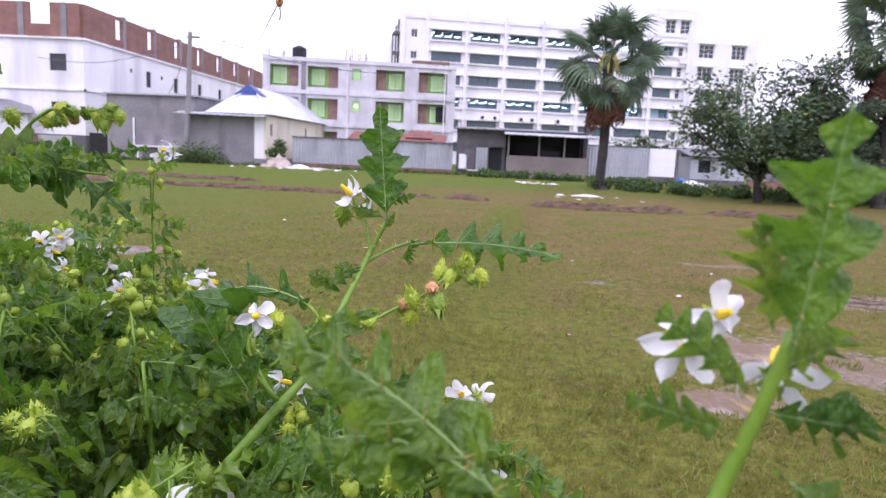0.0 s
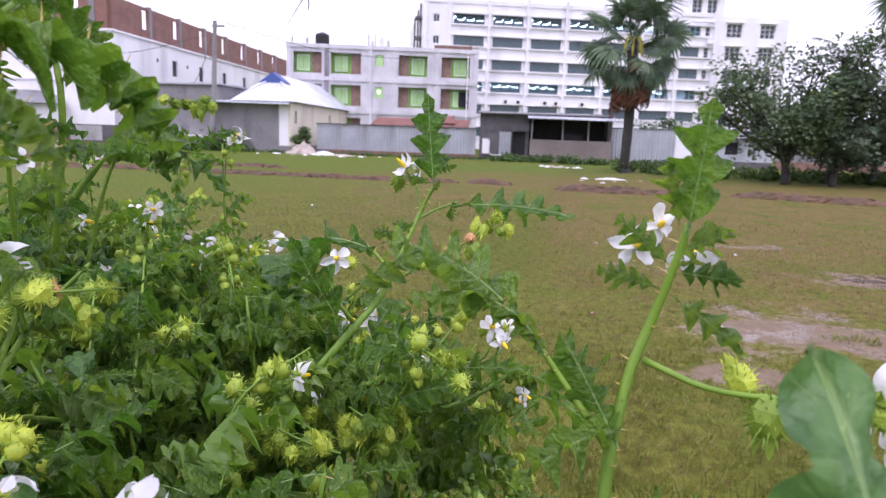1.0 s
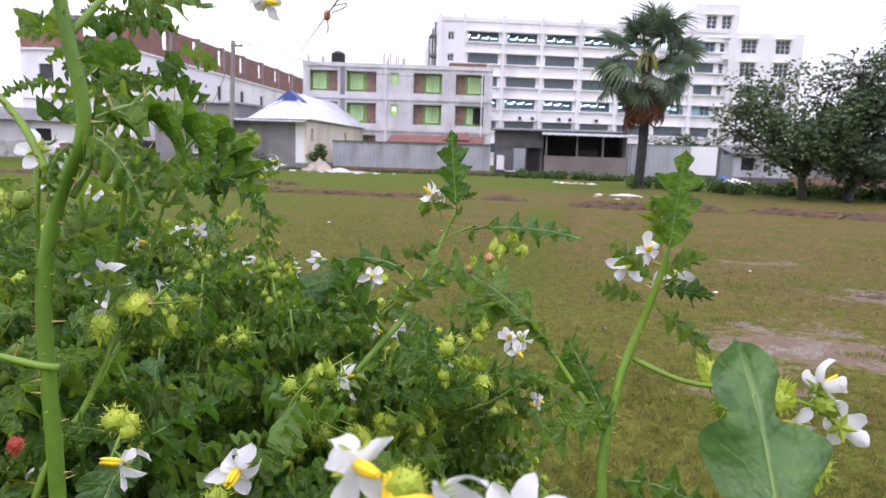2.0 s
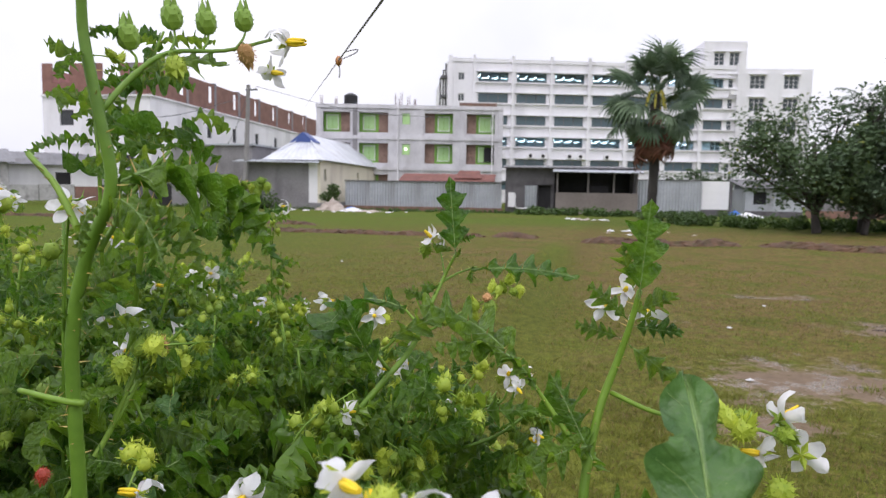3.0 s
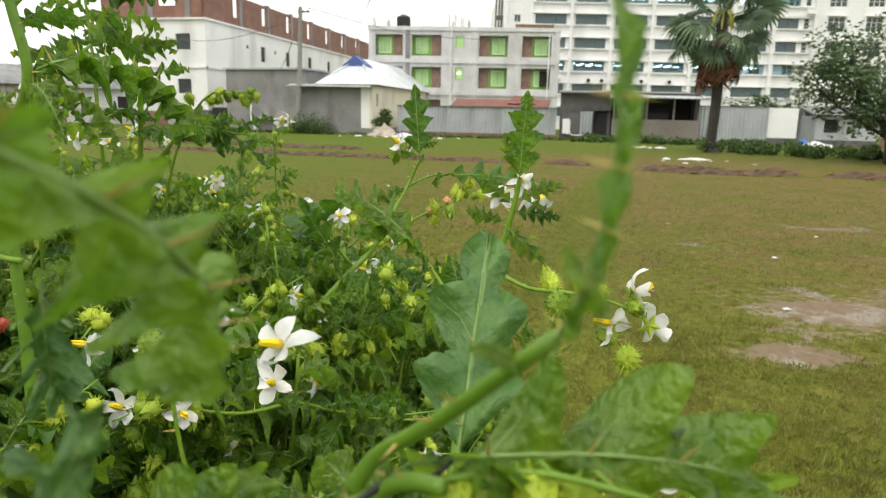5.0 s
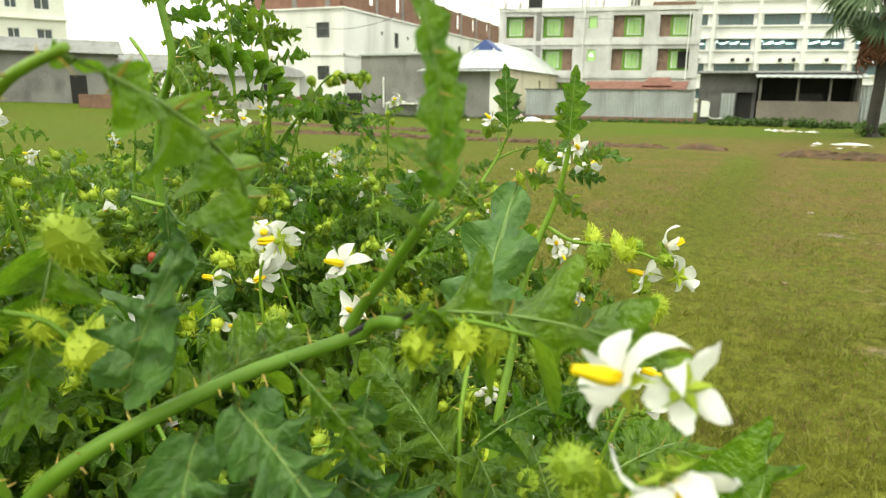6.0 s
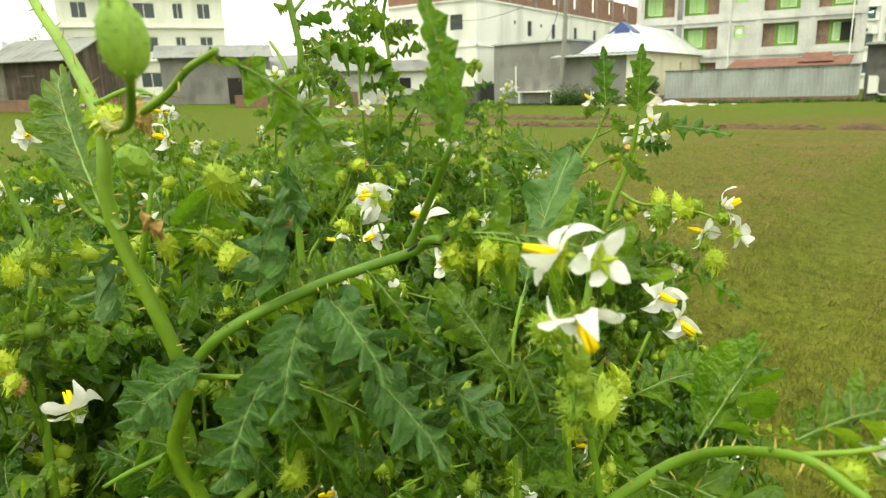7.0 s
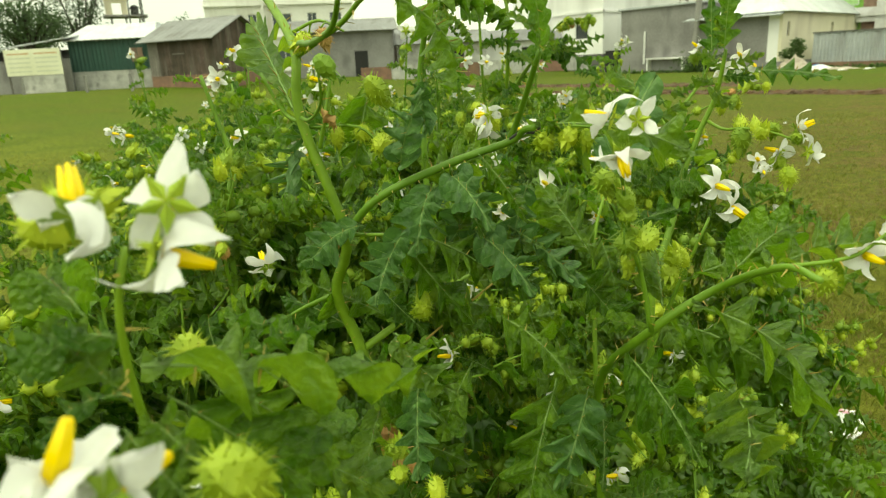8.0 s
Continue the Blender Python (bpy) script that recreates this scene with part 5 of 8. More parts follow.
part("stem", tube([(0, 0, 0), (0.05, 0, 0.7)], [0.05, 0.03], 6), bark, shrub)
scattered_leaves("foliage", [(0, 0, 1.0), (0.35, 0, 1.2), (-0.35, 0, 0.9), (0.2, 0, 1.55), (0.1, 0.3, 0.6)], [0.5, 0.4, 0.4, 0.35, 0.4], 1300, 0.17, weed_leaf, shrub, 35)

# ---- litter in the field ----
heap = thing("rubbish_heap", pose(-12.2, 42.6, 0), "heap of torn pale sheeting and rubbish", "rubbish heap")
part("sack", crumpled(1.1, 0.6, 0.9, 51), litter_tan, heap, m=pose(-0.6, 0.8, 0))
part("sheeting", crumpled(0.9, 0.5, 0.28, 52), litter_white, heap, m=pose(1.0, 0.0, 0))
part("sheeting", crumpled(0.6, 0.5, 0.35, 53), litter_blue, heap, m=pose(0.7, 0.7, 0))
part("sheeting", crumpled(1.0, 0.4, 0.14, 54), litter_tan, heap, m=pose(2.2, -0.6, 0))
rng = random.Random(8)
for k in range(40):
    x, y = rng.choice(((-11.5, 41.2, 2.2, 1.1), (-10, 41.0, 2.6, 0.7), (2.5, 36, 4, 4), (4, 24, 3, 5)))[:2], 0
    x, y = x[0] + rng.gauss(0, 1.3), x[1] + rng.gauss(0, 0.8)
    s = rng.uniform(0.08, 0.28)
    tagged(part("scrap", crumpled(s, s * rng.uniform(0.4, 0.9), s * 0.5, 60 + k, 4), rng.choice((litter_white, litter_white, litter_tan)), m=pose(x, y, ground_height(x, y), 0, 0, rng.uniform(0, 180))), "small crumpled scrap of pale rubbish", "litter", "scraps")
tagged(part("plastic_sheet", crumpled(0.6, 0.2, 0.1, 90, 8), litter_white, m=pose(4.4, 25.4, 0, 0, 0, 12)), "torn white plastic sheet lying near the palm", "litter", "scraps")
for k, (x, y, s, mt) in enumerate(((-0.13, 1.77, 0.05, litter_white), (-0.17, 1.85, 0.035, litter_blue), (0.06, 1.72, 0.045, litter_white), (0.03, 1.8, 0.06, litter_white), (0.0, 1.84, 0.03, litter_pink), (1.85, 4.75, 0.05, litter_white), (2.3, 6.8, 0.06, litter_white), (3.2, 8.4, 0.05, litter_white), (0.9, 5.0, 0.03, litter_pink), (1.5, 9.0, 0.06, litter_tan), (4.6, 5.2, 0.04, litter_white), (-3.4, 12, 0.07, litter_white))):
    tagged(part("scrap", crumpled(s * (1.3 if k < 5 else 0.65), s * (0.9 if k < 5 else 0.4), s * 0.5, 110 + k, 5), mt, m=pose(x, y, ground_height(x, y), 0, 0, 40 * k)), "small crumpled scrap of plastic on the grass", "litter", "scraps")


# ---- grass blades of the near field ----
MUD = ((2.5, 4.7, 1.25, 0.85), (1.6, 7.3, 0.5, 0.35), (4.4, 7.0, 0.8, 0.3), (-4.4, 7.9, 0.7, 0.3), (1.55, 3.7, 0.4, 0.2), (3.6, 9.2, 1.0, 0.35))


def grass_blades(count, near, far, left, right, tall, seed, material, name, label):
    rng = np.random.default_rng(seed)
    r = near * (far / near) ** rng.random(count)
    a = np.radians(rng.uniform(left, right, count) + rng.normal(0, 11, count))
    r *= 1 + 0.25 * rng.normal(0, 1, count) * (r < 2.5)
    x, y = r * np.sin(a), r * np.cos(a) - 0.4
    keep = np.ones(count, bool)
    for mx, my, rx, ry in MUD:
        keep &= ((x - mx) / rx) ** 2 + ((y - my) / ry) ** 2 > rng.uniform(0.55, 1.3, count)
    patch = np.array([noise.noise(Vector((px * 1.3, py * 1.3, seed))) + 0.6 * noise.noise(Vector((px * 6, py * 6, 3))) for px, py in zip(x, y)])
    keep &= patch + rng.normal(0, 0.25, count) > -0.12
    x, y, r, patch = x[keep], y[keep], r[keep], patch[keep]
    n = len(x)
    z = np.array([ground_height(px, py) for px, py in zip(x, y)])
    h = tall * rng.uniform(0.4, 1.3, n) * (1 + 0.5 * np.clip(patch, 0, 1))
    w = 0.0015 * (1 + 0.22 * r) * rng.uniform(0.7, 1.4, n)
    t = rng.uniform(0, math.tau, n)
    dx, dy = np.cos(t) * w, np.sin(t) * w
    lx, ly = rng.normal(0, 0.55, n) * h, rng.normal(0, 0.55, n) * h
    v = np.stack([np.stack([x - dx, y - dy, z - 0.005], 1), np.stack([x + dx, y + dy, z - 0.005], 1), np.stack([x + lx * 0.35 + dx * 0.8, y + ly * 0.35 + dy * 0.8, z + h * 0.6], 1), np.stack([x + lx, y + ly, z + h], 1), np.stack([x + lx * 0.35 - dx * 0.8, y + ly * 0.35 - dy * 0.8, z + h * 0.6], 1)], 1).reshape(-1, 3)
    me = bpy.data.meshes.new(name)
    me.from_pydata(v.tolist(), [], np.arange(n * 5).reshape(-1, 5).tolist())
    me.materials.append(material)
    return tagged(piece(name, me), label, "grass", kind="stuff")


grass_green = surface("grass_green", (0.125, 0.145, 0.019), (0.255, 0.268, 0.048), 1.6, rough=(0.5, 0.7), bump=0, fine=25, translucent=0.25)
grass_dry = surface("grass_dry", (0.172, 0.133, 0.05), (0.305, 0.235, 0.1), 1.6, rough=(0.6, 0.8), bump=0, fine=25, translucent=0.2)
grass_blades(130000, 1.0, 15, -88, 62, 0.028, 71, grass_green, "grass", "short uneven green grass of the field")
grass_blades(45000, 1.3, 5.5, -88, 62, 0.045, 73, grass_green, "tall_grass", "scattered taller tufts of green grass")
grass_blades(80000, 1.0, 13, -88, 62, 0.022, 72, grass_dry, "dry_grass", "thin dry straw among the grass")
for k, (x, y) in enumerate(((2.75, 4.62), (2.2, 4.02), (1.2, 3.95), (1.55, 4.3), (3.1, 4.1), (0.85, 3.4), (2.0, 5.6))):
    tuft = bmesh.new()
    g = random.Random(200 + k)
    for _ in range(130):
        px, py, t, h = x + g.gauss(0, 0.13), y + g.gauss(0, 0.05), g.uniform(0, 6.28), g.uniform(0.03, 0.08)
        z, w = ground_height(px, py) - 0.004, 0.004
        tip = (px + g.gauss(0, 0.03), py + g.gauss(0, 0.03), z + h)
        tuft.faces.new([tuft.verts.new(c) for c in ((px - w * math.cos(t), py - w * math.sin(t), z), (px + w * math.cos(t), py + w * math.sin(t), z), tip)])
    tagged(part("grass_tuft", tuft, grass_green), "dark green grass tuft rising from the mud", "grass", "tufts", "stuff")


# ---- prickly nightshade: leaf, flower, burr and stem kinds ----
leaf_green = surface("leaf_green", (0.09, 0.2, 0.014), (0.207, 0.355, 0.026), 6.0, rough=(0.2, 0.38), bump=0.8, fine=18, per_object=0.42, translucent=0.5, specular=0.65)


def aged(m):
    """Each leaf lies somewhere between fresh green and the dull blue-green of old leaves."""
    n, l = m.node_tree.nodes, m.node_tree.links
    b = n["Principled BSDF"]
    info, pick = n.new("ShaderNodeObjectInfo"), n.new("ShaderNodeMapRange")
    l.new(info.outputs["Random"], pick.inputs["Value"])
    pick.inputs["From Min"].default_value, pick.inputs["From Max"].default_value, pick.inputs["To Max"].default_value = 0.45, 0.9, 0.7
    mix = n.new("ShaderNodeMix")
    mix.data_type = "RGBA"
    mix.inputs["B"].default_value = (0.048, 0.125, 0.034, 1)
    l.new(pick.outputs[0], mix.inputs["Factor"])
    l.new(b.inputs["Base Color"].links[0].from_socket, mix.inputs["A"])
    l.new(mix.outputs["Result"], b.inputs["Base Color"])


aged(leaf_green)
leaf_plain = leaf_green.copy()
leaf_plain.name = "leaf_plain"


def veined(m):
    """Pale midrib and slanting side veins, sunk a little, on a leaf one unit long along x."""
    n, l = m.node_tree.nodes, m.node_tree.links
    b = n["Principled BSDF"]
    at, axes = n.new("ShaderNodeTexCoord"), n.new("ShaderNodeSeparateXYZ")
    l.new(at.outputs["Object"], axes.inputs[0])

    def sum_of(op, a, c):
        x = n.new("ShaderNodeMath")
        x.operation = op
        for k, v in ((0, a), (1, c)):
            if isinstance(v, float):
                x.inputs[k].default_value = v
            else:
                l.new(v, x.inputs[k])
        return x.outputs[0]

    def fade(value, wide, high):
        r = n.new("ShaderNodeMapRange")
        for k, v in (("From Max", wide), ("To Min", high), ("To Max", 0.0)):
            r.inputs[k].default_value = v
        l.new(value, r.inputs["Value"])
        return r.outputs[0]

    off = sum_of("ABSOLUTE", axes.outputs["Y"], 0.0)
    slant = sum_of("FRACT", sum_of("SUBTRACT", sum_of("MULTIPLY", axes.outputs["X"], 11.0), sum_of("MULTIPLY", off, 9.0)), 0.0)
    line = sum_of("MAXIMUM", fade(slant, 0.12, 0.12), fade(off, 0.012, 0.7))
    old = b.inputs["Base Color"].links[0].from_socket
    mix = n.new("ShaderNodeMix")
    mix.data_type = "RGBA"
    mix.inputs["B"].default_value = (0.27, 0.4, 0.14, 1)
    l.new(line, mix.inputs["Factor"])
    l.new(old, mix.inputs["A"])
    l.new(mix.outputs["Result"], b.inputs["Base Color"])
    sunk = n.new("ShaderNodeBump")
    sunk.inputs["Strength"].default_value, sunk.inputs["Distance"].default_value = 0.35, 0.015
    sunk.invert = True
    l.new(line, sunk.inputs["Height"])
    l.new(b.inputs["Normal"].links[0].from_socket, sunk.inputs["Normal"])
    l.new(sunk.outputs[0], b.inputs["Normal"])


veined(leaf_green)
leaf_dull = surface("leaf_dull", (0.056, 0.14, 0.034), (0.112, 0.23, 0.05), 6.0, rough=(0.32, 0.46), bump=0.35, fine=18, translucent=0.3, specular=0.5)
veined(leaf_dull)
leaf_vein = surface("leaf_vein", (0.16, 0.27, 0.07), (0.26, 0.37, 0.12), 6.0, rough=(0.5, 0.65), bump=0, fine=40)
stem_green = surface("stem_green", (0.105, 0.205, 0.012), (0.18, 0.31, 0.028), 14.0, rough=(0.42, 0.6), bump=0.15, fine=120, per_object=0.15)
prickle_gold = surface("prickle_gold", (0.42, 0.3, 0.07), (0.55, 0.42, 0.14), 20.0, rough=(0.4, 0.6), bump=0, fine=90)
petal_white = surface("petal_white", (0.72, 0.71, 0.75), (0.86, 0.86, 0.87), 60.0, rough=(0.5, 0.65), bump=0.12, fine=300, translucent=0.3)
anther_yellow = surface("anther_yellow", (0.8, 0.55, 0.008), (0.9, 0.68, 0.015), 80.0, rough=(0.45, 0.6), bump=0.1, fine=400)
burr_green = surface("burr_green", (0.21, 0.32, 0.022), (0.36, 0.46, 0.045), 60.0, rough=(0.5, 0.65), bump=0.1, fine=300, per_object=0.35, translucent=0.12)
wilted = surface("wilted", (0.4, 0.2, 0.07), (0.55, 0.32, 0.14), 40.0, rough=(0.6, 0.8), bump=0.2, fine=200, per_object=0.2)
bud_green = surface("bud_green", (0.15, 0.27, 0.025), (0.24, 0.38, 0.05), 60.0, rough=(0.5, 0.65), bump=0.1, fine=300)
berry_red = surface("berry_red", (0.3, 0.03, 0.015), (0.42, 0.06, 0.03), 40.0, rough=(0.25, 0.35), bump=0, fine=200)


def lane_distance(x, y):
    """How far a place is from the footpath along the bush."""
    best = 9.0
    for (ax, ay), (bx, by) in (((0.08, -0.1), (0.09, -0.5)), ((0.09, -0.5), (0.27, -0.55)), ((0.27, -0.55), (0.56, -0.84))):
        t = max(0.0, min(1.0, ((x - ax) * (bx - ax) + (y - ay) * (by - ay)) / ((bx - ax) ** 2 + (by - ay) ** 2)))
        best = min(best, math.hypot(x - ax - t * (bx - ax), y - ay - t * (by - ay)))
    return best


def rooted(x, y, label):
    """A plant standing at (x, y); its parts are given in world places."""
    ob = thing("nightshade_plant", pose(x, y, 0), label, "plant", "nightshade bush")
    ROOTED.add(ob.name)
    return ob


def lobed_leaf(seed, n, cols, droop, fold, lobes=5, veins=False, wide=(0.32, 0.43), least=0.17, rib=True, tooth=0.15, ruffle=1.0, blunt=0.7):
    """A deeply lobed leaf, one unit long, along x with z up: blade, pale midrib, side veins, prickles."""
    rng = random.Random(seed)
    bm = bmesh.new()
    start, ph, width = 0.3 * droop + rng.uniform(-0.1, 0.1), rng.uniform(-0.08, 0.08), rng.uniform(*wide)
    wave, curl = [ruffle * rng.uniform(0.05, 0.1) for _ in range(4)], rng.uniform(-0.25, 0.25)
    depth = [rng.uniform(0.72, 1.12) for _ in range(7)]
    twist = rng.uniform(-0.9, 0.9) * max(0.0, min(1.0, ruffle - 1.1))
    p, spine = Vector((0, 0, 0)), []
    for i in range(n + 1):
        u = i / n
        a = start - droop * u
        t = Vector((math.cos(a), 0.22 * curl * u, math.sin(a)))
        spine.append((p.copy(), t, Vector((-math.sin(a), 0, math.cos(a)))))
        p += t / n

    def half(u, sign):
        if u < 0.1:
            return 0.008
        body = math.sin(math.pi * min(1, ((u - 0.1) / 0.9) ** 0.72)) ** 0.7 * (1 - 0.2 * u) + 0.012
        s = (u - 0.1) / 0.9 * lobes + (ph if sign > 0 else -ph)
        f = s - math.floor(s)
        floor = least + 0.18 * u * u
        rise = math.sin(math.pi * max(0.0, min(1.0, (f - 0.07) / 0.86)) ** 0.85)
        lobe = depth[int(s) % 7] * (floor + (1 - floor) * rise ** blunt) * (1 - tooth * (0.5 - 0.5 * math.cos(4 * math.pi * (f - 0.46))))
        return width / 2 * body * lobe

    rows = []
    for i, (q, t, up) in enumerate(spine):
        u = i / n
        line = []
        for c in range(-cols, cols + 1):
            f = c / cols
            w = half(u, f)
            y = w * abs(f) * (1 if f > 0 else -1)
            z = fold * abs(y) * (1 - 0.9 * abs(y) / width) + wave[c % 4] * abs(f) * math.sin(lobes * 6.28 * u + c) * (0.4 + w / width * 2) - (1.2 + 0.3 * (droop > 0.9)) * (abs(f) * w) ** 2 / width
            line.append(bm.verts.new(q + t * (0.55 * w * abs(f)) + (Vector((0, 1, 0)) * math.cos(twist * u) + up * math.sin(twist * u)) * y + up * z))
        rows.append(line)
    for a, b in zip(rows, rows[1:]):
        for c in range(2 * cols):
            bm.faces.new((a[c], b[c], b[c + 1], a[c + 1]))

    def strip(points, w0, w1, lift):
        pts = [Vector(x) for x in points]
        prev = None
        for k, x in enumerate(pts):
            d = (pts[min(k + 1, len(pts) - 1)] - pts[max(k - 1, 0)]).normalized()
            across = d.cross(Vector((0, 0, 1)) if abs(d.z) < 0.9 else Vector((1, 0, 0))).normalized()
            up = across.cross(d)
            w = w0 + (w1 - w0) * k / (len(pts) - 1)
            now = [bm.verts.new(x - across * w + up * 0.0), bm.verts.new(x + up * (lift + w)), bm.verts.new(x + across * w), bm.verts.new(x - up * (lift + w))]
            if prev:
                for j in range(4):
                    bm.faces.new((prev[j], prev[(j + 1) % 4], now[(j + 1) % 4], now[j])).material_index = 1
            prev = now

    if rib:
        strip([s[0] for s in spine[:: 4 if n < 40 else 2]], 0.0068, 0.0016, 0.0012)
    if veins:
        for k in range(lobes):
            for sign in (-1, 1):
                u = 0.1 + 0.9 * (k + 0.3) / lobes
                e = min(1.0, 0.1 + 0.9 * (k + 0.5) / lobes)
                i, j = int(u * n), min(n, int(e * n))
                tip = rows[j][cols + sign * cols].co * 0.85 + rows[j][cols].co * 0.15
                strip([spine[i][0], rows[j][cols + sign * max(1, cols // 2)].co, tip], 0.002, 0.0008, 0.0006)
                if k < lobes - 1:
                    root = spine[i][0]
                    b = [bm.verts.new(root + Vector(o)) for o in ((0.006, 0, 0), (-0.006, 0, 0), (0, 0.006, 0))]
                    for f in ((0, 1), (1, 2), (2, 0)):
                        bm.faces.new((b[f[0]], b[f[1]], bm.verts.new(root + spine[i][2] * (0.085 if sign > 0 else -0.07) + Vector((0, 0.02 * sign, 0))))).material_index = 2
    me = bpy.data.meshes.new("leaf")
    bm.to_mesh(me)
    bm.free()
    for mt in (leaf_green, leaf_vein, prickle_gold):
        me.materials.append(mt)
    me.shade_smooth()
    return me


FINE_LEAVES = [lobed_leaf(k, 60, 2, d, f, 5 - (k % 2 == 0 and k < 4), True, wide=(0.52, 0.64), least=0.14 + 0.04 * (d > 1), tooth=0.22, ruffle=2.0) for k, (d, f) in enumerate(((0.25, 0.3), (0.6, 0.35), (1.1, 0.3), (1.7, 0.25), (2.2, 0.2)))]
FINE_LEAVES += [lobed_leaf(5, 60, 2, 0.15, 0.3, 4, True, (0.46, 0.5), 0.34, tooth=0.2, ruffle=1.0, blunt=0.6)]
FINE_LEAVES += [lobed_leaf(61, 60, 2, 1.9, -0.3, 7, True, (0.25, 0.29), 0.48, tooth=0.2, ruffle=1.1), lobed_leaf(62, 60, 2, 1.3, 0.4, 6, True, (0.32, 0.38), 0.18, tooth=0.22, ruffle=1.4), lobed_leaf(63, 60, 2, 0.5, 0.35, 6, True, (0.27, 0.31), 0.34, tooth=0.2, ruffle=0.8), lobed_leaf(64, 60, 3, 0.7, 0.15, 4, True, (0.64, 0.74), 0.2, tooth=0.24, ruffle=2.0), lobed_leaf(65, 60, 3, 0.7, 0.6, 6, True, (0.36, 0.4), 0.6, tooth=0.15, ruffle=0.35), lobed_leaf(66, 60, 3, 0.6, 0.35, 3, True, (0.46, 0.5), 0.4, tooth=0.2, ruffle=1.0, blunt=0.6)]
FINE_LEAVES += [lobed_leaf(67 + k, 60, 3, 1.0 + 0.6 * k, 0.3, 5, True, (0.56, 0.64), 0.2, tooth=0.22, ruffle=2.0) for k in range(2)]
for me in FINE_LEAVES[11:]:
    me.materials[0] = leaf_dull
LOW_LEAVES = [lobed_leaf(40 + k, 17, 1, d, 0.25, 4, wide=(0.54, 0.68), least=0.13, rib=False, tooth=0, ruffle=1.9) for k, d in enumerate((0.3, 0.8, 1.3, 1.8))]
PLAIN_LEAVES = [lobed_leaf(20 + k, 32, 1, d, f, 4 + k % 2, wide=(0.52, 0.66), least=0.13, tooth=0.2, ruffle=2.1) for k, (d, f) in enumerate(((0.3, 0.3), (0.7, 0.35), (1.1, 0.3), (1.5, 0.3), (1.9, 0.2), (0.9, 0.5), (0.5, 0.15)))]


def corolla_mesh(seed, spread_up):
    """Five white petals joined at the heart, facing z; spread_up bends them forward (+) or back (-)."""
    rng = random.Random(seed)
    bm = bmesh.new()
    lean = rng.uniform(0, 6.28)
    for k in range(5):
        a = k * math.tau / 5 + rng.uniform(-0.22, 0.22)
        out, across = Vector((math.cos(a), math.sin(a), 0)), Vector((-math.sin(a), math.cos(a), 0))
        L, tilt, turn = 0.0205 * rng.uniform(0.8, 1.12), spread_up + 0.55 * math.cos(a - lean) + rng.uniform(-0.4, 0.4), rng.uniform(-1.0, 1.0)
        cup, broad, hook = rng.uniform(-0.6, 1.0), rng.uniform(0.0042, 0.0058), rng.uniform(-0.9, 0.9)
        rows = []
        for i in range(9):
            u = i / 8
            w = broad * (math.sin(math.pi * (0.12 + 0.88 * u) ** 1.25) ** 0.6 * (1 + 0.1 * math.sin(13 * u + 3 * k)) + 0.02)
            bow = tilt * u + hook * u ** 3
            c = out * L * u * math.cos(bow) + Vector((0, 0, L * u * math.sin(bow)))
            side = across * math.cos(turn * u) + Vector((0, 0, math.sin(turn * u)))
            rows.append([bm.verts.new(c + side * w * f + Vector((0, 0, f * f * w * cup + 0.0012 * math.sin(11 * u + 8 * f + 2 * k) * u))) for f in (-1, -0.5, 0, 0.5, 1)])
        for p, q in zip(rows, rows[1:]):
            for j in range(4):
                bm.faces.new((p[j], q[j], q[j + 1], p[j + 1]))
    me = bpy.data.meshes.new("flower")
    bm.to_mesh(me)
    bm.free()
    me.materials.append(petal_white)
    me.shade_smooth()
    return me


def anther_mesh(bunch):
    tubes = []
    for k in range(5):
        a = k * math.tau / 5
        r0, r1 = 0.0014, 0.0008 if bunch else 0.002
        tubes.append(tube([(math.cos(a) * r0, math.sin(a) * r0, 0), (math.cos(a) * (r0 + r1) * 0.6, math.sin(a) * (r0 + r1) * 0.6, 0.006), (math.cos(a) * r1, math.sin(a) * r1, 0.0155)], [0.0013, 0.0018, 0.0008], 5))
    return joined(tubes, "anther_cone", anther_yellow)


def calyx_mesh():
    bm = bmesh.new()
    for k in range(5):
        a = (k + 0.5) * math.tau / 5
        o, s = Vector((math.cos(a), math.sin(a), 0)), Vector((-math.sin(a), math.cos(a), 0))
        v = [bm.verts.new(c) for c in (Vector((0, 0, -0.004)), o * 0.004 + s * 0.0025 - Vector((0, 0, 0.0018)), o * 0.0105 - Vector((0, 0, 0.003)), o * 0.004 - s * 0.0025 - Vector((0, 0, 0.0018)))]
        bm.faces.new(v)
        for j in range(4):
            b = o * (0.002 + 0.002 * j) - Vector((0, 0, 0.003))
            bm.faces.new([bm.verts.new(c) for c in (b + s * 0.0004, b - s * 0.0004, b + o * 0.001 - Vector((0, 0, 0.0055)))])
    me = bpy.data.meshes.new("calyx")
    bm.to_mesh(me)
    bm.free()
    me.materials.append(burr_green)
    return me


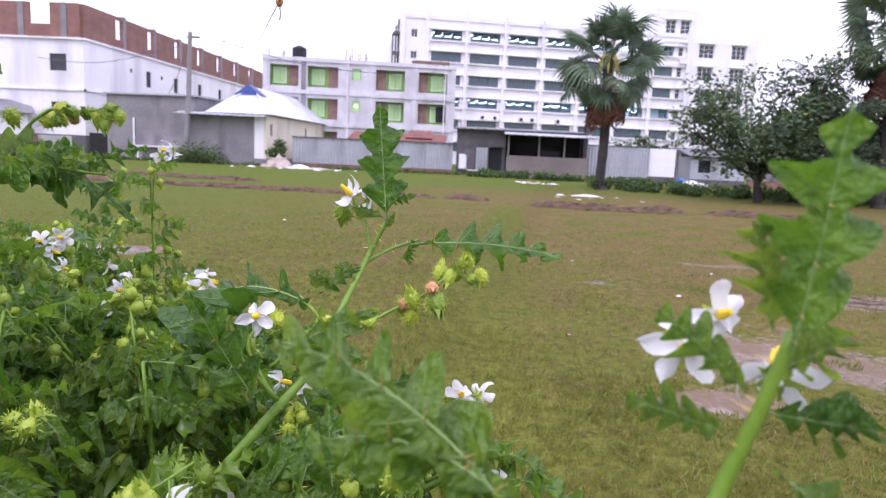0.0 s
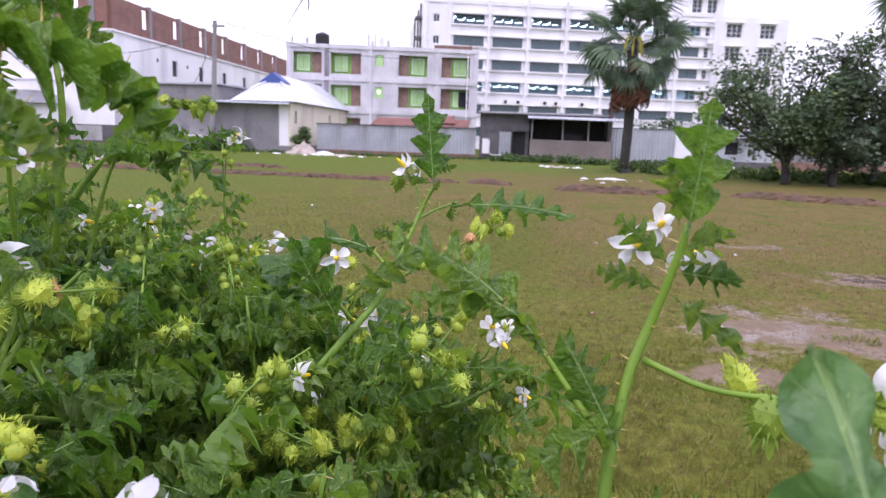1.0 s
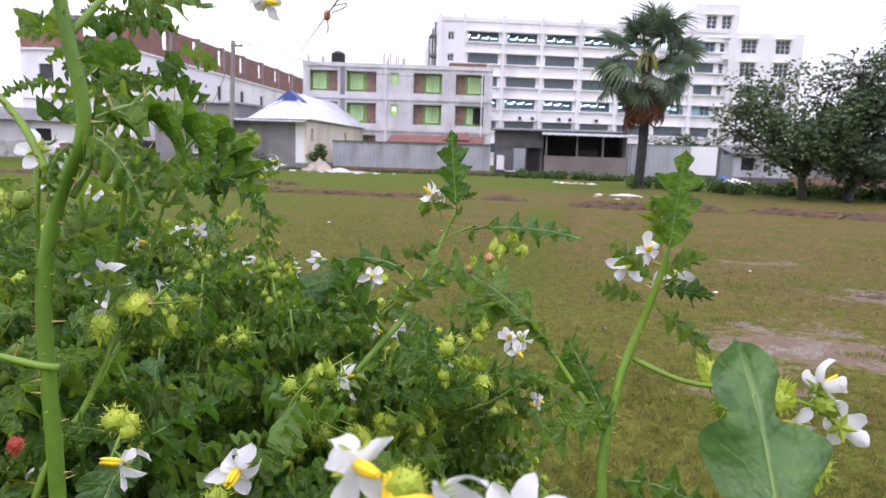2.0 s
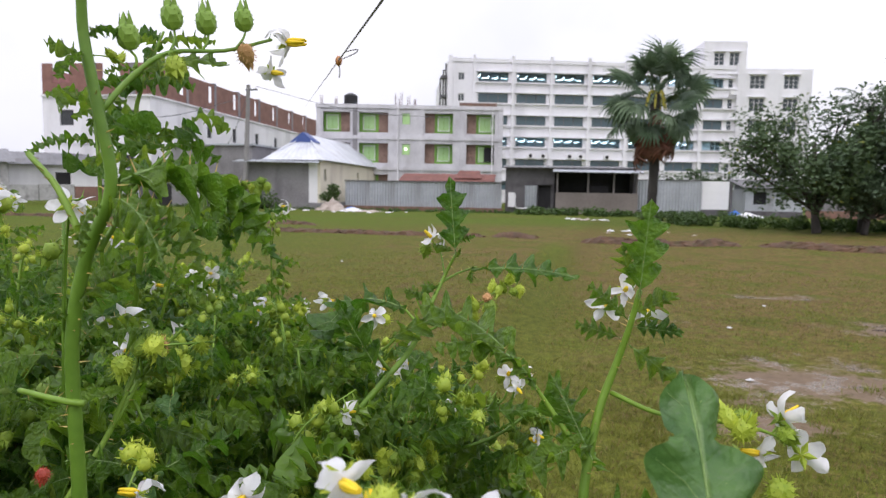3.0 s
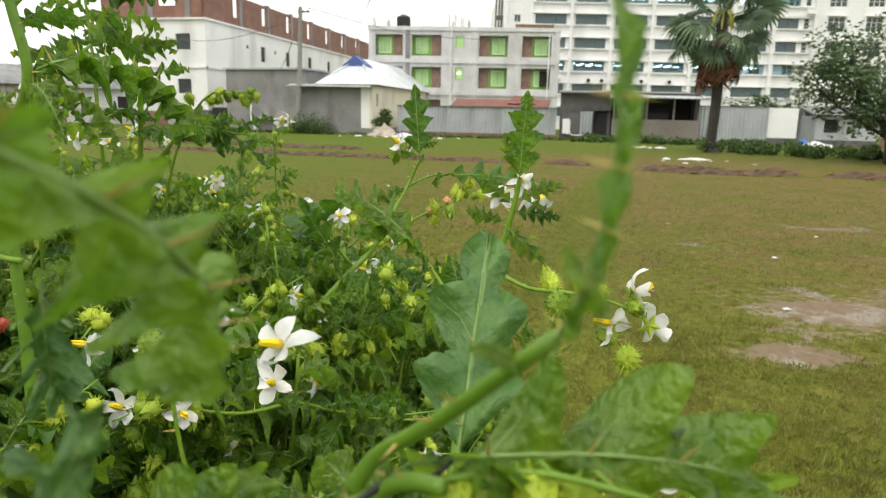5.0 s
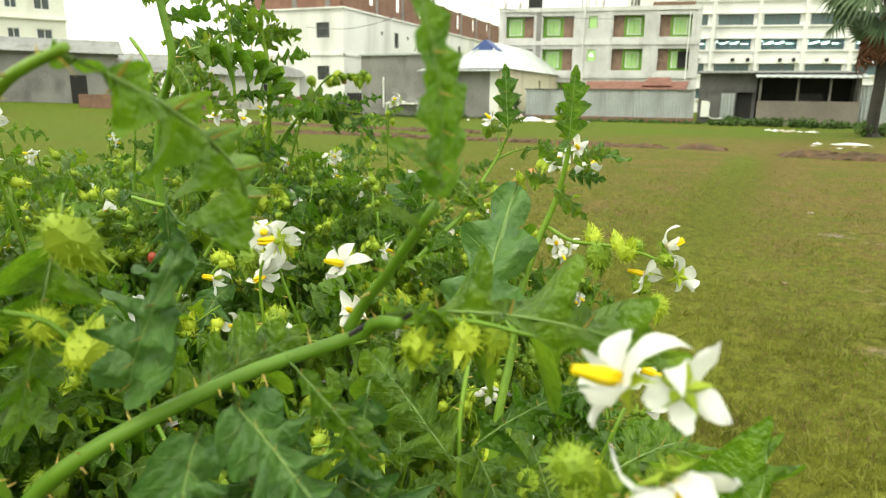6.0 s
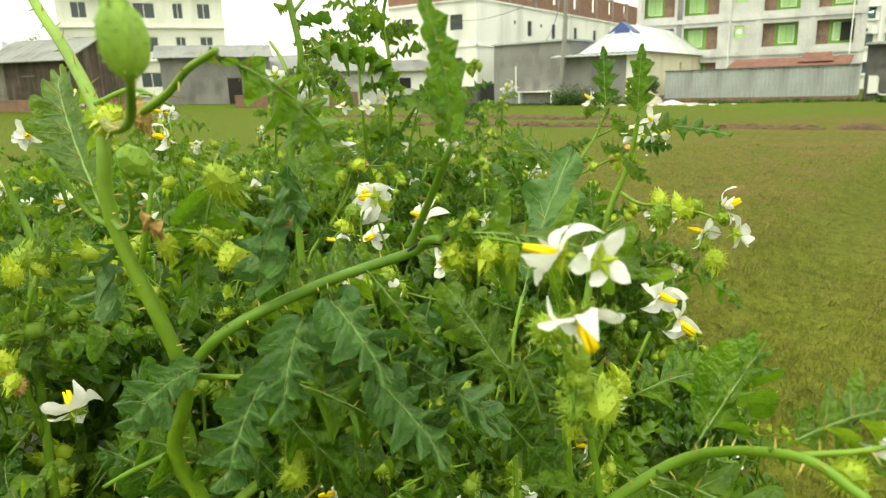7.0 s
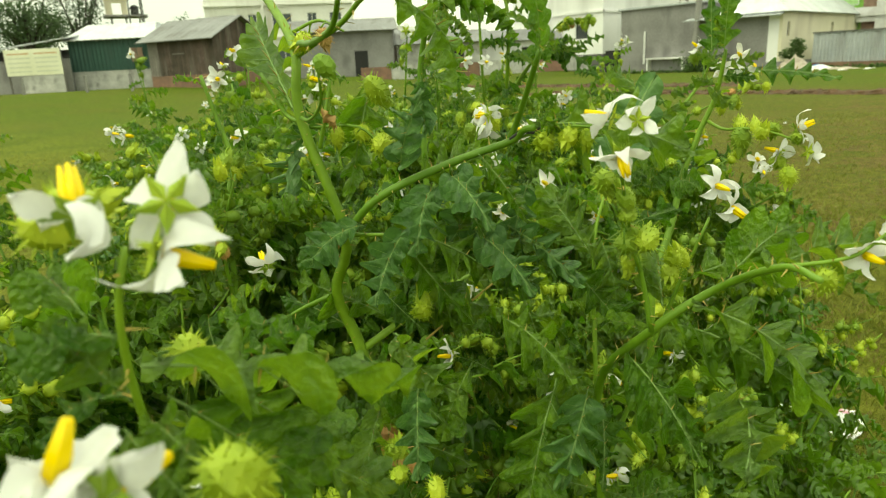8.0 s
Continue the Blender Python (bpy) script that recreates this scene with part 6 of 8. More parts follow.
def burr_mesh(seed, long=1.25, material=burr_green, fine=2, spines=84, bristle=1.0):
    """A bristly fruit in its calyx: ribbed body, sepal points, many spines; hangs along -z from the origin."""
    rng = random.Random(seed)
    bm = bmesh.new()
    R = 0.008
    bmesh.ops.create_icosphere(bm, subdivisions=fine, radius=R)
    for v in bm.verts:
        a = math.atan2(v.co.y, v.co.x)
        v.co *= 1 + 0.12 * math.cos(5 * a) * (1 - (v.co.z / R) ** 2)
        v.co.z = v.co.z * long - R * long
    for k in range(5):
        a = k * math.tau / 5
        o, s = Vector((math.cos(a), math.sin(a), 0)), Vector((-math.sin(a), math.cos(a), 0))
        z = Vector((0, 0, -R * long * 1.75))
        bm.faces.new([bm.verts.new(c) for c in (o * R * 0.55 + s * 0.003 + z, o * R * 0.55 - s * 0.003 + z, o * R * rng.uniform(0.1, 0.7) + z * 1.55)])
    for k in range(spines):
        t, a = math.acos(1 - 2 * (k + 0.5) / spines), k * 2.4
        d = Vector((math.sin(t) * math.cos(a), math.sin(t) * math.sin(a), math.cos(t)))
        b = Vector((d.x * R, d.y * R, d.z * R * long - R * long)) * 0.97
        e = d.orthogonal().normalized() * 0.0005
        f = d.cross(e)
        tip = b + (d + Vector((rng.uniform(-0.3, 0.3), rng.uniform(-0.3, 0.3), -0.2))) * rng.uniform(0.003, 0.0056) * bristle
        if fine == 1:
            bm.faces.new((bm.verts.new(b + e * 1.3), bm.verts.new(b - e * 1.3), bm.verts.new(tip)))
            continue
        r = [bm.verts.new(b + e), bm.verts.new(b - e * 0.5 + f * 0.87), bm.verts.new(b - e * 0.5 - f * 0.87)]
        w = bm.verts.new(tip)
        for j in range(3):
            bm.faces.new((r[j], r[(j + 1) % 3], w))
    me = bpy.data.meshes.new("burr")
    bm.to_mesh(me)
    bm.free()
    me.materials.append(material)
    return me


WILTED_LEAVES = [lobed_leaf(80 + k, 20, 1, 2.4, 0.6, 4, wide=(0.4, 0.5), least=0.3, tooth=0.1, ruffle=2.5) for k in range(2)]
for me in WILTED_LEAVES:
    me.materials[0] = wilted
COROLLAS = [corolla_mesh(k, s) for k, s in enumerate((0.1, -0.45, 0.55, -0.8, 0.25, -0.2, -0.6))]
ANTHERS = [anther_mesh(True), anther_mesh(False)]
CALYX = calyx_mesh()
BURRS = [burr_mesh(k, 1.15 + 0.2 * k) for k in range(3)]
SMALL_BURRS = [burr_mesh(10 + k, 1.15 + 0.2 * k, burr_green, 1, 46) for k in range(3)]
WILTED = burr_mesh(7, 1.3, wilted)
BERRY = burr_mesh(8, 1.1, berry_red)
BUD = burr_mesh(9, 1.3, bud_green, 2, 60, 0.35)
POD = burr_mesh(12, 1.7, bud_green, 3, 70, 0.3)


def flower(plant, at, way, size=1.0, kind=0):
    f = piece("flower", COROLLAS[(kind + len(plant.children)) % 7], plant, aim(at, way, (0.1, 0.2, 1), size) @ pose(0, 0, 0, 0, 90, 40 * kind))
    piece("anther_cone", ANTHERS[kind % 2], f)
    piece("calyx", CALYX, f)
    return f


def burr(plant, at, size=1.0, kind=0, way=(0, 0, 1), mesh=None):
    return piece("burr", mesh or BURRS[kind % 3], plant, aim(at, way, (1, 0.3, 0), size) @ pose(0, 0, 0, 0, 90, 50 * kind))


RAW = {}


def raw(me):
    """A mesh's points, corners, first corners and slots, as arrays."""
    if me.name not in RAW:
        v = np.empty(len(me.vertices) * 3, np.float32)
        me.vertices.foreach_get("co", v)
        c, s, k = (np.empty(n, np.int32) for n in (len(me.loops), len(me.polygons), len(me.polygons)))
        me.loops.foreach_get("vertex_index", c)
        me.polygons.foreach_get("loop_start", s)
        me.polygons.foreach_get("material_index", k)
        RAW[me.name] = v.reshape(-1, 3), c, s, k
    return RAW[me.name]


def merged(items, name, materials):
    """One mesh of many posed copies of small meshes."""
    points, corners, starts, slots, nv, nc = [], [], [], [], 0, 0
    for m, me in items:
        v, c, s, k = raw(me)
        a = np.array(m, np.float32)
        points.append(v @ a[:3, :3].T + a[:3, 3])
        corners.append(c + nv)
        starts.append(s + nc)
        slots.append(k)
        nv, nc = nv + len(v), nc + len(c)
    out = bpy.data.meshes.new(name)
    starts = np.concatenate(starts)
    out.vertices.add(nv)
    out.loops.add(nc)
    out.polygons.add(len(starts))
    out.vertices.foreach_set("co", np.concatenate(points).ravel())
    out.loops.foreach_set("vertex_index", np.concatenate(corners))
    out.polygons.foreach_set("loop_start", starts)
    for mt in materials:
        out.materials.append(mt)
    out.polygons.foreach_set("material_index", np.concatenate(slots))
    out.update(calc_edges=True)
    out.shade_smooth()
    return out


def prickles(line, radii, rng, gap=0.012, long=0.007):
    bm = bmesh.new()
    run = 0.0
    for k in range(len(line) - 1):
        a, b = line[k], line[k + 1]
        step = (b - a).length
        run += step
        d = (b - a).normalized() if step > 1e-6 else Vector((0, 0, 1))
        while run > gap:
            run -= gap
            p = a.lerp(b, rng.random())
            n = d.cross(Vector((rng.uniform(-1, 1), rng.uniform(-1, 1), rng.uniform(-1, 1)))).normalized()
            r = radii[k] * 0.9
            root, tip = p + n * r, p + n * (r + long * rng.uniform(0.5, 1.4)) + d * 0.001
            e = d * 0.0007
            f = n.cross(e)
            c = [bm.verts.new(root + e), bm.verts.new(root - e * 0.5 + f * 0.87), bm.verts.new(root - e * 0.5 - f * 0.87)]
            t = bm.verts.new(tip)
            for j in range(3):
                bm.faces.new((c[j], c[(j + 1) % 3], t))
    return bm


def stem(plant, points, r0, r1, steps=5, sides=8, gap=0.012, seed=0, name="stem"):
    """A tapered prickly stem through the points (in the plant's own frame); returns its line."""
    line = bend(points, steps)
    radii = [r0 + (r1 - r0) * i / (len(line) - 1) for i in range(len(line))]
    tubes = [tube(line, radii, sides)]
    s = piece(name, joined(tubes, name, stem_green), plant)
    if gap:
        cover = piece("prickle", joined([prickles(line, radii, random.Random(seed + len(line)), gap)], "prickle", prickle_gold, False), s)
        cover["kind"] = "stuff"
    return line


def leaf(plant, base, tip, up=(0, 0, 1), kind=1, fine=True, stretch=1.0):
    """A leaf from base to tip; up is the side that its upper face is turned to."""
    base, tip = Vector(base), Vector(tip)
    chord = (tip - base).length
    meshes = FINE_LEAVES if fine else PLAIN_LEAVES
    return piece("leaf", meshes[kind % len(meshes)], plant, aim(base, tip - base, up, chord * stretch))


def wilted_leaf(plant, at, tip, kind=0):
    at, tip = Vector(at), Vector(tip)
    return piece("wilted_leaf", WILTED_LEAVES[kind % 2], plant, aim(at, tip - at, (0.4, -0.7, 0.5), (tip - at).length), "curled orange-brown withered leaf")


def dress(plant, points, count, size, seed, fine=True):
    """Leaves set spirally round a line, long ones below, short ones at its tip."""
    rng = random.Random(seed)
    line = bend(points, 8)
    turn = rng.uniform(0, 6.28)
    for k in range(count):
        u = 0.12 + 0.88 * (k + rng.random()) / count
        at = line[min(len(line) - 1, int(u * (len(line) - 1)))]
        turn += 2.4 + rng.uniform(-0.4, 0.4)
        way = Vector((math.cos(turn), math.sin(turn), rng.uniform(-0.25, 0.75)))
        long = size * rng.uniform(0.7, 1.25) * (1.1 - 0.45 * u)
        tip = at + way.normalized() * long
        if lane_distance(tip.x, tip.y) < 0.07 and tip.z > 1.2:
            continue
        leaf(plant, at, tip, (rng.uniform(-0.5, 0.5), rng.uniform(-0.7, 0.3), 1), rng.choice((0, 1, 2, 2, 3, 3, 7)), fine, 1.12)


def raceme(plant, points, items, seed=0, r=0.0016, single=True):
    """A flowering stalk: items are strings of b (burr), f (flower), w (wilted), strung along the last two thirds."""
    rng = random.Random(seed)
    line = bend(points, 4)
    radii = [r * (1 - 0.4 * i / (len(line) - 1)) for i in range(len(line))]
    tubes, cluster = [tube(line, radii, 6), prickles(line, radii, rng, 0.02)], []
    for k, c in enumerate(items):
        i = int((0.3 + 0.7 * (k + 0.5) / len(items)) * (len(line) - 1))
        p = line[min(i, len(line) - 1)]
        out = Vector((rng.uniform(-1, 1), rng.uniform(-1, 1), rng.uniform(-0.6, 0.5))).normalized()
        end = p + out * rng.uniform(0.008, 0.014) + Vector((0, 0, -0.004))
        if c in "bw" and not single:
            cluster.append((aim(end, (-out.x * 0.5, -out.y * 0.5, 1), (1, 0.3, 0), rng.uniform(0.8, 1.2)) @ pose(0, 0, 0, 0, 90, 50 * k), SMALL_BURRS[k % 3]))
        elif c == "b":
            burr(plant, end, rng.uniform(0.75, 1.1), k + seed, (-out.x * 0.5, -out.y * 0.5, 1))
        elif c == "w":
            burr(plant, end, 0.8, k, (-out.x * 0.5, -out.y * 0.5, 1), WILTED)
        else:
            face = Vector((out.x + 0.35, out.y - 0.8, 0.15 + 0.3 * rng.random()))
            end += face.normalized() * 0.006
            flower(plant, end, face, rng.uniform(0.85, 1.1), k + seed)
        tubes.append(tube([p, p.lerp(end, 0.6) + Vector((0, 0, 0.003)), end], 0.0008, 5))
    stalk = joined(tubes, "flower_stalk", stem_green)
    if cluster:
        stalk.polygons.foreach_set("material_index", [1] * len(stalk.polygons))
        piece("burr_spray", merged([*cluster, (Matrix(), stalk)], "burr_spray", [burr_green, stem_green]), plant)["kind"] = "stuff"
    else:
        piece("flower_stalk", stalk, plant)
    return line

# ---- the plants nearest to the path ----
shoot_plant = rooted(-0.25, 0.32, "tall prickly nightshade with an upright lobed top leaf")
stem(shoot_plant, [(-0.250, 0.320, -0.010), (-0.230, 0.320, 0.600), (-0.239, 0.310, 0.979), (-0.152, 0.366, 1.087), (-0.102, 0.398, 1.149), (-0.066, 0.436, 1.194), (-0.045, 0.475, 1.250), (-0.030, 0.501, 1.286), (-0.012, 0.497, 1.323)], 0.0075, 0.0022, gap=0.01)
leaf(shoot_plant, (-0.011, 0.497, 1.320), (-0.023, 0.504, 1.441), (0, -1, 0.3), 5, stretch=1.0)
leaf(shoot_plant, (-0.012, 0.500, 1.343), (0.017, 0.493, 1.353), (0, -1, 0.3), 1, stretch=1.0)
leaf(shoot_plant, (-0.013, 0.498, 1.328), (-0.051, 0.508, 1.340), (0, -1, 0.3), 1, stretch=1.0)
leaf(shoot_plant, (-0.013, 0.496, 1.317), (-0.002, 0.489, 1.335), (0, -1, 0.3), 0, stretch=1.0)
stem(shoot_plant, [(-0.037, 0.505, 1.277), (-0.010, 0.523, 1.292), (0.018, 0.541, 1.301)], 0.0022, 0.0014, gap=0.012)
leaf(shoot_plant, (0.010, 0.535, 1.297), (0.176, 0.602, 1.294), (0, -0.75, 0.7), 8, stretch=1.08)
leaf(shoot_plant, (0.012, 0.535, 1.299), (0.011, 0.512, 1.281), (0, -1, 0.3), 1, stretch=1.0)
raceme(shoot_plant, [(-0.045, 0.450, 1.214), (-0.002, 0.470, 1.238), (0.028, 0.479, 1.253), (0.057, 0.503, 1.275), (0.069, 0.505, 1.283)], "bbwbbbwbbbbb", 3, 0.002)
burr(shoot_plant, (0.021, 0.471, 1.240), 1.05, 1)
burr(shoot_plant, (-0.018, 0.453, 1.227), 1.05, 2)
burr(shoot_plant, (0.086, 0.510, 1.279), 0.9, 0)
stem(shoot_plant, [(-0.028, 0.506, 1.286), (-0.035, 0.516, 1.317), (-0.042, 0.528, 1.336)], 0.0014, 0.001, gap=0.012)
flower(shoot_plant, (-0.054, 0.529, 1.347), (-0.5, -0.5, 0.6), 1.05, 0)
flower(shoot_plant, (-0.034, 0.530, 1.345), (0.4, -0.4, 0.3), 1.0, 1)
burr(shoot_plant, (-0.060, 0.527, 1.335), 1.2, 1)
stem(shoot_plant, [(-0.057, 0.455, 1.217), (-0.081, 0.462, 1.242), (-0.110, 0.474, 1.261)], 0.0024, 0.0014, gap=0.012)
leaf(shoot_plant, (-0.081, 0.462, 1.242), (-0.258, 0.524, 1.228), (0.1, -0.5, 1), 4, stretch=1.15)
leaf(shoot_plant, (-0.073, 0.474, 1.251), (-0.034, 0.490, 1.280), (0, -1, 0.3), 2, stretch=1.0)
leaf(shoot_plant, (-0.054, 0.476, 1.261), (-0.093, 0.496, 1.269), (0, -1, 0.3), 1, stretch=1.0)
leaf(shoot_plant, (-0.041, 0.499, 1.272), (-0.069, 0.518, 1.273), (0, -1, 0.3), 2, stretch=1.0)
stem(shoot_plant, [(-0.093, 0.401, 1.167), (-0.119, 0.385, 1.207), (-0.131, 0.378, 1.229)], 0.0026, 0.0016, gap=0.012)
leaf(shoot_plant, (-0.102, 0.380, 1.169), (-0.156, 0.362, 1.268), (0, -1, 0.3), 0, stretch=1.05)
stem(shoot_plant, [(-0.109, 0.433, 1.187), (-0.091, 0.436, 1.204), (-0.083, 0.439, 1.217)], 0.002, 0.0015, gap=0.012)
leaf(shoot_plant, (-0.096, 0.426, 1.206), (-0.013, 0.416, 1.251), (0, -1, 0.3), 2, stretch=1.1)
stem(shoot_plant, [(-0.101, 0.410, 1.168), (-0.124, 0.415, 1.208), (-0.121, 0.420, 1.226)], 0.002, 0.0012, gap=0.012)
flower(shoot_plant, (-0.118, 0.420, 1.240), (0.1, -1, 0.15), 1.1, 0)
burr(shoot_plant, (-0.105, 0.439, 1.227), 0.95, 2)
flower(shoot_plant, (-0.098, 0.536, 1.127), (-0.5, -0.8, 0.2), 1.0, 1)
flower(shoot_plant, (-0.092, 0.548, 1.138), (0.3, -0.6, 0.6), 1.0, 2)
flower(shoot_plant, (-0.141, 0.574, 1.121), (-0.3,-0.9, 0.2), 0.9, 3)
stem(shoot_plant, [(-0.030, 0.540, -0.010), (-0.025, 0.534, 0.600), (-0.051, 0.519, 0.866), (-0.042, 0.542, 1.014), (-0.039, 0.550, 1.065), (-0.037, 0.556, 1.104), (-0.035, 0.558, 1.123)], 0.004, 0.0015, gap=0.012)
raceme(shoot_plant, [(-0.037, 0.554, 1.091), (-0.053, 0.566, 1.112), (-0.045, 0.579, 1.126)], "bbfbb", 5)
leaf(shoot_plant, (-0.035, 0.557, 1.117), (0.042, 0.564, 1.143), (0, -0.6, 1), 2, stretch=1.1)
leaf(shoot_plant, (-0.041, 0.555, 1.104), (-0.064, 0.538, 1.129), (0, -1, 0.3), 1, stretch=1.0)
stem(shoot_plant, [(-0.034, 0.527, 1.043), (0.010, 0.523, 1.074), (0.058, 0.536, 1.084), (0.073, 0.540, 1.107)], 0.003, 0.0014, gap=0.012)
flower(shoot_plant, (0.072, 0.543, 1.129), (-0.5, -0.6, 0.5), 1.1, 1)
flower(shoot_plant, (0.093, 0.554, 1.126), (0.6, -0.4, 0.4), 1.05, 2)
flower(shoot_plant, (0.087, 0.531, 1.111), (0.4, -0.8, -0.2), 1.0, 0)
burr(shoot_plant, (0.062, 0.543, 1.128), 0.9, 1)
leaf(shoot_plant, (-0.001, 0.512, 1.072), (0.116, 0.500, 1.095), (0, -0.7, 0.8), 1, stretch=1.05)
leaf(shoot_plant, (-0.008, 0.512, 1.078), (0.007, 0.449, 1.054), (0, -1, 0.3), 2, stretch=1.0)
leaf(shoot_plant, (-0.034, 0.526, 1.040), (-0.111, 0.443, 1.049), (0, -0.25, 1), 2, stretch=1.0)
leaf(shoot_plant, (0.104, 0.555, 1.059), (0.189, 0.556, 1.040), (0, -0.6, 1), 3, stretch=1.15)
leaf(shoot_plant, (0.093, 0.550, 1.026), (0.245, 0.563, 1.008), (0, -0.5, 1), 3, stretch=1.1)
stem(shoot_plant, [(0.005, 0.524, 1.013), (0.054, 0.538, 1.029), (0.104, 0.555, 1.062), (0.116, 0.557, 1.072)], 0.003, 0.0016, gap=0.012)
raceme(shoot_plant, [(0.086, 0.549, 1.026), (0.118, 0.553, 1.040), (0.131, 0.566, 1.055)], "bbfbb", 8)
raceme(shoot_plant, [(-0.041, 0.299, 1.092), (-0.081, 0.294, 1.070), (-0.141, 0.310, 1.081)], "bbbbbbb", 9)
raceme(shoot_plant, [(-0.071, 0.245, 1.079), (-0.109, 0.243, 1.091), (-0.171, 0.269, 1.103)], "bbbbbbbb", 10)
raceme(shoot_plant, [(-0.043, 0.317, 1.063), (-0.104, 0.333, 1.074), (-0.168, 0.349, 1.094)], "bbbbbbbb", 51)
raceme(shoot_plant, [(-0.067, 0.293, 1.043), (-0.040, 0.298, 1.078), (-0.079, 0.317, 1.097)], "bbbbbbb", 52)
raceme(shoot_plant, [(-0.129, 0.268, 1.058), (-0.157, 0.268, 1.083), (-0.204, 0.284, 1.081)], "bbbbbbbb", 53)
raceme(shoot_plant, [(-0.003, 0.338, 1.041), (-0.034, 0.350, 1.086), (-0.066, 0.360, 1.111)], "bbbbb", 54)
arching_plant = rooted(-0.68, 0.6, "prickly nightshade with an arching branch of green burrs")
stem(arching_plant, [(-0.68, 0.6, -0.01), (-0.66, 0.62, 0.4), (-0.64, 0.6, 1.0), (-0.6, 0.62, 1.24), (-0.53, 0.66, 1.36)], 0.0065, 0.003)
raceme(arching_plant, [(-0.6, 0.62, 1.24), (-0.499, 0.682, 1.413), (-0.421, 0.667, 1.426), (-0.372, 0.658, 1.435)], "bbbbbwbbwbbb", 13, 0.0026)
burr(arching_plant, (-0.388, 0.660, 1.433), 1.1, 0)
burr(arching_plant, (-0.525, 0.673, 1.425), 1.2, 1)
burr(arching_plant, (-0.484, 0.683, 1.413), 1.5, 2)
burr(arching_plant, (-0.373, 0.660, 1.431), 0.95, 0)
leaf(arching_plant, (-0.476, 0.614, 1.353), (-0.330, 0.617, 1.333), (0, -0.5, 1), 3, stretch=1.15)
leaf(arching_plant, (-0.483, 0.615, 1.360), (-0.396, 0.670, 1.370), (0, -0.25, 1), 1, stretch=1.0)
leaf(arching_plant, (-0.455, 0.612, 1.334), (-0.454, 0.564, 1.349), (0, -0.25, 1), 2, stretch=1.0)
leaf(arching_plant, (-0.504, 0.666, 1.372), (-0.407, 0.614, 1.336), (0, -0.25, 1), 4, stretch=1.0)
leaf(arching_plant, (-0.558, 0.543, 1.487), (-0.470, 0.554, 1.516), (0, -1, 0.3), 1, stretch=1.0)
leaf(arching_plant, (-0.570, 0.549, 1.558), (-0.632, 0.491, 1.532), (0, -0.25, 1), 2, stretch=1.0)
leaf(arching_plant, (-0.553, 0.555, 1.603), (-0.403, 0.573, 1.652), (0, -1, 0.3), 3, stretch=1.0)
leaf(arching_plant, (-0.544, 0.554, 1.586), (-0.430, 0.514, 1.588), (0, -0.25, 1), 2, stretch=1.0)
stem(arching_plant, [(-0.62, 0.61, 1.1), (-0.533, 0.537, 1.399), (-0.555, 0.548, 1.532), (-0.532, 0.559, 1.622), (-0.517, 0.575, 1.678)], 0.0055, 0.002)
flower(arching_plant, (-0.578, 0.427, 1.345), (0.2, -0.9, 0.1), 1.1, 0)
flower(arching_plant, (-0.544, 0.460, 1.340), (-0.3, -0.9, 0.1), 1.1, 2)
raceme(arching_plant, [(-0.540, 0.555, 1.595), (-0.584, 0.544, 1.627), (-0.626, 0.531, 1.633)], "bbbb", 17)
dress(arching_plant, [(-0.62, 0.61, 1.1), (-0.533, 0.537, 1.399), (-0.555, 0.548, 1.532), (-0.532, 0.559, 1.622), (-0.517, 0.575, 1.678)], 16, 0.1, 63)
stem(arching_plant, [(-0.66, 0.6, 1.0), (-0.576, 0.481, 1.381), (-0.588, 0.492, 1.508), (-0.605, 0.502, 1.626)], 0.004, 0.0018)
dress(arching_plant, [(-0.66, 0.6, 1.0), (-0.576, 0.481, 1.381), (-0.588, 0.492, 1.508), (-0.605, 0.502, 1.626)], 13, 0.095, 64)
stem(arching_plant, [(-0.6, 0.61, 1.0), (-0.499, 0.583, 1.316), (-0.444, 0.591, 1.355), (-0.368, 0.618, 1.351)], 0.003, 0.0015)
dress(arching_plant, [(-0.6, 0.61, 1.0), (-0.499, 0.583, 1.316), (-0.444, 0.591, 1.355), (-0.368, 0.618, 1.351)], 12, 0.105, 65)
flower(arching_plant, (-0.580, 0.860, 1.233), (0.2, -0.9, 0.2), 1.15, 0)
flower(arching_plant, (-0.622, 0.866, 1.225), (-0.3, -0.9, 0.2), 1.1, 1)
flower(arching_plant, (-0.590, 0.847, 1.213), (0.0, -0.8, -0.3), 1.0, 2)
raceme(arching_plant, [(-0.455, 0.772, 1.148), (-0.423, 0.778, 1.182), (-0.379, 0.783, 1.194)], "bfbfbb", 18)
flower(arching_plant, (-0.258, 0.645, 1.221), (0.4, -0.8, 0.1), 1.1, 3)
tall_plant = rooted(-0.27, -0.03, "tall thick-stemmed prickly nightshade with buds and flowers")
stem(tall_plant, [(-0.270, -0.030, -0.010), (-0.229, -0.048, 0.600), (-0.218, -0.077, 1.058), (-0.219, -0.078, 1.208), (-0.220, -0.079, 1.309), (-0.205, -0.082, 1.371), (-0.183, -0.086, 1.417), (-0.187, -0.091, 1.466), (-0.195, -0.092, 1.514), (-0.194, -0.095, 1.542)], 0.006, 0.0032, gap=0.012)
raceme(tall_plant, [(-0.187, -0.091, 1.466), (-0.176, -0.067, 1.495), (-0.163, -0.044, 1.514), (-0.142, -0.001, 1.524), (-0.126, 0.053, 1.544)], "bw", 21, 0.0022)
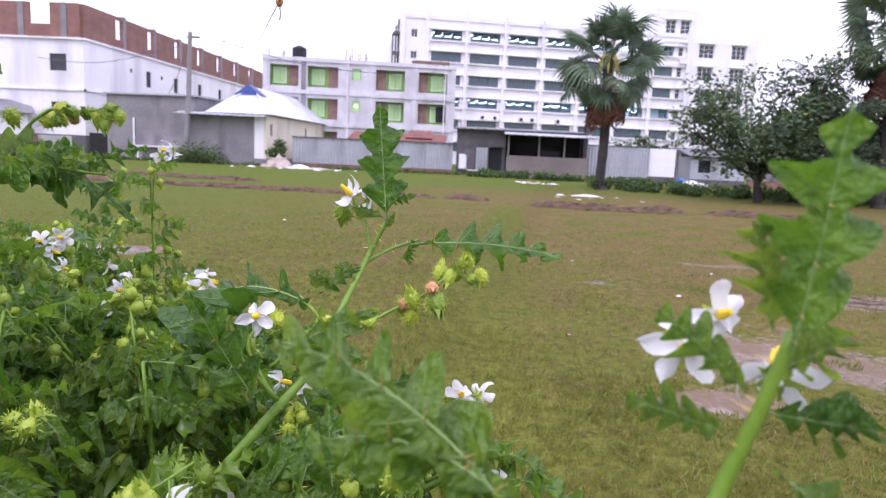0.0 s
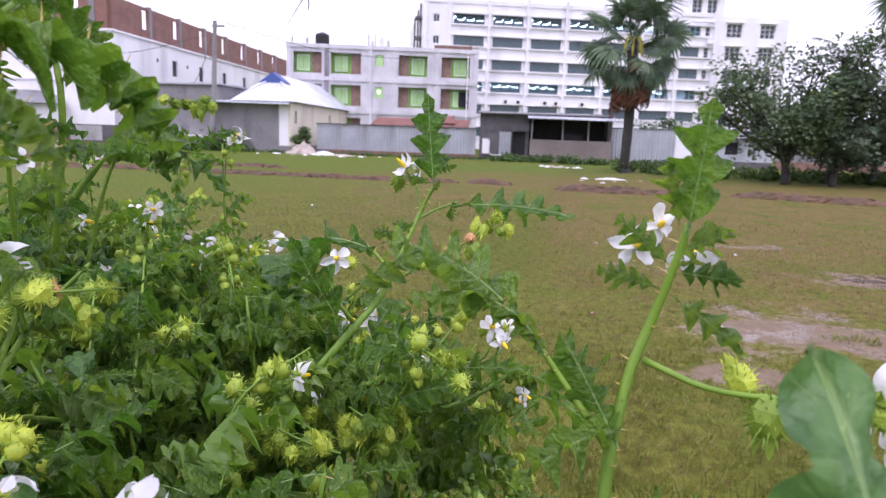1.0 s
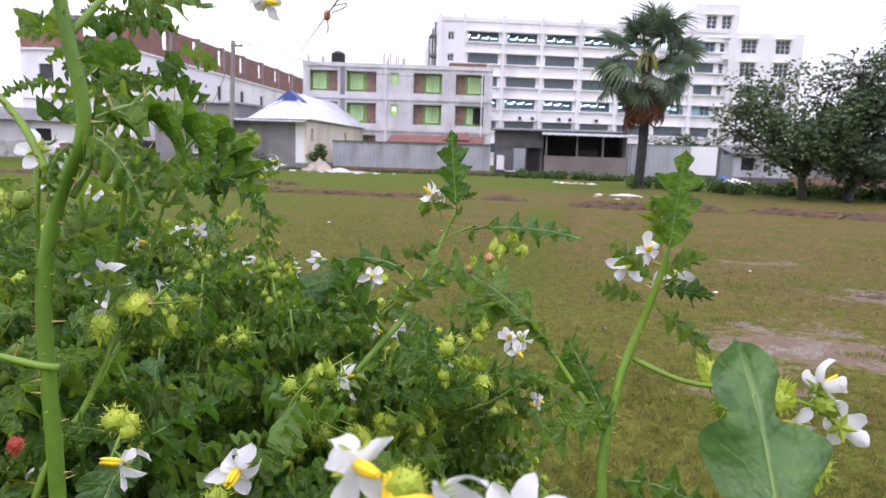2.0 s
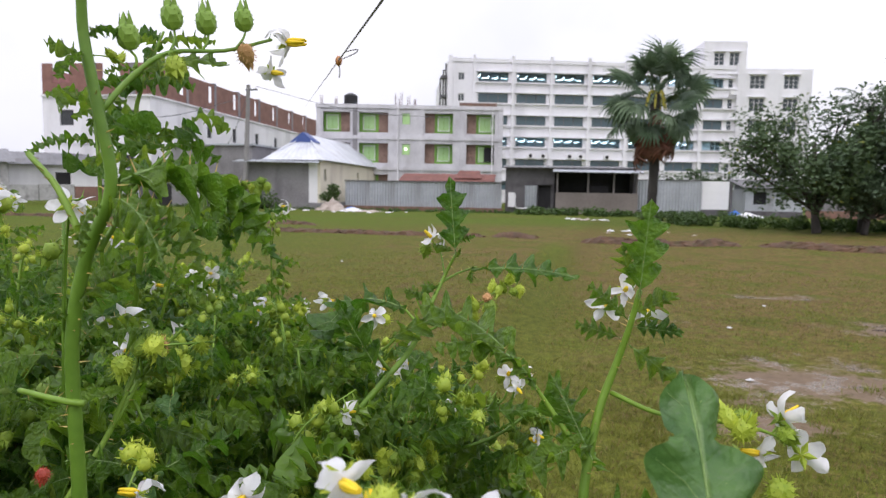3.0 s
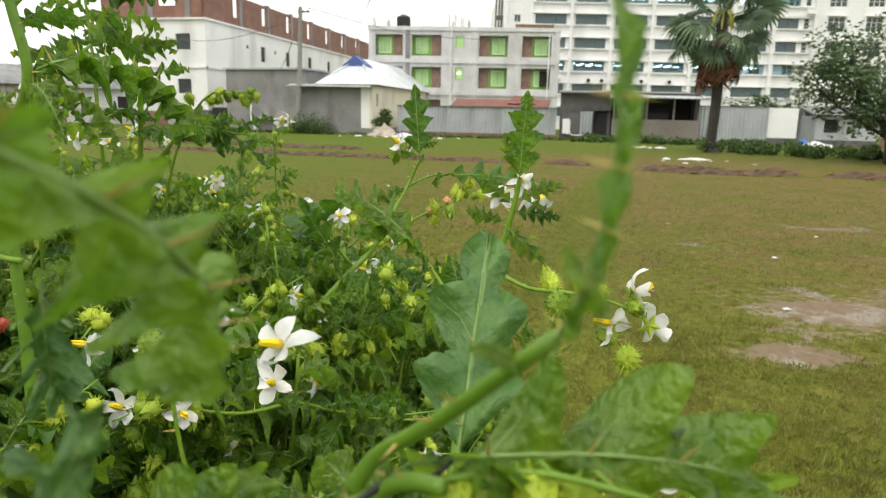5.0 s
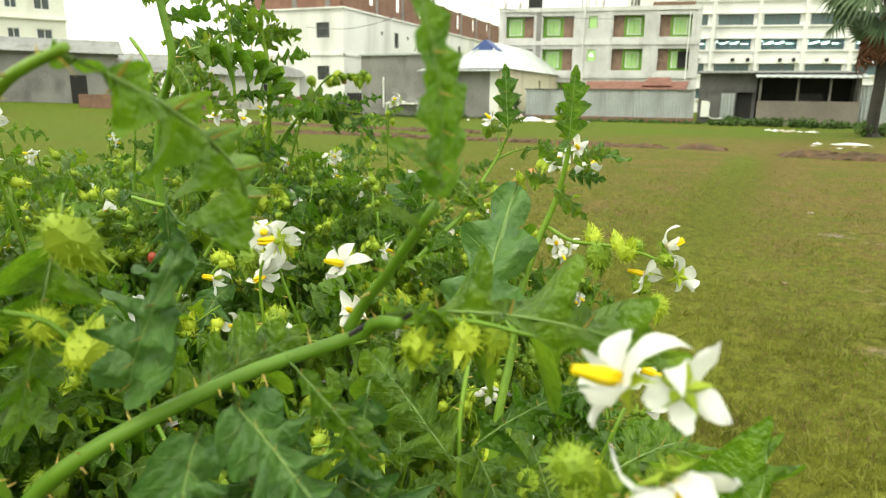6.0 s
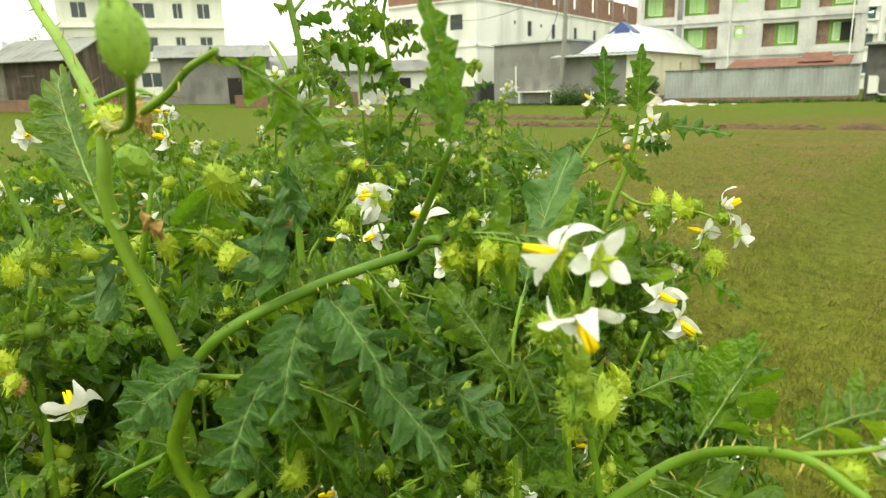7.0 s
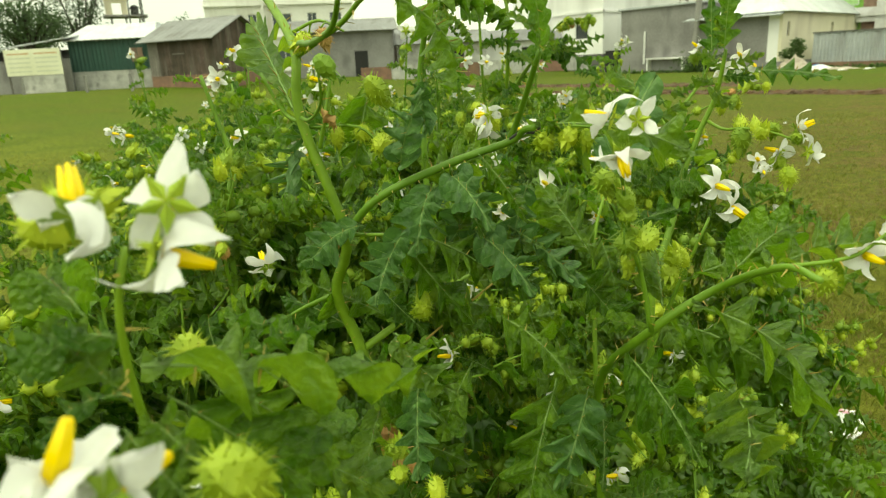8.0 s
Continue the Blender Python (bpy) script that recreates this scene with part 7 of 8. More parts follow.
for at, tip in (((-0.178, -0.062, 1.5), (-0.183, -0.06, 1.512)), ((-0.163, -0.044, 1.514), (-0.164, -0.036, 1.531)), ((-0.152, -0.02, 1.519), (-0.15, -0.012, 1.533)), ((-0.14, 0.01, 1.526), (-0.137, 0.026, 1.544))):
    stem(tall_plant, [at, Vector(at).lerp(Vector(tip), 0.5) + Vector((0.002, 0, 0.001)), tip], 0.0011, 0.0009, 3, 5, 0, name="flower_stalk")
    burr(tall_plant, tip, 0.95, 0, (0.1, 0.1, -1), BUD)
flower(tall_plant, (-0.111, 0.050, 1.541), (0.6, -0.7, 0.1), 1.1, 1)
flower(tall_plant, (-0.128, 0.060, 1.518), (-0.2, -0.6, -0.5), 0.8, 2)
leaf(tall_plant, (-0.185, -0.086, 1.417), (-0.122, 0.041, 1.421), (-0.1, -0.4, 1), 6, stretch=1.2)
leaf(tall_plant, (-0.189, -0.076, 1.417), (-0.125, 0.019, 1.402), (-0.1, -0.5, 1), 7, stretch=1.15)
leaf(tall_plant, (-0.184, -0.086, 1.410), (-0.129, -0.034, 1.378), (0, -0.25, 1), 6, stretch=1.15)
leaf(tall_plant, (-0.186, -0.087, 1.406), (-0.144, -0.066, 1.378), (0, -0.25, 1), 7, stretch=1.15)
leaf(tall_plant, (-0.189, -0.087, 1.406), (-0.191, -0.120, 1.381), (0, -0.25, 1), 6, stretch=1.1)
leaf(tall_plant, (-0.193, -0.077, 1.406), (-0.123, -0.123, 1.393), (0, -0.25, 1), 6, stretch=1.1)
leaf(tall_plant, (-0.190, -0.083, 1.450), (-0.198, -0.020, 1.480), (0, -1, 0.3), 1, stretch=1.0)
leaf(tall_plant, (-0.187, -0.091, 1.466), (-0.235, -0.064, 1.480), (0, -0.25, 1), 7, stretch=1.1)
leaf(tall_plant, (-0.194, -0.093, 1.511), (-0.190, -0.055, 1.535), (0, -0.25, 1), 6, stretch=1.0)
leaf(tall_plant, (-0.193, -0.093, 1.504), (-0.197, -0.120, 1.488), (0, -0.25, 1), 1, stretch=1.0)
leaf(tall_plant, (-0.215, -0.078, 1.309), (-0.193, -0.034, 1.332), (0, -0.25, 1), 6, stretch=1.1)
leaf(tall_plant, (-0.219, -0.077, 1.324), (-0.236, -0.097, 1.341), (0, -0.25, 1), 1, stretch=1.0)
leaf(tall_plant, (-0.209, -0.085, 1.340), (-0.200, -0.042, 1.364), (0, -1, 0.3), 1, stretch=1.0)
dress(tall_plant, [(-0.205, -0.081, 1.375), (-0.194, -0.036, 1.421), (-0.200, 0.017, 1.455), (-0.190, 0.051, 1.483)], 7, 0.06, 61)
dress(tall_plant, [(-0.302, 0.084, 1.185), (-0.286, 0.120, 1.238), (-0.265, 0.156, 1.276)], 8, 0.07, 62)
stem(tall_plant, [(-0.205, -0.081, 1.375), (-0.233, -0.070, 1.416), (-0.263, -0.060, 1.441)], 0.0028, 0.002, gap=0.012)
stem(tall_plant, [(-0.196, -0.081, 1.375), (-0.188, -0.045, 1.421), (-0.177, -0.022, 1.446)], 0.0022, 0.0014, gap=0.012)
stem(tall_plant, [(-0.210, -0.082, 1.268), (-0.228, -0.083, 1.270), (-0.264, -0.076, 1.273)], 0.0026, 0.002, gap=0.012)
stem(tall_plant, [(-0.340, 0.090, -0.010), (-0.319, 0.061, 0.600), (-0.328, 0.022, 1.051), (-0.302, 0.084, 1.185), (-0.291, 0.110, 1.241), (-0.300, 0.122, 1.270)], 0.0045, 0.0016, gap=0.012)
stem(tall_plant, [(-0.302, 0.084, 1.185), (-0.289, 0.130, 1.236), (-0.260, 0.157, 1.276)], 0.003, 0.0014, gap=0.012)
flower(tall_plant, (-0.309, 0.123, 1.283), (-0.25, -0.9, 0.05), 1.25, 0)
flower(tall_plant, (-0.311, 0.118, 1.129), (0.0, -0.9, 0.3), 1.25, 3)
raceme(tall_plant, [(-0.285, 0.110, 1.231), (-0.281, 0.113, 1.257), (-0.231, 0.157, 1.257)], "bbbwbbb", 23)
burr(tall_plant, (-0.243, 0.147, 1.262), 1.1, 1)
burr(tall_plant, (-0.266, 0.094, 1.260), 1.2, 2)
burr(tall_plant, (-0.294, 0.091, 1.256), 1.2, 0)
burr(tall_plant, (-0.266, -0.054, 1.206), 0.6, 0, mesh=BERRY)
flower(tall_plant, (-0.105, -0.061, 1.198), (-0.5, -0.7, -0.1), 1.1, 1)
flower(tall_plant, (0.008, -0.204, 1.281), (-0.5, -0.5, 0.6), 1.1, 2)
flower(tall_plant, (0.024, -0.215, 1.267), (0.3, 0.4, 0.6), 1.1, 1)
burr(tall_plant, (0.030, -0.213, 1.280), 1.0, 1)
burr(tall_plant, (0.010, -0.225, 1.273), 1.0, 0)
stem(tall_plant, [(0.033, -0.194, 1.203), (0.028, -0.204, 1.235), (0.017, -0.205, 1.267)], 0.0014, 0.001, gap=0.03)
flower(tall_plant, (-0.001, -0.059, 1.173), (0.2, -0.8, 0.4), 1.1, 0)
leaning_plant = rooted(0.13, 0.09, "leaning prickly nightshade shoot with flowers and burrs")
stem(leaning_plant, [(0.130, 0.090, -0.010), (0.151, 0.038, 0.600), (0.141, -0.024, 0.985), (0.144, 0.025, 1.127), (0.145, 0.043, 1.179), (0.157, 0.062, 1.236), (0.171, 0.069, 1.276), (0.180, 0.065, 1.309), (0.186, 0.060, 1.340)], 0.006, 0.0022, gap=0.012)
leaf(leaning_plant, (0.185, 0.058, 1.333), (0.190, 0.050, 1.412), (0, -1, 0.3), 5, stretch=1.05)
leaf(leaning_plant, (0.180, 0.065, 1.309), (0.223, 0.057, 1.306), (0, -1, 0.3), 1, stretch=1.0)
leaf(leaning_plant, (0.181, 0.076, 1.317), (0.224, 0.081, 1.335), (0, -1, 0.3), 1, stretch=1.0)
leaf(leaning_plant, (0.180, 0.075, 1.312), (0.147, 0.078, 1.343), (0, -1, 0.3), 1, stretch=1.0)
leaf(leaning_plant, (0.183, 0.069, 1.338), (0.169, 0.064, 1.377), (0, -1, 0.3), 0, stretch=1.0)
leaf(leaning_plant, (0.176, 0.042, 1.298), (0.216, 0.020, 1.270), (0, -1, 0.3), 2, stretch=1.0)
leaf(leaning_plant, (0.174, 0.072, 1.297), (0.135, 0.072, 1.309), (0, -1, 0.3), 1, stretch=1.0)
flower(leaning_plant, (0.165, 0.106, 1.319), (-0.7, -0.2, 0.6), 0.95, 2)
flower(leaning_plant, (0.200, 0.097, 1.312), (0.5, 0.2, 0.7), 1.0, 1)
flower(leaning_plant, (0.183, 0.119, 1.331), (0, 0.2, 1), 0.8, 2)
raceme(leaning_plant, [(0.167, 0.065, 1.251), (0.199, 0.036, 1.245), (0.235, 0.013, 1.249), (0.267, 0.015, 1.244), (0.292, 0.020, 1.234)], "bbbb", 31, 0.0022)
burr(leaning_plant, (0.228, 0.018, 1.250), 1.5, 0)
burr(leaning_plant, (0.263, 0.016, 1.254), 1.0, 1)
burr(leaning_plant, (0.273, 0.014, 1.208), 1.1, 2)
burr(leaning_plant, (0.286, 0.010, 1.208), 1.2, 0)
flower(leaning_plant, (0.289, 0.022, 1.250), (0.6, -0.2, 0.7), 1.1, 1)
flower(leaning_plant, (0.304, 0.019, 1.224), (0.8, -0.5, -0.3), 1.1, 2)
flower(leaning_plant, (0.271, 0.017, 1.224), (-0.8, -0.3, 0.2), 1.0, 0)
stem(leaning_plant, [(0.145, 0.046, 1.199), (0.116, 0.060, 1.236), (0.098, 0.062, 1.261)], 0.0028, 0.0014, gap=0.012)
leaf(leaning_plant, (0.100, 0.062, 1.256), (0.004, 0.087, 1.328), (0.2, -0.6, 1), 7, stretch=1.1)
leaf(leaning_plant, (0.104, 0.061, 1.251), (0.026, 0.065, 1.309), (0, -0.25, 1), 6, stretch=1.15)
leaf(leaning_plant, (0.150, 0.038, 1.213), (0.082, 0.001, 1.196), (0, -0.25, 1), 2, stretch=1.0)
leaf(leaning_plant, (0.147, 0.011, 1.173), (0.210, -0.043, 1.188), (0, -0.25, 1), 2, stretch=1.0)
leaf(leaning_plant, (0.150, 0.036, 1.203), (0.116, 0.084, 1.266), (0, -1, 0.3), 1, stretch=1.0)
near_plant = rooted(0.13, -0.42, "prickly nightshade with forked thick green stems and burrs")
stem(near_plant, [(0.13, -0.42, -0.01), (0.11, -0.41, 0.5), (0.05, -0.415, 0.95), (0.03, -0.425, 1.065), (0.022, -0.443, 1.13), (0.039, -0.439, 1.19), (0.016, -0.46, 1.3), (0.012, -0.456, 1.359), (-0.053, -0.435, 1.405), (-0.125, -0.415, 1.445), (-0.207, -0.390, 1.497)], 0.0072, 0.0032)
stem(near_plant, [(0.012, -0.456, 1.359), (0.05, -0.475, 1.362), (0.1, -0.5, 1.36), (0.165, -0.53, 1.366), (0.2, -0.549, 1.382)], 0.0034, 0.0016)
stem(near_plant, [(0.012, -0.456, 1.352), (0.088, -0.463, 1.374), (0.12, -0.468, 1.388), (0.15, -0.472, 1.396)], 0.0028, 0.0016)
stem(near_plant, [(0.022, -0.443, 1.13), (0.0, -0.462, 1.118), (-0.02, -0.475, 1.105)], 0.0026, 0.0016)
stem(near_plant, [(0.016, -0.46, 1.3), (0.05, -0.474, 1.3), (0.09, -0.49, 1.315), (0.105, -0.5, 1.345)], 0.0018, 0.001)
stem(near_plant, [(0.039, -0.439, 1.19), (0.08, -0.43, 1.228), (0.129, -0.388, 1.256), (0.175, -0.36, 1.274), (0.19, -0.361, 1.284), (0.204, -0.366, 1.287)], 0.0042, 0.0026)
stem(near_plant, [(0.172, -0.357, 1.276), (0.182, -0.359, 1.291), (0.204, -0.376, 1.313), (0.234, -0.398, 1.346)], 0.003, 0.002)
stem(near_plant, [(0.039, -0.439, 1.19), (0.07, -0.428, 1.192), (0.1, -0.418, 1.195)], 0.0022, 0.0014)
stem(near_plant, [(0.03, -0.425, 1.065), (0.06, -0.37, 1.1), (0.087, -0.316, 1.128), (0.1, -0.25, 1.15), (0.1, -0.2, 1.175)], 0.0042, 0.002)
leaf(near_plant, (0.231, -0.396, 1.34), (0.25, -0.428, 1.41), (0.85, -0.3, 0.3), 10, stretch=1.1)
leaf(near_plant, (0.238, -0.402, 1.352), (0.24, -0.439, 1.374), (0.7, -0.2, 0.7), 10); leaf(near_plant, (0.226, -0.39, 1.334), (0.219, -0.409, 1.347), (0.6, -0.4, 0.6), 10); leaf(near_plant, (0.207, -0.372, 1.296), (0.228, -0.352, 1.28), (0.6, -0.6, 0.6), 2)
leaf(near_plant, (0.143, -0.472, 1.395), (0.166, -0.372, 1.322), (0.55, -0.55, 0.6), 6, stretch=1.12)
leaf(near_plant, (0.03, -0.385, 1.335), (0.045, -0.437, 1.225), (0.8, -0.6, 0.2), 7, stretch=1.05)
leaf(near_plant, (0.014, -0.463, 1.304), (-0.13, -0.415, 1.405), (0.5, -0.6, 0.6), 8, stretch=1.05)
leaf(near_plant, (0.19, -0.352, 1.285), (0.315, -0.3, 1.27), (0.1, -0.7, 0.8), 2, stretch=1.1)
leaf(near_plant, (0.1, -0.418, 1.195), (0.2, -0.385, 1.165), (0.3, -0.6, 0.8), 3, stretch=1.15); leaf(near_plant, (0.09, -0.42, 1.194), (0.15, -0.395, 1.12), (0.4, -0.8, 0.5), 2, stretch=1.1); leaf(near_plant, (0.07, -0.428, 1.192), (0.1, -0.44, 1.14), (0.4, -0.8, 0.5), 1)
leaf(near_plant, (0.129, -0.388, 1.256), (0.165, -0.39, 1.2), (0.4, -0.8, 0.5), 7, stretch=1.15); leaf(near_plant, (0.15, -0.375, 1.265), (0.2, -0.37, 1.215), (0.5, -0.7, 0.5), 6, stretch=1.2); leaf(near_plant, (0.1, -0.41, 1.24), (0.135, -0.33, 1.27), (0.3, -0.8, 0.6), 1)
leaf(near_plant, (0.028, -0.432, 1.09), (-0.06, -0.45, 1.11), (0.2, -0.6, 0.8), 2, stretch=1.15); leaf(near_plant, (0.03, -0.441, 1.16), (-0.05, -0.44, 1.175), (0.3, -0.6, 0.8), 3, stretch=1.15); leaf(near_plant, (0.032, -0.426, 1.06), (0.14, -0.43, 1.035), (0.3, -0.6, 0.8), 2, stretch=1.1); leaf(near_plant, (0.045, -0.418, 1.0), (0.1, -0.49, 0.97), (0.3, -0.5, 0.8), 2, stretch=1.1)
leaf(near_plant, (0.23, -0.372, 1.075), (0.232, -0.425, 0.975), (0.35, -0.75, 0.65), 9, stretch=1.1); leaf(near_plant, (0.15, -0.39, 1.075), (0.135, -0.43, 1.005), (0.35, -0.8, 0.6), 9); leaf(near_plant, (0.2, -0.33, 1.09), (0.245, -0.36, 1.06), (0.3, -0.7, 0.7), 1, stretch=1.1)
dress(near_plant, [(0.03, -0.425, 1.065), (0.06, -0.37, 1.1), (0.087, -0.316, 1.128), (0.1, -0.25, 1.15), (0.1, -0.2, 1.175)], 11, 0.085, 71)
dress(near_plant, [(0.1, -0.41, 0.6), (0.06, -0.415, 0.85), (0.035, -0.425, 1.04)], 16, 0.11, 72)
dress(near_plant, [(0.039, -0.439, 1.19), (0.025, -0.45, 1.25), (0.016, -0.46, 1.3)], 3, 0.06, 73)
raceme(near_plant, [(0.18, -0.357, 1.277), (0.225, -0.352, 1.287), (0.262, -0.36, 1.288)], "bbb", 41)
raceme(near_plant, [(0.03, -0.468, 1.372), (0.05, -0.455, 1.38), (0.07, -0.445, 1.37)], "bw", 42)
burr(near_plant, (0.2, -0.549, 1.381), 1.0, 0, (0.05, 0.05, -1), POD); burr(near_plant, (0.105, -0.5, 1.35), 1.0, 1, (0, 0, 1), BUD); burr(near_plant, (0.07, -0.425, 1.332), 1.25, 2, (0.8, 0.5, 0.2))
raceme(near_plant, [(0.016, -0.45, 1.29), (0.06, -0.43, 1.29), (0.08, -0.42, 1.27)], "bbb", 44)
raceme(near_plant, [(0.075, -0.37, 1.1), (0.1, -0.4, 1.13), (0.115, -0.42, 1.12)], "bbbb", 45); raceme(near_plant, [(0.05, -0.415, 0.95), (0.11, -0.45, 1.0), (0.16, -0.46, 0.99)], "bbbbb", 46)
stem(near_plant, [(0.1, -0.418, 1.195), (0.111, -0.386, 1.190), (0.140, -0.371, 1.195), (0.159, -0.360, 1.189)], 0.0014, 0.001)
leaf(near_plant, (0.111, -0.386, 1.190), (0.127, -0.413, 1.167), (0.35, -0.8, 0.5), 9, stretch=1.1)
leaf(near_plant, (0.140, -0.371, 1.195), (0.198, -0.371, 1.146), (0.35, -0.8, 0.5), 9, stretch=1.1)
leaf(near_plant, (0.124, -0.377, 1.191), (0.160, -0.392, 1.162), (0.35, -0.8, 0.5), 0, stretch=1.1)
leaf(near_plant, (0.092, -0.394, 1.185), (0.106, -0.414, 1.169), (0.35, -0.8, 0.5), 1, stretch=1.1)
leaf(near_plant, (0.156, -0.361, 1.191), (0.203, -0.356, 1.185), (0.35, -0.8, 0.5), 0, stretch=1.1)
leaf(near_plant, (0.124, -0.377, 1.191), (0.149, -0.367, 1.230), (0.35, -0.8, 0.5), 9, stretch=1.0)
leaf(near_plant, (0.189, -0.289, 1.149), (0.245, -0.290, 1.101), (0.35, -0.8, 0.5), 9, stretch=1.1)
leaf(near_plant, (0.184, -0.263, 1.166), (0.242, -0.254, 1.147), (0.35, -0.8, 0.5), 0, stretch=1.1)
leaf(near_plant, (0.040, -0.398, 1.122), (0.097, -0.404, 1.097), (0.35, -0.8, 0.5), 9, stretch=1.1)
leaf(near_plant, (0.157, -0.320, 1.117), (0.191, -0.343, 1.090), (0.35, -0.8, 0.5), 0, stretch=1.1)
leaf(near_plant, (0.080, -0.374, 1.112), (0.137, -0.377, 1.095), (0.35, -0.8, 0.5), 9, stretch=1.0)
for at, tip, up, kind in (
    ((0.09, -0.41, 1.25), (0.135, -0.435, 1.315), (0.5, -0.7, 0.5), 12), ((0.12, -0.4, 1.235), (0.155, -0.46, 1.205), (0.4, -0.6, 0.7), 13),
    ((0.13, -0.39, 1.245), (0.2, -0.42, 1.225), (0.4, -0.6, 0.7), 13), ((0.1, -0.415, 1.2), (0.12, -0.48, 1.165), (0.3, -0.6, 0.7), 12),
    ((0.15, -0.375, 1.19), (0.225, -0.4, 1.17), (0.4, -0.6, 0.7), 13), ((0.17, -0.36, 1.2), (0.235, -0.34, 1.16), (0.4, -0.6, 0.7), 12),
    ((0.06, -0.43, 1.2), (0.04, -0.49, 1.18), (0.2, -0.7, 0.7), 13),
    ((0.043, -0.333, 1.33), (0.036, -0.327, 1.27), (0.5, -0.75, 0.4), 12),
    ((0.02, -0.455, 1.29), (-0.03, -0.47, 1.23), (0.3, -0.8, 0.5), 12)):
    leaf(near_plant, at, tip, up, kind, stretch=1.1)
wilted_leaf(near_plant, (0.035, -0.44, 1.195), (0.012, -0.445, 1.178)); wilted_leaf(near_plant, (0.05, -0.46, 1.31), (0.062, -0.455, 1.285), 1); wilted_leaf(near_plant, (0.05, -0.416, 0.98), (0.12, -0.44, 0.955), 1); wilted_leaf(near_plant, (0.038, -0.44, 1.185), (0.008, -0.455, 1.165))
part("dry_twig", tube([(0.176, -0.362, 1.276), (0.186, -0.358, 1.283), (0.196, -0.355, 1.281), (0.204, -0.352, 1.288)], [0.0012, 0.0019, 0.0016, 0.0006], 6), black_plastic, near_plant, "small black dried twig on the stem")
flower(near_plant, (0.043, -0.233, 1.283), (0.35, 0.7, 0.2), 1.05, 3)
stem(near_plant, [(0.05, -0.22, 1.1), (0.03, -0.23, 1.19), (0.028, -0.236, 1.255), (0.04, -0.235, 1.28)], 0.0014, 0.0009, gap=0.03)
flower(near_plant, (0.075, -0.2, 1.262), (-0.6, 0.3, 0.5), 1.0, 2)
stem(near_plant, [(0.034, -0.455, 1.273), (0.043, -0.454, 1.296), (0.046, -0.444, 1.338)], 0.0022, 0.0014)
stem(near_plant, [(0.016, -0.461, 1.296), (0.0, -0.466, 1.305), (-0.012, -0.478, 1.34)], 0.0024, 0.0016)
part("dry_stalk", tube([(0.085, -0.387, 1.078), (0.112, -0.35, 1.112), (0.139, -0.316, 1.144)], [0.0011, 0.0013, 0.0008], 6), prickle_gold, near_plant, "thin pale dry stalk")
side_plant = rooted(-0.27, -0.41, "slender prickly nightshade with burr clusters and small leaves")
stem(side_plant, [(-0.27, -0.41, -0.01), (-0.26, -0.42, 0.6), (-0.233, -0.415, 1.123), (-0.23, -0.401, 1.231), (-0.239, -0.405, 1.281), (-0.248, -0.416, 1.341)], 0.0058, 0.0022)
stem(side_plant, [(-0.255, -0.42, 0.85), (-0.3, -0.425, 1.05), (-0.335, -0.43, 1.144), (-0.351, -0.436, 1.205), (-0.362, -0.445, 1.253)], 0.0036, 0.0018)
stem(side_plant, [(-0.24, -0.418, 1.05), (-0.2, -0.44, 1.15), (-0.17, -0.43, 1.23)], 0.0028, 0.0014)
dress(side_plant, [(-0.233, -0.415, 1.123), (-0.23, -0.401, 1.231), (-0.248, -0.416, 1.341)], 9, 0.06, 91)
dress(side_plant, [(-0.3, -0.425, 1.05), (-0.335, -0.43, 1.144), (-0.362, -0.445, 1.253)], 8, 0.055, 92)
dress(side_plant, [(-0.24, -0.418, 1.05), (-0.2, -0.44, 1.15), (-0.17, -0.43, 1.23)], 6, 0.05, 93)
raceme(side_plant, [(-0.355, -0.44, 1.22), (-0.38, -0.45, 1.245), (-0.4, -0.45, 1.24)], "bbbbbb", 94); raceme(side_plant, [(-0.23, -0.401, 1.225), (-0.2, -0.42, 1.235), (-0.18, -0.43, 1.225)], "bbbb", 95)
raceme(side_plant, [(-0.335, -0.43, 1.14), (-0.31, -0.46, 1.15), (-0.29, -0.47, 1.14)], "bbbbb", 96); raceme(side_plant, [(-0.2, -0.44, 1.15), (-0.17, -0.46, 1.16), (-0.15, -0.465, 1.15)], "bbbbw", 97)
flowering_plant = rooted(0.23, -0.21, "prickly nightshade with drooping clusters of white flowers")
stem(flowering_plant, [(0.19, -0.2, -0.01), (0.2, -0.22, 0.5), (0.215, -0.27, 0.9), (0.228, -0.299, 1.04), (0.3, -0.345, 1.127), (0.347, -0.335, 1.17), (0.4, -0.37, 1.205), (0.43, -0.4, 1.21)], 0.0058, 0.002)
stem(flowering_plant, [(0.303, -0.348, 1.129), (0.298, -0.36, 1.18), (0.302, -0.39, 1.23), (0.31, -0.415, 1.27)], 0.0024, 0.0011)
flower(flowering_plant, (0.304, -0.422, 1.302), (-0.75, -0.5, 0.25), 1.0, 0); flower(flowering_plant, (0.322, -0.437, 1.28), (-0.1, -0.5, -0.7), 1.0, 1); flower(flowering_plant, (0.322, -0.415, 1.3), (0.3, 0.2, 0.8), 0.85, 2)
raceme(flowering_plant, [(0.298, -0.36, 1.18), (0.3, -0.385, 1.215), (0.296, -0.4, 1.24)], "bbbbb", 43); burr(flowering_plant, (0.29, -0.405, 1.262), 1.0, 1); burr(flowering_plant, (0.315, -0.39, 1.21), 1.1, 2)
stem(flowering_plant, [(0.215, -0.27, 0.92), (0.25, -0.22, 1.08), (0.285, -0.205, 1.19)], 0.003, 0.0013)
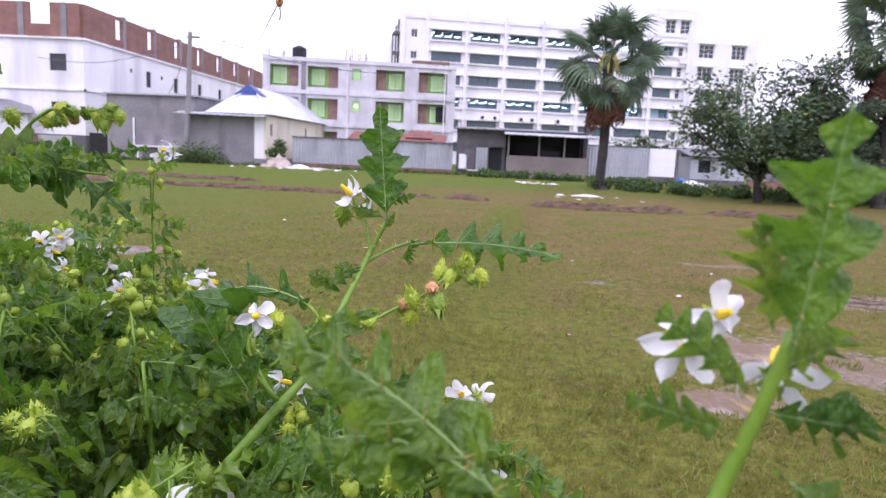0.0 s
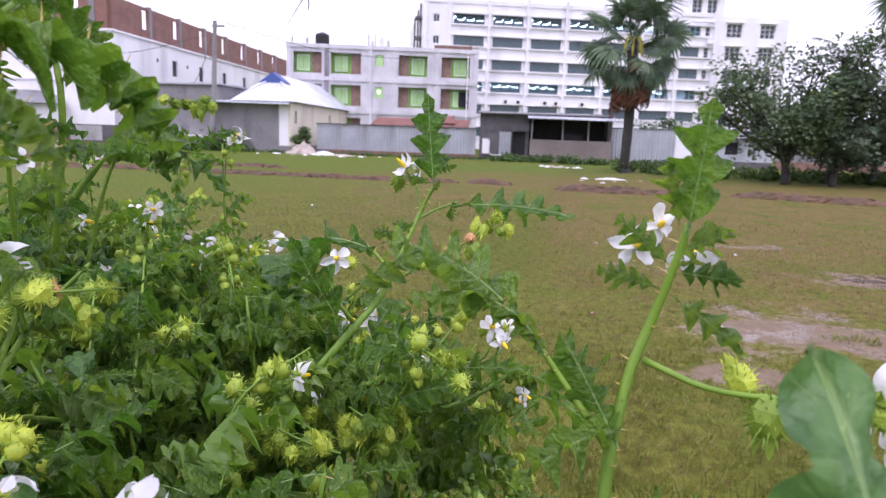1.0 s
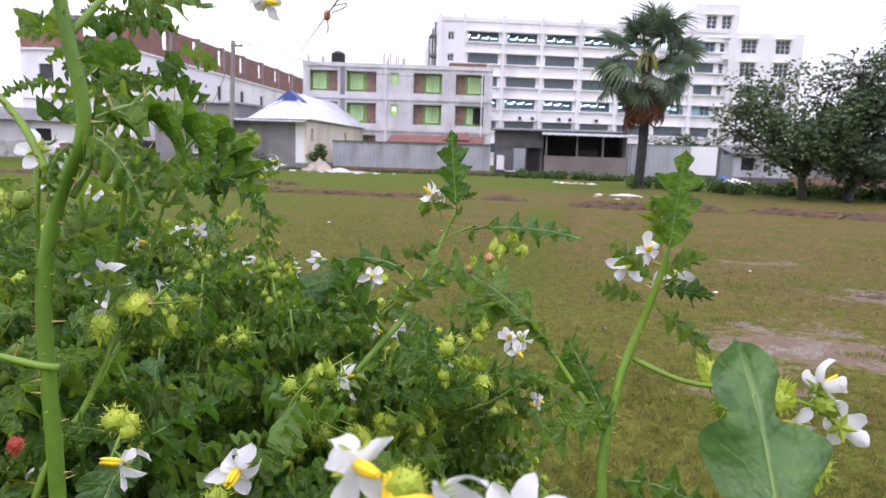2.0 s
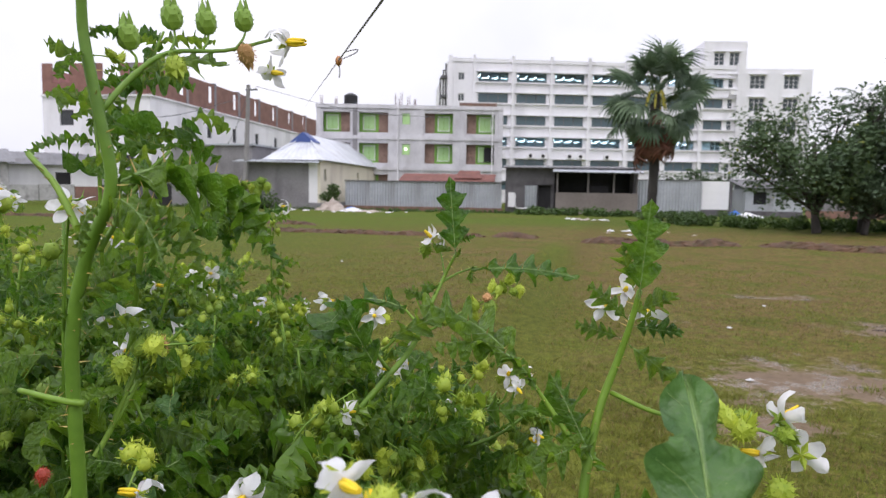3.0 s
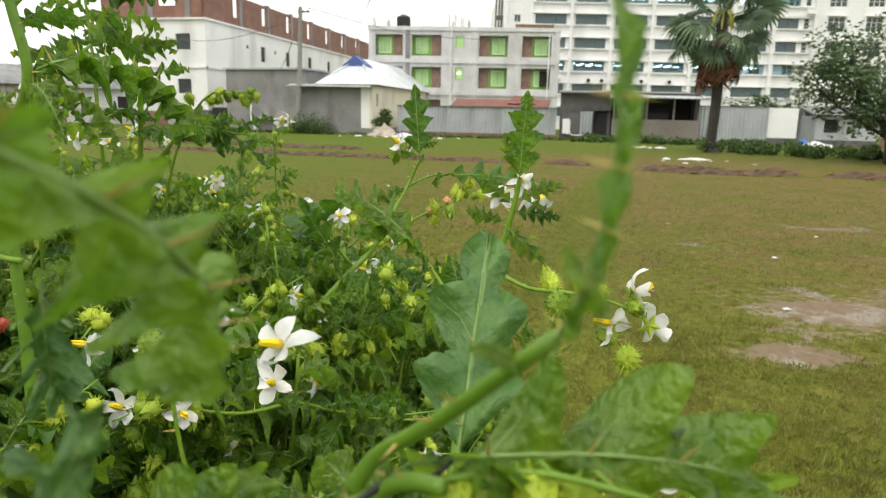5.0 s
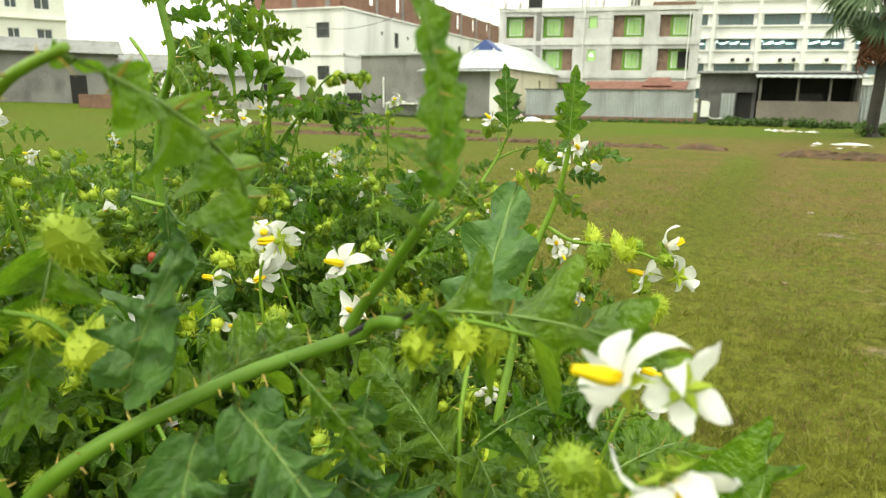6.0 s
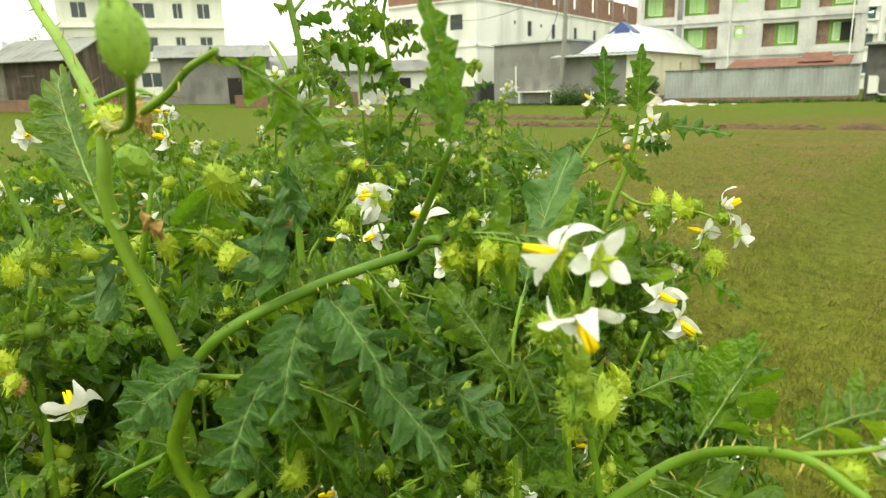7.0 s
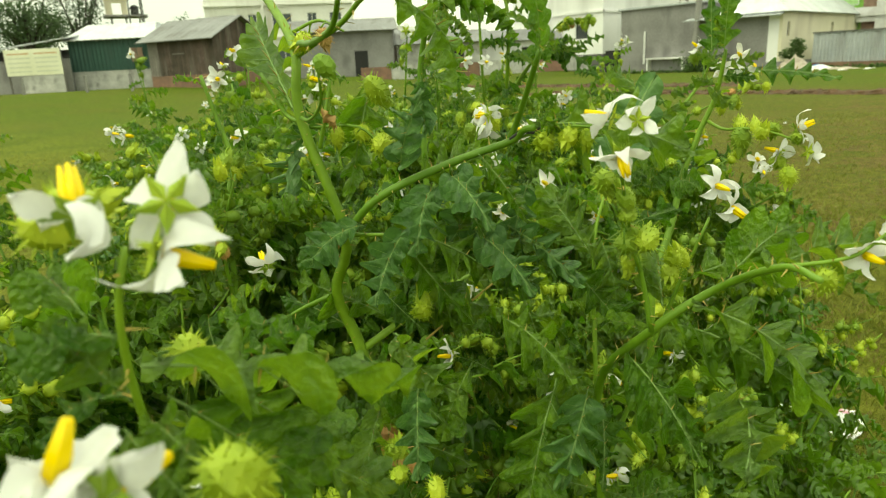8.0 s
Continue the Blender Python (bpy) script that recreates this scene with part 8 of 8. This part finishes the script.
flower(flowering_plant, (0.292, -0.21, 1.222), (-0.2, -0.7, -0.3), 1.0, 2); flower(flowering_plant, (0.305, -0.208, 1.203), (0.5, -0.6, -0.4), 1.0, 1); raceme(flowering_plant, [(0.27, -0.21, 1.14), (0.265, -0.24, 1.16), (0.24, -0.243, 1.165)], "bbbb", 47)
stem(flowering_plant, [(0.4, -0.37, 1.205), (0.435, -0.36, 1.215), (0.45, -0.35, 1.23)], 0.0016, 0.0009); flower(flowering_plant, (0.455, -0.345, 1.238), (0.4, -0.5, 0.5), 0.95, 3); flower(flowering_plant, (0.44, -0.35, 1.215), (-0.3, -0.7, -0.4), 0.9, 2); burr(flowering_plant, (0.425, -0.37, 1.205), 1.0, 1)
leaf(flowering_plant, (0.347, -0.33, 1.17), (0.366, -0.235, 1.205), (0.3, -0.5, 0.8), 2, stretch=1.15); leaf(flowering_plant, (0.33, -0.34, 1.155), (0.44, -0.3, 1.1), (0.2, -0.5, 0.9), 3, stretch=1.15); leaf(flowering_plant, (0.39, -0.365, 1.2), (0.45, -0.3, 1.215), (0.1, -0.6, 0.9), 7, stretch=1.15); leaf(flowering_plant, (0.27, -0.33, 1.095), (0.36, -0.38, 1.06), (0.2, -0.5, 0.9), 2, stretch=1.1); leaf(flowering_plant, (0.26, -0.2, 1.12), (0.344, -0.11, 1.15), (0.2, -0.6, 0.9), 3, stretch=1.15); leaf(flowering_plant, (0.25, -0.22, 1.1), (0.2, -0.13, 1.12), (0.2, -0.6, 0.9), 2, stretch=1.15)
stem(flowering_plant, [(0.216, -0.272, 0.92), (0.2, -0.262, 1.06), (0.185, -0.24, 1.16), (0.181, -0.215, 1.205)], 0.0026, 0.0016); leaf(flowering_plant, (0.181, -0.216, 1.2), (0.186, -0.145, 1.325), (0.1, -0.75, 0.65), 11, stretch=1.1); leaf(flowering_plant, (0.19, -0.245, 1.14), (0.11, -0.225, 1.215), (0.2, -0.7, 0.7), 9); leaf(flowering_plant, (0.186, -0.24, 1.15), (0.255, -0.2, 1.2), (0.1, -0.6, 0.8), 2, stretch=1.1)
dress(flowering_plant, [(0.2, -0.22, 0.55), (0.215, -0.27, 0.9), (0.228, -0.299, 1.04)], 15, 0.105, 74)
for at, tip, up, kind in (
    ((0.249, -0.353, 1.063), (0.269, -0.419, 1.012), (0.5, -0.6, 0.6), 13),
    ((0.146, -0.457, 1.077), (0.186, -0.502, 1.035), (0.5, -0.6, 0.6), 12),
    ((0.294, -0.280, 1.110), (0.406, -0.287, 1.087), (0.3, -0.5, 0.8), 2),
    ((0.348, -0.300, 1.073), (0.408, -0.341, 1.032), (0.3, -0.5, 0.8), 3),
    ((0.388, -0.267, 1.178), (0.442, -0.290, 1.169), (0.3, -0.5, 0.8), 7),
    ((0.162, -0.318, 1.233), (0.173, -0.363, 1.180), (0.5, -0.6, 0.6), 12),
    ((0.130, -0.333, 1.216), (0.116, -0.406, 1.165), (0.5, -0.6, 0.6), 13),
    ((0.283, -0.311, 1.105), (0.257, -0.350, 1.132), (0.3, -0.5, 0.8), 2),
    ((0.201, -0.258, 1.171), (0.244, -0.289, 1.120), (0.5, -0.6, 0.6), 3),
    ((0.343, -0.249, 1.140), (0.342, -0.301, 1.097), (0.4, -0.6, 0.6), 2)):
    leaf(flowering_plant, at, tip, up, kind, stretch=1.1)
low_plant = rooted(-0.03, -0.56, "low prickly nightshade with open white flowers")
flower(low_plant, (0.300, -0.740, 1.302), (-0.2, 0.6, 0.6), 1.1, 1)
flower(low_plant, (0.312, -0.715, 1.300), (0.5, 0.4, 0.5), 1.1, 3)
flower(low_plant, (0.313, -0.720, 1.284), (0.3, -0.3, -0.7), 1.1, 2)
flower(low_plant, (0.355, -0.773, 1.245), (0.2, 0.3, 0.9), 1.1, 0)
flower(low_plant, (0.363, -0.761, 1.239), (0.4, 0.3, 0.7), 1.1, 2)
stem(low_plant, [(-0.030, -0.560, -0.010), (0.143, -0.619, 0.600), (0.286, -0.688, 1.024), (0.286, -0.717, 1.171), (0.286, -0.727, 1.221), (0.301, -0.733, 1.263), (0.309, -0.730, 1.288)], 0.0024, 0.0012, gap=0.012)
leaf(low_plant, (0.274, -0.720, 1.232), (0.304, -0.620, 1.190), (0, -0.25, 1), 0, stretch=1.1)
leaf(low_plant, (0.274, -0.712, 1.216), (0.300, -0.664, 1.159), (0.1, -0.6, 0.8), 9, stretch=1.1)
leaf(low_plant, (0.275, -0.725, 1.217), (0.256, -0.746, 1.250), (0, -0.25, 1), 0, stretch=1.1)
leaf(low_plant, (0.293, -0.736, 1.219), (0.331, -0.733, 1.204), (0.1, -0.6, 0.8), 9, stretch=1.1)
leaf(low_plant, (0.242, -0.667, 1.189), (0.263, -0.622, 1.137), (0.1, -0.6, 0.8), 9, stretch=1.1)
leaf(low_plant, (0.231, -0.659, 1.199), (0.241, -0.615, 1.212), (0, -0.25, 1), 1, stretch=1.1)
leaf(low_plant, (0.211, -0.622, 1.119), (0.243, -0.576, 1.081), (0.1, -0.6, 0.8), 9, stretch=1.1)
leaf(low_plant, (0.284, -0.728, 1.226), (0.263, -0.765, 1.221), (0, -0.25, 1), 3, stretch=1.0)
leaf(low_plant, (0.288, -0.727, 1.217), (0.339, -0.723, 1.209), (0, -0.25, 1), 2, stretch=1.0)
leaf(low_plant, (0.288, -0.728, 1.250), (0.234, -0.758, 1.236), (0, -0.25, 1), 2, stretch=1.0)
leaf(low_plant, (0.255, -0.731, 1.252), (0.192, -0.729, 1.266), (0, -0.25, 1), 1, stretch=1.0)
burr(low_plant, (0.229, -0.682, 1.221), 1.1, 0)
burr(low_plant, (0.352, -0.733, 1.226), 1.2, 1)
burr(low_plant, (0.278, -0.751, 1.292), 1.3, 2)
flower(low_plant, (-0.066, -0.465, 1.148), (-0.2, 0.5, 0.6), 1.1, 1)
leaf(low_plant, (0.362, -0.338, 1.093), (0.408, -0.417, 1.074), (0.8, -0.4, 0.4), 2, stretch=1.1)
leaf(low_plant, (0.213, -0.600, 1.171), (0.192, -0.636, 1.207), (0, -0.25, 1), 2, stretch=1.2)
leaf(low_plant, (0.197, -0.411, 1.137), (0.270, -0.420, 1.116), (0, -0.25, 1), 2, stretch=1.2)
leaf(low_plant, (0.160, -0.490, 1.139), (0.231, -0.503, 1.114), (0, -1, 0.3), 2, stretch=1.1)
leaf(low_plant, (0.032, -0.515, 1.158), (0.041, -0.574, 1.157), (0, -0.25, 1), 2, stretch=1.0)


# ---- the rest of the bush ----
def edge(y):
    """The bush's outer edge towards the open field."""
    marks = ((-0.9, 0.05), (-0.6, 0.3), (-0.3, 0.5), (0.0, 0.47), (0.35, 0.38), (0.6, 0.36), (0.85, 0.2), (1.2, -0.28), (1.6, -0.92))
    for (y0, x0), (y1, x1) in zip(marks, marks[1:]):
        if y <= y1:
            return x0 + (x1 - x0) * max(0.0, (y - y0) / (y1 - y0))
    return -1.6


def outskirts(x, y):
    """1 in the thin, low corner of the bush away from the open field, 0 in its body."""
    return max(0.0, min(1.0, (-0.37 * (x + 0.93) - 0.2 - y) / 0.12)) * max(0.0, min(1.0, (-x - 0.1) / 0.3))


def canopy(x, y):
    """The height that leaves reach at a place."""
    top = 1.2 + 0.1 * noise.noise(Vector((x * 2.2, y * 2.2, 4))) + 0.05 * noise.noise(Vector((x * 6, y * 6, 9)))
    inside = edge(y) - x
    top -= max(0.0, 0.42 - inside) * 1.5
    top -= max(0.0, 0.45 - lane_distance(x, y)) * 0.45
    top += 0.05 * max(0.0, min(1.0, (-x - 0.1) / 0.3)) * max(0.0, min(1.0, (0.7 - y) / 0.4))
    top -= 0.06 * max(0.0, min(1.0, (-x - 1.0) / 0.8))
    top -= 0.2 * outskirts(x, y)
    return top


def bush_plant(x, y, seed):
    rng = random.Random(seed)
    top = canopy(x, y) + rng.uniform(-0.05, 0.04)
    if top < 0.35:
        return
    plant = rooted(x, y, rng.choice(("leafy prickly nightshade with white flowers and burrs", "leafy prickly nightshade with white flowers and burrs", "dense prickly nightshade hung with yellow-green burrs")))
    low, branches = [], []

    def leafy(line, first, every, long, k0):
        turn = rng.uniform(0, 6.28)
        run, k = 0.0, k0
        for a, b in zip(line, line[1:]):
            run += (b - a).length
            if run < every * (0.75 if b.z > top - 0.22 else 1.0 if b.z > 0.85 else 1.5 if x > -0.5 else 2.4) or b.z < first:
                continue
            run = 0.0
            turn += 2.4
            k += 1
            lift = rng.uniform(-0.45, 0.8)
            way = Vector((math.cos(turn), math.sin(turn), lift))
            size = long * rng.uniform(0.6, 1.3)
            tip = b + way.normalized() * size
            if tip.z > canopy(tip.x, tip.y) + 0.06 or lane_distance(tip.x, tip.y) < (0.2 if tip.z > 1.05 else 0.0) or lane_distance(b.x, b.y) < (0.17 if b.z > 1.02 else 0.0):
                continue
            up = (rng.uniform(-0.6, 0.6), rng.uniform(-0.7, 0.4), 1)
            if b.z < 0.5 and edge(y) - x > 0.25 and rng.random() < 0.9:
                continue
            if b.z < 0.92 or (x < -0.7 and b.z < 1.08) or (x < -0.4 and rng.random() < 0.4):
                low.append((b.copy(), tip, up, k))
            else:
                leaf(plant, b, tip, up, k, b.z > 0.93 and rng.random() < 0.16, 1.12)

    for s in range(3):
        a = s * 2.1 + rng.uniform(-0.5, 0.5)
        out = rng.uniform(0.06, 0.2)
        tx, ty = x + math.cos(a) * out, y + math.sin(a) * out
        h = min(top, canopy(tx, ty)) - rng.uniform(0.0, 0.12)
        if h < 0.3 or (lane_distance(tx, ty) < 0.1 and h > 1.05):
            continue
        line = stem(plant, [(x + math.cos(a) * 0.02, y + math.sin(a) * 0.02, -0.01), (x + math.cos(a) * out * 0.5, y + math.sin(a) * out * 0.5, h * 0.45), (tx + rng.uniform(-0.03, 0.03), ty + rng.uniform(-0.03, 0.03), h * 0.8), (tx + math.cos(a) * 0.05, ty + math.sin(a) * 0.05, h)], 0.005, 0.0018, 7, 6, 0.016 if h > 0.8 else 0, seed + s)
        leafy(line, 0.2, 0.02, 0.082, s)
        for q in range(5):
            root = line[int(len(line) * rng.uniform(0.5, 0.92))]
            b = a + rng.uniform(-1.9, 1.9)
            reach = rng.uniform(0.1, 0.2)
            end = root + Vector((math.cos(b) * reach, math.sin(b) * reach, rng.uniform(0.02, 0.16)))
            end.z = min(end.z, canopy(end.x, end.y))
            if lane_distance(end.x, end.y) < (0.2 if end.z > 1.05 else 0.0):
                continue
            branch = bend([root, root.lerp(end, 0.5) + Vector((0, 0, -0.01)), end], 6)
            radii = [0.0026 - 0.0012 * i / len(branch) for i in range(len(branch))]
            branches.append(joined([tube(branch, radii, 5)], "branch", stem_green))
            if end.z > 0.85:
                spikes = joined([prickles(branch, radii, rng, 0.018)], "spikes", prickle_gold, False)
                spikes.polygons.foreach_set("material_index", [1] * len(spikes.polygons))
                branches.append(spikes)
            leafy(branch, 0.2, 0.017, 0.076, q + s)
            if end.z > 0.66 and rng.random() < (0.95 if x > -1.1 else 0.5):
                hang = end + Vector((math.cos(b) * 0.06, math.sin(b) * 0.06, rng.uniform(0.0, 0.05)))
                raceme(plant, [root.lerp(end, 0.75), end + Vector((0, 0, 0.012)), hang], rng.choice(("bbbbbb", "bbbbbbb", "bbwbbb", "bbbbf", "bbbbbbf", "bbbbbbbb") if end.z > 0.8 else ("bbbbbb", "bbbbbbb")), seed + q, single=False)
    if (x < -0.5 or (x < -0.25 and y < 0.2)) and rng.random() < 0.7:
        peak = top + rng.uniform(0.05, 0.17)
        lean = rng.uniform(0, 6.28)
        shoot = [Vector((x, y, 0.7)), Vector((x + 0.03 * math.cos(lean), y + 0.03 * math.sin(lean), 1.0)), Vector((x + 0.07 * math.cos(lean), y + 0.07 * math.sin(lean), peak))]
        stem(plant, shoot, 0.0042, 0.0016, 6, 6, 0.014, seed)
        dress(plant, [shoot[0].lerp(shoot[2], 0.35), shoot[1].lerp(shoot[2], 0.4), shoot[2] + Vector((0, 0, 0.01))], 14, 0.09, seed, fine=x > -0.5)
        raceme(plant, [shoot[1].lerp(shoot[2], 0.7), shoot[2] + Vector((0.02, -0.02, 0.0)), shoot[2] + Vector((0.05, -0.04, 0.02))], rng.choice(("bbff", "bbbf", "bff", "bbbb")), seed, single=False)
    if low:
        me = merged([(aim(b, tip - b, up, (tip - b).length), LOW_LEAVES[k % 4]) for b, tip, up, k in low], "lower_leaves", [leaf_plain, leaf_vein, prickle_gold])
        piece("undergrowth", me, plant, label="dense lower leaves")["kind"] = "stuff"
    if branches:
        piece("branching", merged([(Matrix(), me) for me in branches], "branches", [stem_green, prickle_gold]), plant)["kind"] = "stuff"


places = random.Random(77)
count = 0
for row in range(12):
    y = -0.72 + row * 0.22
    for col in range(14):
        x = 0.48 - col * 0.21
        px, py = x + places.uniform(-0.07, 0.07), y + places.uniform(-0.07, 0.07)
        if px > edge(py) - 0.03 or lane_distance(px, py) < 0.03 or (px < -1.5 and py > 1.0):
            continue
        if px < -0.9 and places.random() < 0.35 or outskirts(px, py) > 0.3 and (px < -1.2 or places.random() < 0.25):
            continue
        count += 1
        bush_plant(px, py, 300 + count)
